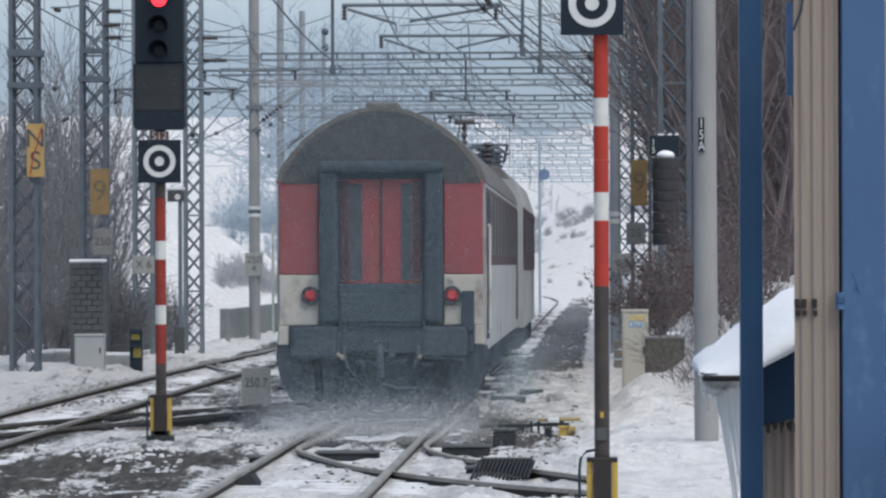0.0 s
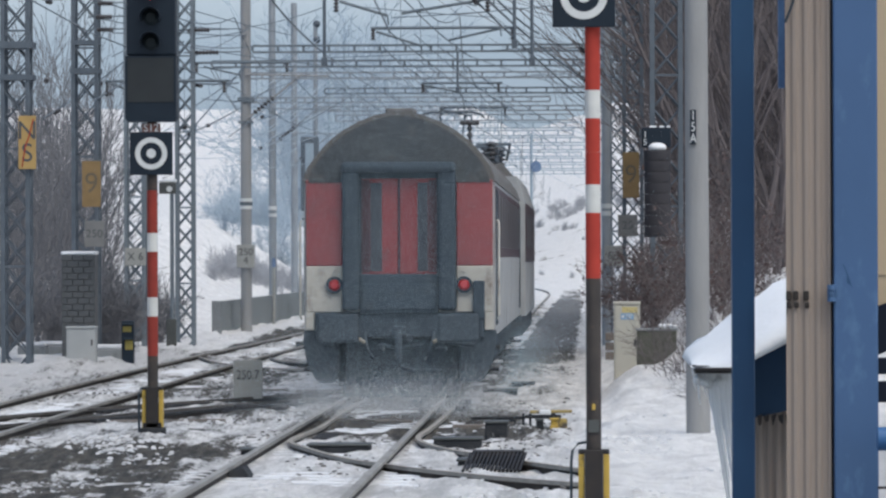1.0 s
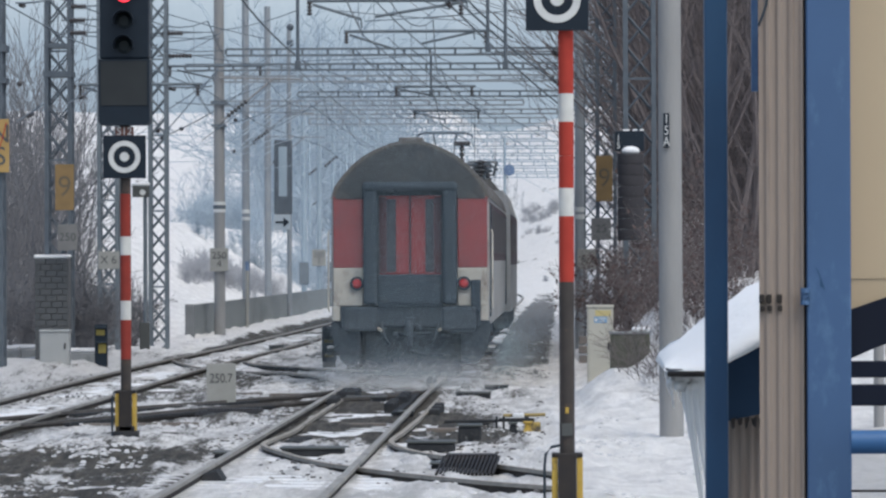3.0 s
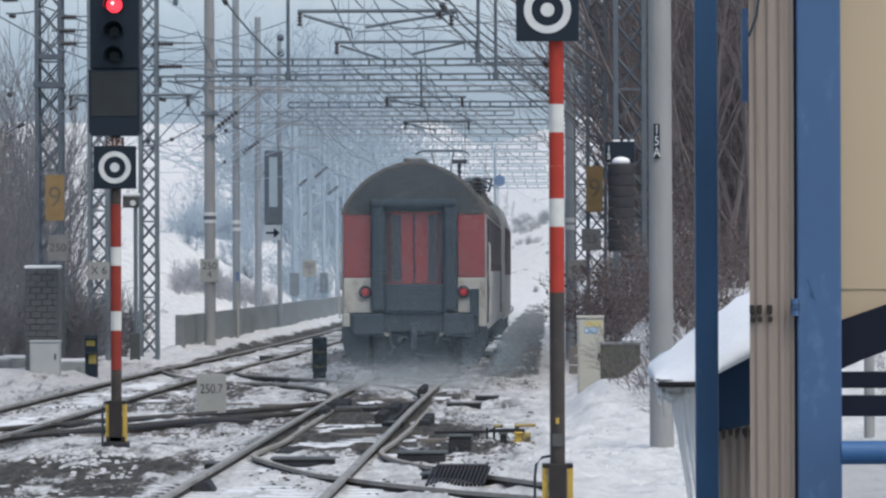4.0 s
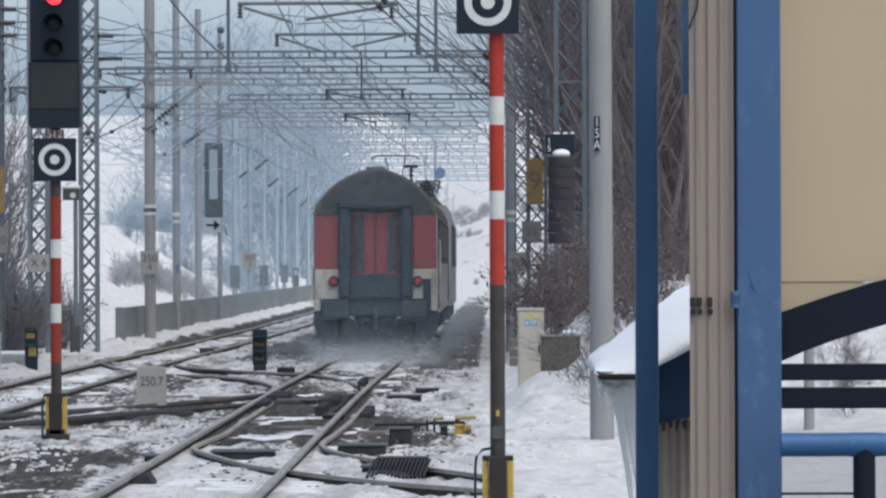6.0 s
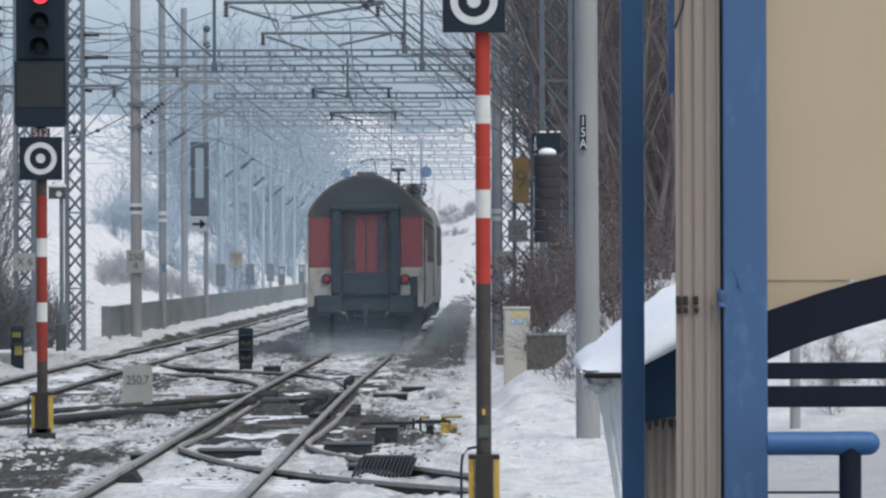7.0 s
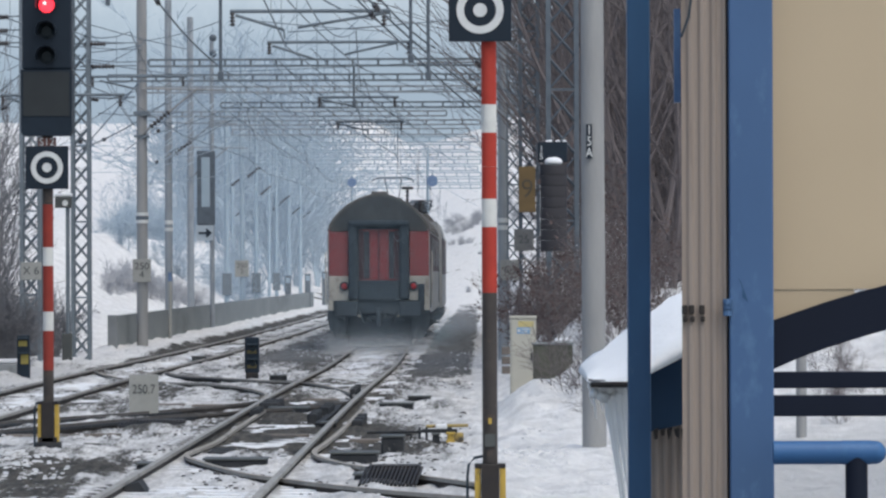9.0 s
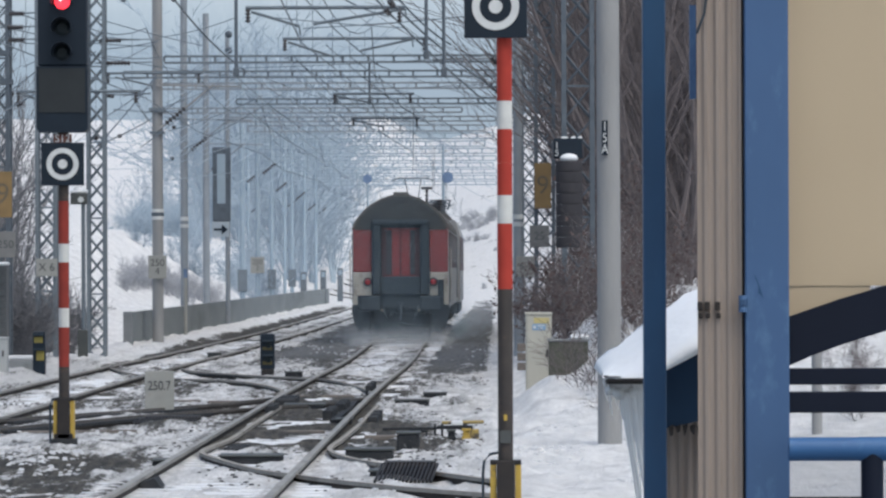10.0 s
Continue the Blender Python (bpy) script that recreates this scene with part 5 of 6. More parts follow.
cable(-2.98, 7.29, 131, -1.08, 6.32, 177, 0.011)
cable(-5.58, 7.28, 149, -2.12, 7.11, 202, 0.011)
cable(-7.56, 7.29, 163, -6.76, 6.0, 221, 0.011)
cable(-8.28, 7.29, 146, -6.39, 5.99, 197, 0.011)
cable(-3.55, 7.29, 132, -1.82, 7.56, 179, 0.011)
cable(-5.25, 7.31, 133, -4.41, 6.36, 179, 0.011)
cable(-5.93, 7.3, 147, -4.63, 7.22, 199, 0.011)
cable(-7.34, 7.29, 122, -7.0, 7.27, 165, 0.011)
cable(-7.24, 7.3, 159, -3.96, 7.19, 215, 0.011)
cable(-5.06, 7.3, 113, -3.2, 6.66, 152, 0.011)
cable(-8.04, 7.31, 153, -7.07, 7.54, 206, 0.011)
cable(-3.67, 7.29, 122, -2.27, 7.25, 165, 0.011)
cable(-6.47, 7.29, 126, -5.29, 7.23, 171, 0.011)
cable(-4.41, 7.29, 119, -3.53, 7.79, 161, 0.011)
cable(-7.5, 7.28, 133, -6.7, 6.49, 180, 0.011)
cable(-5.98, 7.31, 148, -2.38, 7.5, 199, 0.011)
cable(-6.71, 7.32, 112, -6.1, 7.24, 151, 0.011)
cable(-3.8, 7.31, 123, -0.44, 7.88, 166, 0.011)
cable(-3.13, 7.29, 115, -0.06, 7.89, 155, 0.011)
cable(-3.35, 7.3, 152, -0.08, 6.53, 205, 0.011)
cable(-9.26, 7.29, 173, -7.75, 7.19, 234, 0.011)
cable(-4.81, 7.3, 132, -2.77, 7.54, 178, 0.011)
cable(-7.69, 7.31, 138, -6.55, 7.52, 186, 0.011)
cable(-6.41, 7.29, 149, -3.73, 6.77, 201, 0.011)
cable(-5.52, 7.29, 123, -4.63, 7.6, 167, 0.011)
cable(-10.74, 7.16, 135, -9.1, 9.75, 156, 0.013)
cable(-13.15, 7.02, 149, -12.16, 8.93, 171, 0.013)
cable(-8.85, 5.8, 121, -7.26, 7.43, 139, 0.013)
cable(-10.52, 5.66, 135, -9.01, 7.19, 156, 0.013)
cable(-8.4, 5.26, 120, -6.39, 7.66, 139, 0.013)
cable(-12.23, 6.51, 148, -9.85, 8.7, 170, 0.013)
cable(-10.11, 6.41, 142, -8.37, 9.23, 163, 0.013)
cable(-12.23, 5.74, 148, -11.75, 7.85, 171, 0.013)
cable(-10.26, 6.98, 144, -9.3, 9.53, 166, 0.013)
cable(-10.08, 5.2, 135, -8.27, 7.59, 155, 0.013)
cable(-11.7, 6.69, 144, -10.44, 9.05, 165, 0.013)
cable(-10.65, 6.99, 128, -9.1, 8.93, 147, 0.013)
cable(-12.35, 5.66, 143, -11.7, 7.56, 164, 0.013)
cable(-9.87, 6.45, 126, -7.96, 8.46, 145, 0.013)
cable(-9.84, 5.75, 143, -7.76, 7.62, 164, 0.013)
cable(-10.86, 5.63, 142, -9.8, 8.12, 163, 0.013)

# cross wires between the masts beside the second track
cable(-9.77, 7.85, 112, -8.88, 8.0, 116, 0.013)
cable(-9.77, 7.56, 112, -8.81, 7.93, 116, 0.013)
cable(-9.77, 7.39, 112, -9.48, 8.12, 128, 0.014)
cable(-9.73, 7.13, 112, -9.41, 8.54, 126, 0.013)
cable(-9.84, 6.97, 112, -9.12, 7.33, 120, 0.012)
cable(-9.84, 6.86, 112, -9.12, 7.18, 120, 0.012)
cable(-9.84, 6.45, 112, -9.11, 6.69, 118, 0.02)
cable(-9.73, 6.13, 114, -8.82, 6.7, 130, 0.012)
cable(-9.77, 5.87, 112, -9.72, 7.48, 128, 0.014)
cable(-9.4, 7.48, 128, -9.8, 8.96, 150, 0.013)
cable(-9.48, 6.8, 128, -10.0, 8.96, 156, 0.013)
cable(-9.63, 8.21, 130, -7.58, 8.26, 131, 0.016)
cable(-9.63, 8.05, 130, -6.36, 8.18, 133, 0.012)
cable(-9.78, 7.86, 132, -9.09, 7.95, 134, 0.012)
cable(-9.5, 8.15, 140, -6.79, 8.17, 142, 0.012)
cable(-8.86, 8.08, 150, -7.27, 8.16, 152, 0.014)
cable(-9.12, 8.12, 156, -7.56, 8.16, 158, 0.014)
cable(-8.44, 8.14, 146, -7.08, 8.22, 148, 0.014)
cable(-9.63, 6.47, 130, -8.3, 7.12, 150, 0.012)
cable(-9.93, 6.4, 134, -9.25, 7.24, 160, 0.012)
cable(-9.52, 6.89, 114, -9.88, 6.24, 128, 0.01)
cable(-9.47, 7.0, 114, -9.93, 6.32, 128, 0.01)
cable(-10.33, 6.5, 98, -10.24, 7.16, 104, 0.012)
cable(-10.33, 5.95, 98, -10.24, 5.9, 104, 0.012)
cable(-10.33, 7.02, 98, -10.31, 7.33, 104, 0.014)


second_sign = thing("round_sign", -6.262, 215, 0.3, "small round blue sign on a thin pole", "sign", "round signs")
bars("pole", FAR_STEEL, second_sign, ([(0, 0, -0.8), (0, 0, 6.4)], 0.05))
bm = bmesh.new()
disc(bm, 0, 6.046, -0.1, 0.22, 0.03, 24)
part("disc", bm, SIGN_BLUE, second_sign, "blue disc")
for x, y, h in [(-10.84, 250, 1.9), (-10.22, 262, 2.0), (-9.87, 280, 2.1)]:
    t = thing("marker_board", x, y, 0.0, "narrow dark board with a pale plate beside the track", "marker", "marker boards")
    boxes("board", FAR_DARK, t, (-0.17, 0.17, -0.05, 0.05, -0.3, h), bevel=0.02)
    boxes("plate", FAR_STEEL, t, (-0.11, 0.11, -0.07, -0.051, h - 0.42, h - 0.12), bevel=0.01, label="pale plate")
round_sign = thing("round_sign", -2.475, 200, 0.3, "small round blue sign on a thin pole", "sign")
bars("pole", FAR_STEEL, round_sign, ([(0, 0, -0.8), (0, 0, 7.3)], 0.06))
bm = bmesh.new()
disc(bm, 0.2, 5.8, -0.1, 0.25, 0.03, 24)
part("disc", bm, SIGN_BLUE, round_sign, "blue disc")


# ---- turnouts, bonds and point gear on the ground ----
def curved(points, n=8):
    """A smooth line through points."""
    p = [Vector(q) for q in points]
    p = [2 * p[0] - p[1], *p, 2 * p[-1] - p[-2]]
    out = []
    for i in range(1, len(p) - 2):
        for k in range(n):
            t = k / n
            out.append(0.5 * (2 * p[i] + t * (p[i + 1] - p[i - 1]) + t * t * (2 * p[i - 1] - 5 * p[i] + 4 * p[i + 1] - p[i + 2]) + t ** 3 * (3 * p[i] - p[i - 1] - 3 * p[i + 1] + p[i + 2])))
    return out + [p[-2]]


LOOPS = (
    ((-3.4, 70, 0), (-3.39, 62, 0), (-3.38, 57, 0), (-3.46, 54.6, 0), (-3.5, 53.2, 0), (-3.43, 52.2, 0), (-3.2, 50.9, 0), (-2.6, 48.1, 0), (-2.14, 46.8, 0), (-1.67, 45.6, 0), (-0.9, 44.0, 0), (0.1, 42.4, 0)),
    ((-1.9, 70, 0), (-1.92, 62, 0), (-1.98, 56.5, 0), (-2.03, 54.2, 0), (-1.98, 52.9, 0), (-1.83, 51.7, 0), (-1.5, 50.1, 0), (-0.8, 47.7, 0), (0.1, 45.0, 0)),
    ((-8.4, 97.6, 0), (-7.75, 93.4, 0), (-7.02, 89.9, 0), (-6.3, 87.9, 0), (-5.2, 86.2, 0), (-4.57, 84.1, 0), (-4.06, 81.2, 0), (-3.78, 78.4, 0), (-3.72, 75.4, 0)),
    ((-6.8, 96.6, 0), (-6.3, 93.8, 0), (-5.4, 91.4, 0), (-4.6, 89.5, 0), (-3.64, 87.8, 0), (-3.03, 85.2, 0), (-2.47, 80.7, 0), (-2.2, 77.6, 0)),
)
for pts in LOOPS:
    t = thing("guard_rail", 0, 0, -0.03, "dusty tan curved rail of a turnout in snow", "rail", "turnout rails")
    rail([tuple(p) for p in curved(pts)], t, 0.85, RAIL_SIDE, RAIL_TAN)
for pts in (((-8.2, 60.0, 0), (-7.07, 63.8, 0), (-6.05, 66.7, 0), (-5.34, 68.4, 0), (-4.34, 71.6, 0), (-3.7, 74.4, 0)), ((-7.7, 57.0, 0), (-6.69, 60.4, 0), (-5.78, 63.6, 0), (-4.87, 66.4, 0), (-4.13, 68.1, 0), (-3.59, 69.3, 0), (-2.88, 71.1, 0), (-2.3, 73.6, 0), (-2.12, 76.0, 0))):
    t = thing("crossing_rail", 0, 0, -0.02, "dark rail crossing between the two tracks", "rail", "turnout rails")
    rail([tuple(p) for p in curved(pts)], t, 0.9, RAIL_SIDE, IRON_RAIL)
# switch blades lying close to the crossing rails, and heel blocks
for pts in (((-6.9, 63.6, 0), (-6.0, 66.3, 0), (-5.3, 67.8, 0), (-4.7, 69.6, 0)), ((-6.6, 60.1, 0), (-5.7, 63.1, 0), (-4.8, 65.9, 0), (-4.3, 67.1, 0)), ((-6.3, 92.9, 0), (-5.9, 92.0, 0), (-5.3, 90.6, 0)), ((-2.36, 74.5, 0), (-2.33, 69.0, 0), (-2.36, 64.0, 0))):
    t = thing("switch_blade", 0, 0, -0.045, "dark greasy switch blade beside the rail", "rail", "switch blades")
    rail([tuple(p) for p in curved(pts)], t, 1.5, RAIL_SIDE, GEAR_IRON)
for x, y, w, d, h in ((-2.28, 80.0, 0.1, 3.4, 0.07), (-2.42, 69.4, 0.16, 2.6, 0.06), (-2.5, 66.6, 0.14, 2.2, 0.04), (-1.78, 64.5, 0.14, 3.2, 0.03), (-3.44, 68.3, 0.14, 1.6, 0.05), (-3.43, 73.0, 0.3, 2.4, 0.02), (-3.2, 55.0, 0.26, 1.4, -0.06)):
    t = thing("heel_block", x, y, -0.12, "greasy dark iron heel block beside the rail", "heel block", "heel blocks")
    bm = bmesh.new()
    for k in range(5):
        y0 = -d / 2 + d * k / 5
        box(bm, -w / 2, w / 2, y0, y0 + d / 5 - 0.05, -0.1, h + 0.12 - 0.02 * (k % 2), 0.02)
    part("casting", bm, GEAR_IRON, t)
wedge = thing("derail_wedge", -3.5, 45.6, -0.1, "black iron wedge against the inside of the rail", "wedge")
bm = bmesh.new()
extrude(bm, [(-0.12, -0.1), (0.16, -0.1), (0.03, 0.1), (-0.12, 0.05)], -0.3, 0.3)
part("casting", bm, GEAR_IRON, wedge)
for x, y, w in ((-5.9, 60.6, 1.2), (-5.2, 60.9, 0.6), (-3.0, 77.3, 1.0), (-2.9, 60.5, 1.1), (-4.55, 74.2, 0.5), (-5.3, 74.6, 0.7)):
    t = thing("timber_bearer", x, y, -0.13, "weathered timber bearer showing through the snow", "timber")
    boxes("beam", WOOD, t, (-w / 2, w / 2, -0.13, 0.13, -0.1, 0.06), bevel=0.015)

# point machines, rods and levers
def ground_box(name, x, y, w, h, d, m, label, z=-0.15):
    t = thing(name, x, y, z, label, name.replace("_", " "))
    boxes("casing", m, t, (-w / 2, w / 2, -d / 2, d / 2, -0.1, h), bevel=0.02)
    boxes("lid", SHADE_GREY if m is GEAR_IRON else m, t, (-w / 2 - 0.015, w / 2 + 0.015, -d / 2 - 0.02, d / 2 + 0.02, h, h + 0.022), bevel=0.008)
    for s in (-0.3, 0.28):
        boxes("lug", m, t, (s * w - 0.03, s * w + 0.03, -d / 2 - 0.04, -d / 2 - 0.002, -0.1, 0.6 * h), bevel=0.008)
    return t


GEAR = [(-2.81, 51.1, 0.7, 0.13, 0), (-1.11, 54.7, 0.27, 0.25, 0), (-1.5, 52.0, 0.55, 0.16, 0), (-1.11, 77.4, 0.39, 0.1, 0), (-1.42, 73.0, 0.55, 0.11, 0), (-3.06, 70.9, 0.62, 0.11, 0), (-0.62, 57.9, 0.09, 0.16, 0), (-0.43, 57.9, 0.09, 0.17, 2), (-3.79, 50.9, 0.23, 0.09, 0), (-4.14, 90.8, 0.34, 0.16, 0), (-1.1, 47.6, 0.54, 0.11, 0), (-11.5, 107.0, 0.54, 0.24, 1), (-6.93, 109.8, 0.33, 0.19, 1), (-2.2, 63.9, 0.21, 0.11, 0)]
for x, y, w, h, k in GEAR:
    ground_box("point_machine" if k == 0 else "trackside_box", x, y, w, h, 0.5, (GEAR_IRON, SHADE_GREY, YELLOW)[k], ("black iron point gear beside the rail", "grey trackside box half covered by snow", "yellow point lever foot")[k])
bunker = thing("trackside_box", 1.076, 70, 0.376, "dark mossy concrete trackside box sunk in the snow bank", "trackside box")
boxes("casing", MOSSY, bunker, (-0.315, 0.297, 0, 0.5, -0.3, 0.578), bevel=0.015)
boxes("lid", CONCRETE, bunker, (-0.333, 0.315, -0.02, 0.52, 0.578, 0.613), bevel=0.008)
boxes("snow_cap", SNOW, bunker, (0.02, 0.3, 0.1, 0.5, 0.613, 0.68), bevel=0.03)
LEVER_PAINT = mat("chipped_yellow_lever_paint", (0.5, 0.37, 0.1), 0.7, other=(0.22, 0.17, 0.09), scale=9, stain=(0.08, 0.07, 0.06), stain_scale=7, stain_at=0.54)
lever = thing("point_lever", -0.507, 58, -0.1, "chipped yellow point lever on a black stand beside the track", "lever")
bars("bar", LEVER_PAINT, lever, ([(-0.24, 0, 0.21), (0.3, 0.05, 0.22)], 0.022))
for x, w in ((-0.34, 0.03), (-0.25, 0.03), (0.03, 0.06)):
    boxes("stand", GEAR_IRON, lever, (x, x + w, -0.05, 0.05, -0.1, 0.2), bevel=0.008)
boxes("weight", LEVER_PAINT, lever, (0.11, 0.24, -0.08, 0.08, -0.02, 0.13), bevel=0.02)
boxes("snow_cap", SNOW, lever, (-0.12, 0.03, -0.06, 0.06, 0.17, 0.24), bevel=0.02)
boxes("coupling", GEAR_IRON, lever, (-0.3, 0.16, -0.09, -0.06, 0.13, 0.18), bevel=0.01)
bars("throw_rod", GEAR_IRON, lever, ([(-0.3, 0, 0.14), (-1.0, 0.1, 0.13)], 0.018))
bars("bracket", GEAR_IRON, lever, ([(-0.64, -0.5, -0.05), (-0.64, -0.5, 0.12), (-0.42, -0.5, 0.12), (-0.46, -0.5, -0.05)], 0.022))
timber = thing("timber_bearer", -1.377, 57.6, -0.12, "brown timber bearer across the track bed", "timber")
boxes("beam", WOOD, timber, (-0.35, 0.3, -0.12, 0.12, -0.08, 0.09), bevel=0.015)


def comb(x, y, w, n, high, lean=0.06):
    """A row of dark slide chairs with slanting ribs."""
    t = thing("slide_chair_row", x, y, -0.1, "row of black slanting slide chairs beside the rail", "slide chair")
    boxes("bed", IRON, t, (0.12 * w, w, 0.3, 0.7, -0.02, high + 0.02), bevel=0.01)
    for k in range(n):
        bm = bmesh.new()
        x0 = w * k / n
        tube(bm, [(x0 + lean, 0.3, high), (x0, -0.5, 0.0)], 0.016, 5)
        part("chair", bm, IRON, t)


comb(-5.22, 64.6, 0.9, 19, 0.06, 0.03)
comb(-1.292, 47, 0.62, 15, 0.15)

# left-hand cable ducts and low snow-capped boxes
for x, y, w in [(-10.16, 96, 0.72), (-11.75, 100, 0.88), (-12.19, 99, 0.62)]:
    t = thing("cable_trough", x, y, -0.05, "low concrete cable trough under a cap of snow", "cable trough")
    boxes("trough", CONCRETE, t, (-w / 2, w / 2, -0.3, 0.3, -0.1, 0.22), bevel=0.02)
    boxes("snow_cap", CLOD, t, (-w / 2 + 0.02, w / 2 - 0.02, -0.28, 0.28, 0.22, 0.32), bevel=0.045)
planks = thing("plank_stack", 1.045, 76, 0.35, "dark weathered planks leaning out of the snow bank", "planks")
for k in range(3):
    boxes("plank", WOOD, planks, (-0.75, 0.35 + 0.1 * k, 0.1 * k, 0.1 * k + 0.08, 0.02 + 0.16 * k, 0.15 + 0.16 * k), bevel=0.01)

# clods of snow and stones thrown up beside the rails
rnd = random.Random(11)
for nm, m, count, lo, hi in (("snow_clods", CLOD, 16000, 0.01, 0.036), ("stones", GRAVEL, 20000, 0.009, 0.03), ("snow_lumps", CLOD, 1100, 0.014, 0.04)):
    verts, faces = [], []
    for k in range(count):
        y = 38 + 110 * rnd.random() ** 1.6
        x = rnd.uniform(-12, 2.4) if nm == "snow_clods" else rnd.uniform(-9, -0.2)
        if nm == "snow_lumps":
            x, y = rnd.uniform(-8.5, -3.85) if rnd.random() < 0.8 else rnd.uniform(-0.9, 0.6), rnd.uniform(46, 61)
        if min(abs(x + 3.64), abs(x + 2.14), abs(x + 7.1), abs(x + 8.6)) < 0.14:
            continue
        if noise.noise((x * 0.9, y * 0.2, 7 if nm == "stones" else 3)) < 0.1 + 0.25 * rnd.random():
            continue
        r, z, o = rnd.uniform(lo, hi), ground_height(x, y) + ground_relief(x, y), len(verts)
        for dx, dy, dz in ((-1, -1, -0.6), (1, -1, -0.6), (1, 1, -0.6), (-1, 1, -0.6), (-0.6, -0.7, 0.5), (0.7, -0.6, 0.6), (0.6, 0.6, 0.5), (-0.6, 0.7, 0.7)):
            verts.append((x + r * dx * rnd.uniform(0.7, 1.3), y + r * dy * rnd.uniform(0.7, 1.3), z + 0.3 * r + 0.55 * r * dz * rnd.uniform(0.7, 1.3)))
        faces += [tuple(o + i for i in q) for q in ((0, 3, 2, 1), (4, 5, 6, 7), (0, 1, 5, 4), (1, 2, 6, 5), (2, 3, 7, 6), (3, 0, 4, 7))]
    me = bpy.data.meshes.new(nm)
    me.from_pydata(verts, [], faces)
    me.materials.append(m)
    tagged(new(nm, me), "dark ballast stones showing through the snow" if nm == "stones" else "loose clods of old snow beside the rails", "stones" if nm == "stones" else "snow", kind="stuff")


# ---- trees and bushes ----
def grow(rnd, height, spread, levels, twigs, thick):
    """Limbs as short tapered bars: a list of (start, end, radius, radius, level)."""
    out = []

    def limb(p, d, length, r, level):
        n = 3 if level < 2 else 2
        for k in range(n):
            d = (d + Vector((rnd.gauss(0, 0.12), rnd.gauss(0, 0.12), rnd.gauss(0.03, 0.08)))).normalized()
            q = p + d * length / n
            out.append((p, q, r * (1 - 0.28 * k), r * (1 - 0.28 * (k + 1)), level))
            if level < levels:
                for j in range(twigs if level else twigs + 1):
                    a = d.orthogonal().normalized()
                    a.rotate(Matrix.Rotation(rnd.uniform(0, math.tau), 3, d))
                    e = (d * rnd.uniform(0.5, 1.1) + a * spread * rnd.uniform(0.6, 1.2)).normalized()
                    limb(p.lerp(q, rnd.random()), e, length * rnd.uniform(0.42, 0.68), r * 0.5 * (1 - 0.2 * k), level + 1)
            p = q
    limb(Vector((0, 0, -0.3)), Vector((rnd.gauss(0, 0.06), rnd.gauss(0, 0.06), 1)).normalized(), height, thick, 0)
    return out


def bare_tree(name, seed, height, spread, levels, twigs, thick, bark, label, category, least=0.006, leaves=None, stems=1):
    rnd = random.Random(seed)
    t = thing(name, 0, -300, -50, label, category, "bare trees and bushes")
    trunk, crown = bmesh.new(), bmesh.new()
    for s in range(stems):
        shift = Vector((rnd.gauss(0, 0.5), rnd.gauss(0, 0.5), 0)) if stems > 1 else Vector()
        lean = Matrix.Rotation(rnd.gauss(0, 0.3 if height < 5 else 0.03) if stems > 1 else 0, 3, "Y")
        for a, b, r0, r1, level in grow(rnd, height * rnd.uniform(0.7, 1.0) if stems > 1 else height, spread, levels, twigs, thick):
            a, b = lean @ a + shift, lean @ b + shift
            tube(trunk if level == 0 and s == 0 else crown, [a, b], max(r0, least), 5 if level < 2 else 3, max(r1, least * 0.8), caps=False)
            if leaves and level >= 2 and rnd.random() < 0.55:
                c, s2 = a.lerp(b, rnd.random()), rnd.uniform(0.025, 0.05) * (0.4 if leaves is CLEAN_SNOW else 1)
                crown.faces.new([crown.verts.new(c + s2 * Vector((rnd.gauss(0, 1), rnd.gauss(0, 1), rnd.gauss(-0.3, 1)))) for k in range(3)]).material_index = 1
    part("trunk", trunk, bark, t)
    me = part("crown", crown, bark, t).data
    me.materials.append(leaves or bark)
    return t


def plant(kinds, places, rnd):
    for k, (x, y, z, s) in enumerate(places):
        src = kinds[k % len(kinds)]
        c = copy_thing(src, pose(x, y, z, 0, 0, rnd.uniform(0, 360)))
        c.scale = (s, s, s)
    for src in kinds:
        for o in (*src.children_recursive, src):
            bpy.data.objects.remove(o)


def sector(rnd, n, a0, a1, y0, y1, s0, s1, lift=0.0):
    """Places on the ground between two bearings (metres aside per metre ahead)."""
    out = []
    for k in range(n):
        y = rnd.uniform(y0, y1)
        x = y * rnd.uniform(a0, a1)
        out.append((x, y, ground_height(x, y) + lift, rnd.uniform(s0, s1)))
    return out


rnd = random.Random(21)
right_trees = [bare_tree("bare_tree", 30 + k, 11.5, 0.36, 4, 1, 0.09, BARK, "dark bare winter tree on the snowy bank", "tree", 0.0085, None, 3) for k in range(4)]
plant(right_trees, sector(rnd, 90, 0.029, 0.066, 92, 170, 0.7, 1.1) + sector(random.Random(33), 14, 0.0215, 0.034, 122, 172, 0.65, 1.0), rnd)
bushes = [bare_tree("bare_bush", 50 + k, 2.8, 0.7, 3, 2, 0.025, BARK, "tangled bare bush with snow on its twigs", "bush", 0.005, (LEAF_BROWN, CLEAN_SNOW, LEAF_BROWN)[k], 3) for k in range(3)]
plant(bushes, sector(rnd, 24, 0.018, 0.055, 84, 120, 0.45, 0.9)[::2] + sector(rnd, 7, 0.022, 0.036, 67, 77, 0.35, 0.55, -0.1) + sector(rnd, 9, 0.064, 0.092, 68, 82, 0.35, 0.6, -0.1), rnd)
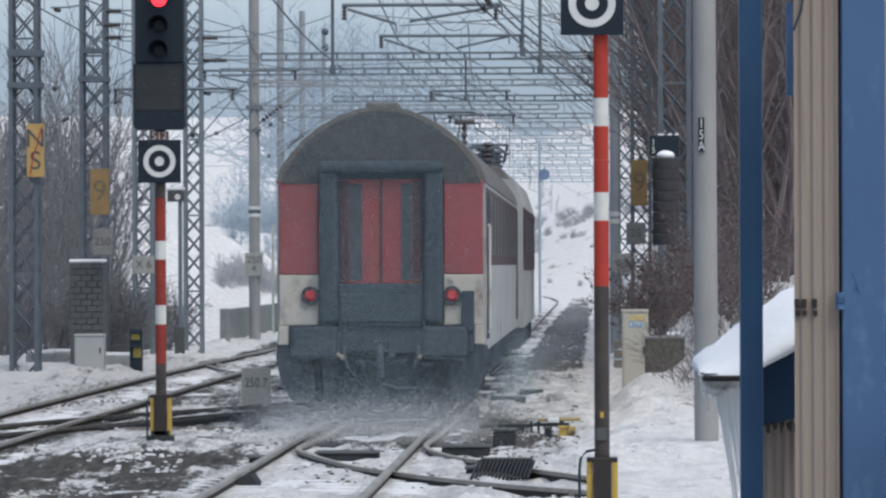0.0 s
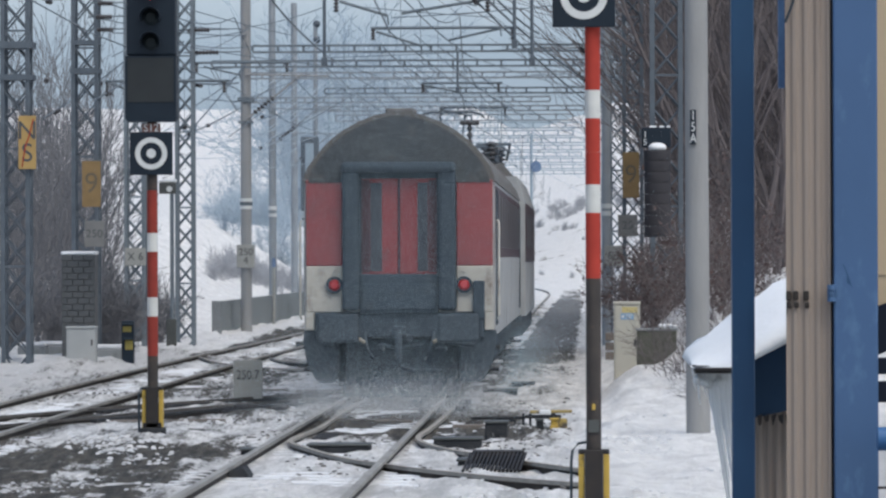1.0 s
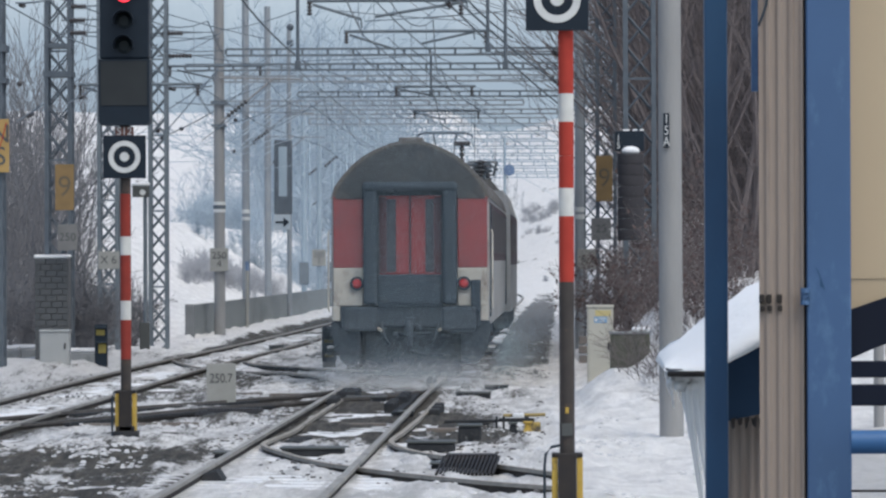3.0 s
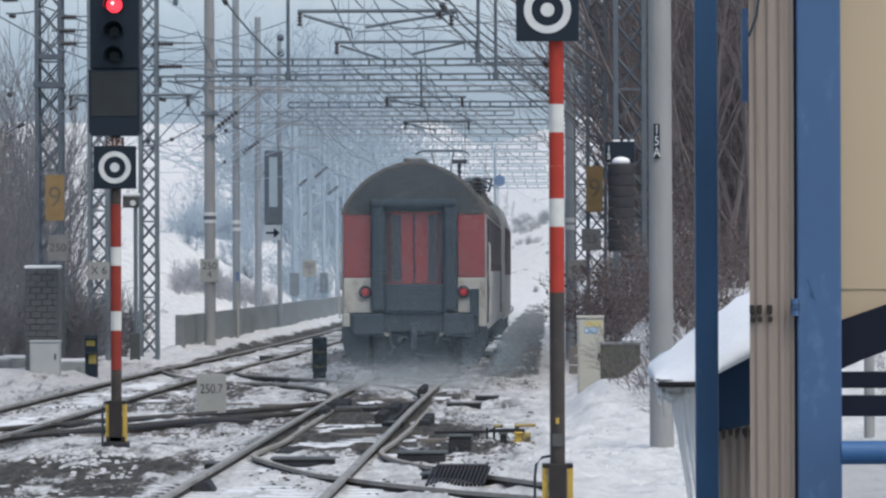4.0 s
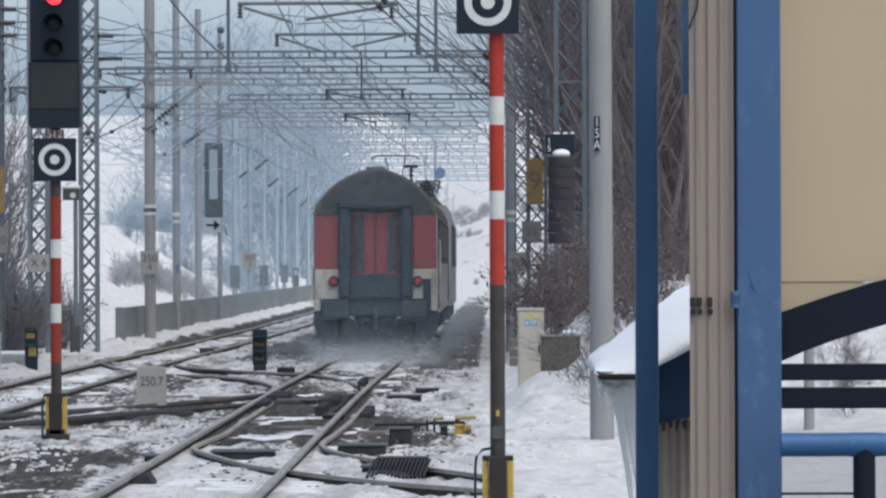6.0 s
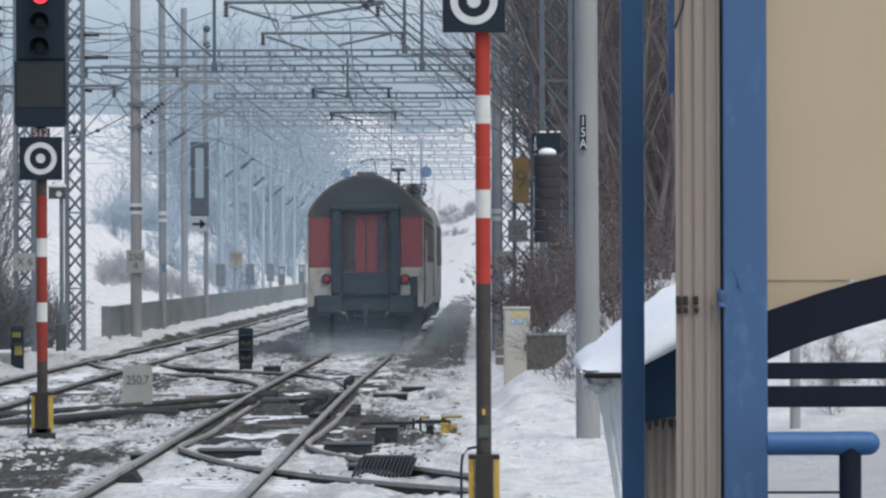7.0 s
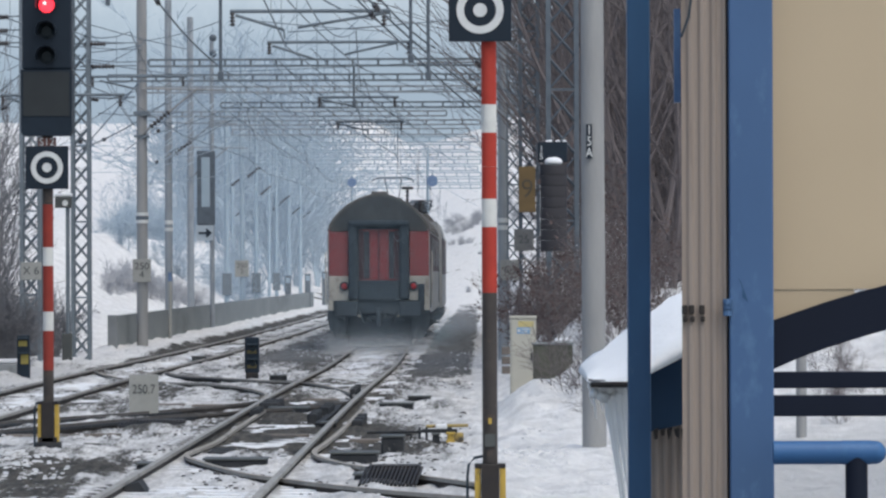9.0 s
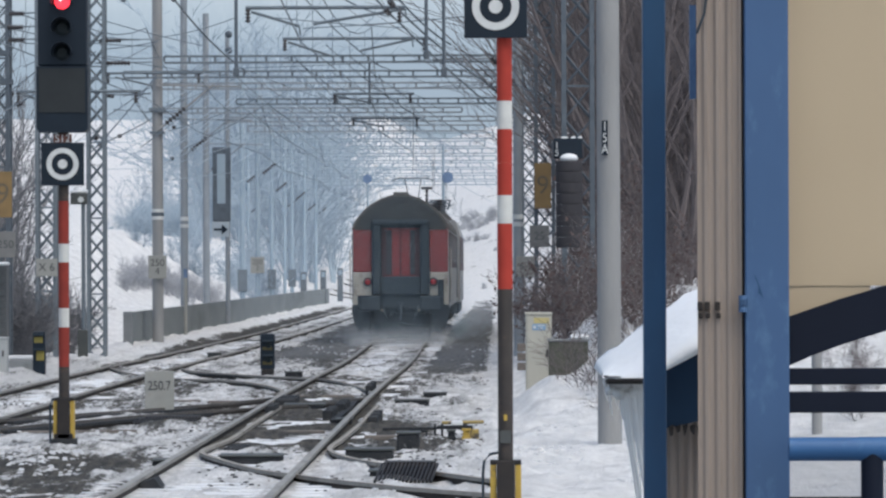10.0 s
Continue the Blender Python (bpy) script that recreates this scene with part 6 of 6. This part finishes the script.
plant([bare_tree("bare_bush", 58, 2.4, 0.7, 3, 2, 0.02, BARK, "low bare bush behind the shelter fence", "bush", 0.004, None, 3)], sector(random.Random(8), 9, 0.074, 0.1, 61.5, 67, 0.22, 0.36, -0.05), random.Random(9))
plant([bare_tree("bare_bush", 60, 2.2, 0.8, 3, 2, 0.025, BARK, "bush with withered brown leaves on the bank", "bush", 0.006, LEAF_BROWN, 3)], [(1.05, 88, 0.9, 0.62), (1.5, 90, 1.0, 0.6), (1.2, 81, 0.75, 0.55), (1.65, 82.5, 0.9, 0.6), (1.3, 84, 0.9, 0.6)], rnd)
plant([bare_tree("bare_bush", 131, 1.25, 0.7, 2, 2, 0.012, BARK, "thin bare twigs poking out of the snow bank", "bush", 0.0042, None, 3)], [(x, y, ground_height(x, y) + ground_relief(x, y) - 0.12, s) for x, y, s in ((1.5, 67, 0.6), (1.65, 68.2, 0.75), (1.85, 68.5, 0.8), (2.15, 69, 0.85), (1.75, 65.2, 0.6), (1.95, 66.3, 0.7), (2.25, 65.6, 0.65), (2.45, 67.5, 0.8), (2.0, 63.4, 0.5))], rnd)
left_trees = [bare_tree("bare_tree", 70 + k, 8.0, 0.34, 4, 1, 0.08, BARK_GREY, "grey bare winter tree behind the masts", "tree", 0.013, None, 2) for k in range(3)]
plant(left_trees, sector(rnd, 80, -0.15, -0.109, 130, 200, 0.45, 0.88), rnd)
# far trees: the haze sits in their bark colour
far_trees = [bare_tree("frosted_tree", 90 + k, 11.0, 0.45, 4, 1, 0.12, BARK_FAR, "far bare tree with winter haze painted into its pale bark", "tree", 0.03, None, 2) for k in range(3)]
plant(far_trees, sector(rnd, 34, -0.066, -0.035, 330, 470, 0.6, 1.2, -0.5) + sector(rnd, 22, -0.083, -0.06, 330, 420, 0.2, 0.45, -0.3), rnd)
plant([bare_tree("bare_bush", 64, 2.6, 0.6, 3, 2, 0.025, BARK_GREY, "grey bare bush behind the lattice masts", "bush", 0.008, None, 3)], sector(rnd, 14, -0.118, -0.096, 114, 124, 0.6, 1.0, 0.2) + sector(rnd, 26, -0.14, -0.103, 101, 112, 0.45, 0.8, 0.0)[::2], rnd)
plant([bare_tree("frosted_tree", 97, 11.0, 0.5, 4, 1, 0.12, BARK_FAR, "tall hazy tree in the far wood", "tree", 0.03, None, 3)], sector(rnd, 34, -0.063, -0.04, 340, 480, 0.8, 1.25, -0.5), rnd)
# slope scrub and hedge, bark paled in place of haze
scrub = [bare_tree("frosted_bush", 110 + k, 2.4, 0.8, 2, 4, 0.03, BARK_FAR, "low scrub in haze-paled colour on the snowy slope", "bush", 0.012, None, 3) for k in range(2)]
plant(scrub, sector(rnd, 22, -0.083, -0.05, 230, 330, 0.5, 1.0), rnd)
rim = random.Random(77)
plant([bare_tree("frosted_bush", 120 + k, 2.2, 0.9, 2, 4, 0.03, BARK_MIST, "grey scrub in haze-paled colour on the far white slope", "bush", 0.013, None, 3) for k in range(2)], sector(rim, 46, -0.016, 0.012, 425, 500, 0.28, 0.62, -0.2) + sector(rim, 16, -0.012, 0.012, 320, 400, 0.12, 0.25, -0.1), rim)
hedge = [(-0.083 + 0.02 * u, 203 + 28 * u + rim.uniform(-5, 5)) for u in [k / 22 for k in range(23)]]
plant([bare_tree("frosted_bush", 125, 2.2, 0.8, 2, 4, 0.03, BARK_MIST, "brownish hedge in haze-paled colour along the snowy slope", "bush", 0.01, None, 3)], [(a * y, y, ground_height(a * y, y) - 0.1, rim.uniform(0.35, 0.62)) for a, y in hedge], rim)

# wooded ridge far behind everything; haze and sky brightness painted as glowing colour
def backdrop_material():
    m = bpy.data.materials.new("painted_haze_ridge")
    m.use_nodes = True
    nodes, links = m.node_tree.nodes, m.node_tree.links
    nodes.remove(nodes["Principled BSDF"])
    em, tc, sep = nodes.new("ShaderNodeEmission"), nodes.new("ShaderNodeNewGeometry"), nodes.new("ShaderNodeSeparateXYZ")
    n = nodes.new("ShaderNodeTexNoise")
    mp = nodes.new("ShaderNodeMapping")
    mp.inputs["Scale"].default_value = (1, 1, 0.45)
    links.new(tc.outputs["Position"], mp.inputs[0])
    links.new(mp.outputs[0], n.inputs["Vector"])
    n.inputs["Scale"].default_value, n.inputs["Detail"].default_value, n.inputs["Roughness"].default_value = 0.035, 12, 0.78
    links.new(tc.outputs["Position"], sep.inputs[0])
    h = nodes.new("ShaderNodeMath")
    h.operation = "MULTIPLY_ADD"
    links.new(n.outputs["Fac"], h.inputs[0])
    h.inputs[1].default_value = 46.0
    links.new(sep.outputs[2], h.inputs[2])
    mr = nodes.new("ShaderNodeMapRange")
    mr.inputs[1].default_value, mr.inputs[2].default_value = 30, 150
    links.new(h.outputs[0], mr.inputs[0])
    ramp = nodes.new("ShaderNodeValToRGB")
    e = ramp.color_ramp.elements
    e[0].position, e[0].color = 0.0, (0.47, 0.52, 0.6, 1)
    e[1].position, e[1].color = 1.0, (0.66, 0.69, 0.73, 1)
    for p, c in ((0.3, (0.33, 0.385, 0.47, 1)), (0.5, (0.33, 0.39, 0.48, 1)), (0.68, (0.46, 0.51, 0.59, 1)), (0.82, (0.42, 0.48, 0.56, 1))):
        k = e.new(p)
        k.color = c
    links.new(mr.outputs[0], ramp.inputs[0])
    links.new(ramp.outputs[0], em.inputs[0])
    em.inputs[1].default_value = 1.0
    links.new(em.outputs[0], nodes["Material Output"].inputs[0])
    return m


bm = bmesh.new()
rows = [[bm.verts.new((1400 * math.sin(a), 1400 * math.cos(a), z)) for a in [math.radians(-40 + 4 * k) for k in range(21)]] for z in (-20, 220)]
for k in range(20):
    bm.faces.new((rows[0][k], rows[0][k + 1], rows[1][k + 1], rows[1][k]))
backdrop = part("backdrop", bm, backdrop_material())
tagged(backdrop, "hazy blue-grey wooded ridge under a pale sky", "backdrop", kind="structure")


# ---- blue shelter on the platform ----
def corrugated(bm, x0, x1, y, z0, z1, pitch, deep):
    n = max(8, int((x1 - x0) / pitch * 8))
    front = []
    for k in range(n + 1):
        x = x0 + (x1 - x0) * k / n
        w = math.sin((x - x0) / pitch * math.tau)
        off = deep * max(-0.6, min(0.6, w)) / 0.6
        front.append((x, y + off))
    a = [bm.verts.new((x, yy, z0)) for x, yy in front]
    b = [bm.verts.new((x, yy, z1)) for x, yy in front]
    c = [bm.verts.new((x, yy + 0.012, z0)) for x, yy in front]
    d = [bm.verts.new((x, yy + 0.012, z1)) for x, yy in front]
    for k in range(n):
        for q in ((a[k], a[k + 1], b[k + 1], b[k]), (c[k + 1], c[k], d[k], d[k + 1]), (b[k], b[k + 1], d[k + 1], d[k]), (a[k + 1], a[k], c[k], c[k + 1])):
            bm.faces.new(q)
    bm.faces.new((a[0], b[0], d[0], c[0]))
    bm.faces.new((a[-1], c[-1], d[-1], b[-1]))


shelter = thing("platform_shelter", 0.823, 14, 0.55, "blue steel shelter with taupe corrugated sheet and beige panels", "shelter")
O = shelter.location
def rel(x0, x1, y0, y1, z0, z1):
    return (x0 - O.x, x1 - O.x, y0 - O.y, y1 - O.y, z0 - O.z, z1 - O.z)


TOP = 3.4
boxes("post", BLUE, shelter, rel(0.758, 0.894, 13.95, 14.09, 0.55, TOP), bevel=0.006, label="broad blue steel post with chipped paint")
boxes("slim_post", BLUE_DARK, shelter, rel(0.464, 0.537, 14.56, 14.64, 0.55, TOP), bevel=0.006, label="slim dark blue steel post")
bm = bmesh.new()
corrugated(bm, 0.613 - O.x, 0.75 - O.x, -0.02, 0, TOP - 0.55, 0.036, 0.004)
sheet = part("corrugated_panel", bm, CORRUGATED, shelter, "taupe corrugated steel sheet")
# black strip drawn as the shade in the gap beside the post
boxes("edge_angle", IRON, shelter, rel(0.75, 0.756, 13.985, 14.05, 0.55, TOP))
for u in (0.62, 0.642, 0.674):
    boxes("bolt", IRON, shelter, rel(u - 0.008, u + 0.008, 13.965, 13.99, 1.965, 1.993), rel(u - 0.005, u + 0.009, 13.965, 13.99, 1.941, 1.958), bevel=0.003)
bm = bmesh.new()
for z in (2.0, 1.986, 1.972):
    tube(bm, [(0.751 - O.x, -0.06, z - 0.55 - 0.012), (0.751 - O.x, -0.06, z - 0.55 + 0.012)], 0.014, 14)
part("hinge", bm, BLUE, shelter, "blue hinge barrel")
boxes("beige_panel", BEIGE, shelter, rel(0.897, 1.648, 14.08, 14.12, 2.04, TOP), label="plain beige wall panel")
bm = bmesh.new()
extrude(bm, [(0.897 - O.x, 2.056 - 0.55), (0.897 - O.x, 1.929 - 0.55), (1.154 - O.x, 2.01 - 0.55), (1.154 - O.x, 2.056 - 0.55)], 0.0835, 0.11)
part("lower_beige_panel", bm, BEIGE, shelter, "beige panel strip with a slanted foot")
# bowed navy beam under the beige panels
bm = bmesh.new()
BOW_TOP = [(0.884, 1.939), (0.971, 1.969), (1.059, 1.999), (1.181, 2.035), (1.321, 2.07), (1.461, 2.095)]
BOW_LOW = [(0.884, 1.787), (0.971, 1.825), (1.059, 1.857), (1.181, 1.895), (1.321, 1.934), (1.461, 1.96)]
extrude(bm, [(x - O.x, z - O.z) for x, z in BOW_TOP] + [(x - O.x, z - O.z) for x, z in reversed(BOW_LOW)], 0.02, 0.1)
part("bowed_beam", bm, BLUE_BEAM, shelter, "dark navy bowed beam")
for z0, z1 in ((1.734, 1.785), (1.647, 1.712)):
    boxes("cross_rail", BLUE_BEAM, shelter, rel(0.891, 1.636, 14.0, 14.06, z0, z1), bevel=0.004, label="navy steel cross rail")
bars("loose_cable", RUBBER, shelter, ([(0.64 - O.x, -0.04, 3.025 - O.z), (0.643 - O.x, -0.04, 2.941 - O.z), (0.636 - O.x, -0.04, 2.884 - O.z), (0.612 - O.x, -0.04, 2.821 - O.z)], 0.004), label="loose black cable")
boxes("edge_strip", BLUE, shelter, rel(0.608, 0.628, 14.38, 14.42, 2.635, 2.933), label="blue steel strip")
bm = bmesh.new()
extrude(bm, [(0.784 - O.x, 2.077 - O.z), (0.792 - O.x, 2.067 - O.z), (0.803 - O.x, 2.039 - O.z), (0.815 - O.x, 2.001 - O.z), (0.808 - O.x, 2.011 - O.z), (0.798 - O.x, 2.018 - O.z), (0.799 - O.x, 2.043 - O.z)], -0.0515, -0.049)
part("paint_chip", bm, BLUE_DARK, shelter, "dark chipped scratch in the paint")
# lower canopy with snow
bm = bmesh.new()
extrude(bm, [(0.5 - O.x, 1.725 - 0.55), (0.837 - O.x, 1.898 - 0.55), (0.837 - O.x, 1.648 - 0.55), (0.68 - O.x, 1.58 - 0.55), (0.549 - O.x, 1.551 - 0.55), (0.549 - O.x, 1.682 - 0.55), (0.462 - O.x, 1.682 - 0.55)], 1.3, 1.38)
part("fascia", bm, FASCIA, shelter, "dark blue sloping fascia of the lower roof")
bm = bmesh.new()
for k in range(5):
    x = 0.572 - O.x + 0.024 * k
    extrude(bm, [(x, 1.561 - 0.55), (x + 0.016, 1.567 - 0.55), (x + 0.013, 1.532 - 0.55 + 0.012 * (k % 3)), (x + 0.004, 1.528 - 0.55 + 0.012 * (k % 2))], 1.28, 1.36)
part("profile_filler", bm, IRON, shelter, "dark ragged edge of the roof profile")
bm = bmesh.new()
corrugated(bm, 0.533 - O.x, 0.843 - O.x, 1.46, 0, 1.606 - 0.55, 0.03, 0.0025)
part("lower_corrugated_panel", bm, CORRUGATED, shelter, "taupe corrugated sheet of the lower wall")
boxes("gutter", IRON, shelter, rel(0.356, 0.495, 15.12, 16.2, 1.709, 1.728), bevel=0.006, label="dark eaves board")

snow_roof = thing("roof_snow", 0.51, 15.4, 2.0, "thick smooth snow lying on the low sloping roof", "snow")
SR = snow_roof.location
bm = bmesh.new()
TOP_LINE = [(0.348, 1.728), (0.36, 1.752), (0.404, 1.786), (0.462, 1.831), (0.52, 1.879), (0.572, 1.921), (0.626, 1.956), (0.68, 1.99), (0.76, 2.033), (0.857, 2.081)]
LOW_LINE = [(0.352, 1.725), (0.375, 1.721), (0.423, 1.719), (0.472, 1.721), (0.506, 1.725), (0.572, 1.761), (0.626, 1.788), (0.68, 1.817), (0.76, 1.859), (0.857, 1.908)]
rows = []
for k in range(13):
    y = -0.25 + 1.6 * k / 12
    inset = 0.13 * (1 - math.sin(min(1, k / 6) * math.pi / 2))
    sheet = []
    for (x, top), (u, low) in zip(TOP_LINE, LOW_LINE):
        z = top - min(inset, 0.9 * (top - low)) + (0.02 * noise.noise((x * 14, k * 0.9, 2)) + 0.008 * noise.noise((x * 40, k * 1.7, 4))) * smooth(0, 0.05, top - low)
        wave = 0.02 * noise.noise((x * 9, k * 0.5, 0))
        sheet.append((bm.verts.new((x - SR.x, y + wave, z - SR.z)), bm.verts.new((u - SR.x, y + wave, low - SR.z))))
    rows.append(list(zip(*sheet)))
for a, b in zip(rows, rows[1:]):
    for s in (0, 1):
        for k in range(len(TOP_LINE) - 1):
            bm.faces.new((a[s][k], a[s][k + 1], b[s][k + 1], b[s][k])).smooth = True
    for k in (0, -1):
        bm.faces.new((a[0][k], a[1][k], b[1][k], b[0][k])).smooth = True
for r in (rows[0], rows[-1]):
    for k in range(len(TOP_LINE) - 1):
        bm.faces.new((r[0][k], r[0][k + 1], r[1][k + 1], r[1][k])).smooth = True
part("snow", bm, CLEAN_SNOW, snow_roof)

rnd = random.Random(4)
for x, y, z, length, r in [(0.356, 15.3, 1.721, 0.076, 0.004), (0.367, 15.3, 1.719, 0.119, 0.005), (0.379, 15.3, 1.719, 0.065, 0.004), (0.39, 15.3, 1.719, 0.099, 0.005), (0.404, 15.3, 1.723, 0.23, 0.006), (0.415, 15.3, 1.723, 0.459, 0.008), (0.428, 15.3, 1.723, 0.516, 0.009), (0.44, 15.3, 1.723, 0.306, 0.007), (0.449, 15.3, 1.723, 0.535, 0.009), (0.461, 15.3, 1.723, 0.478, 0.008), (0.472, 15.3, 1.727, 0.363, 0.007)]:
    t = thing("icicle", x, y, z, "clear icicle hanging from the snowy eaves", "icicle", "icicles")
    pts = [(0.05 * (k / 6) ** 1.3 * (length / 0.4) + rnd.uniform(-0.003, 0.003), 0, -length * k / 6) for k in range(7)]
    bm = bmesh.new()
    tube(bm, pts, r * (1.7 if length > 0.3 else 1.2), 10, r * 0.3)
    part("ice", bm, ICE, t)

crust = thing("ice_crust", 0.42, 15.3, 1.70, "lumpy frozen crust of ice under the snowy eaves", "ice")
bm = bmesh.new()
lumps = [(-0.058 + 0.0058 * k, rnd.uniform(-0.01, 0.01), -0.008 - 0.018 * math.sin(k / 20 * math.pi) + rnd.uniform(-0.006, 0.004)) for k in range(21)]
tube(bm, lumps, [0.006] + [rnd.uniform(0.011, 0.022) for k in range(19)] + [0.006], 12)
part("ice", bm, ICE, crust)

handrail = thing("handrail", 0.881, 13.8, 0.55, "bright blue tubular handrail with a rounded end", "handrail")
hx0, hx1, hz, hr = 0.0, 0.309, 0.993, 0.036
bm = bmesh.new()
tube(bm, [(hx0, 0, hz), (hx1, 0, hz)], hr, 20)
bmesh.ops.create_uvsphere(bm, u_segments=20, v_segments=12, radius=hr, matrix=Matrix.Translation((hx1, 0, hz)))
for f in bm.faces:
    f.smooth = True
part("rail", bm, BLUE_PIPE, handrail)
bars("collar", BLUE_PIPE, handrail, ([(0.211, 0, hz), (0.297, 0, hz)], hr * 1.03), seg=20)
bars("upright", BLUE_BEAM, handrail, ([(0.254, 0, 0), (0.254, 0, hz)], hr * 0.95), seg=16)
bars("wire_rail", IRON, handrail, ([(0, 0, 0.844), (0.254, 0, 0.844)], 0.004))

lamp = thing("far_post", 4.207, 60, 0, "thin pale concrete post standing in the snow", "post")
bars("shaft", CONCRETE_POLE, lamp, ([(0, 0, -0.5), (0, 0, 1.9)], 0.07))

motions()
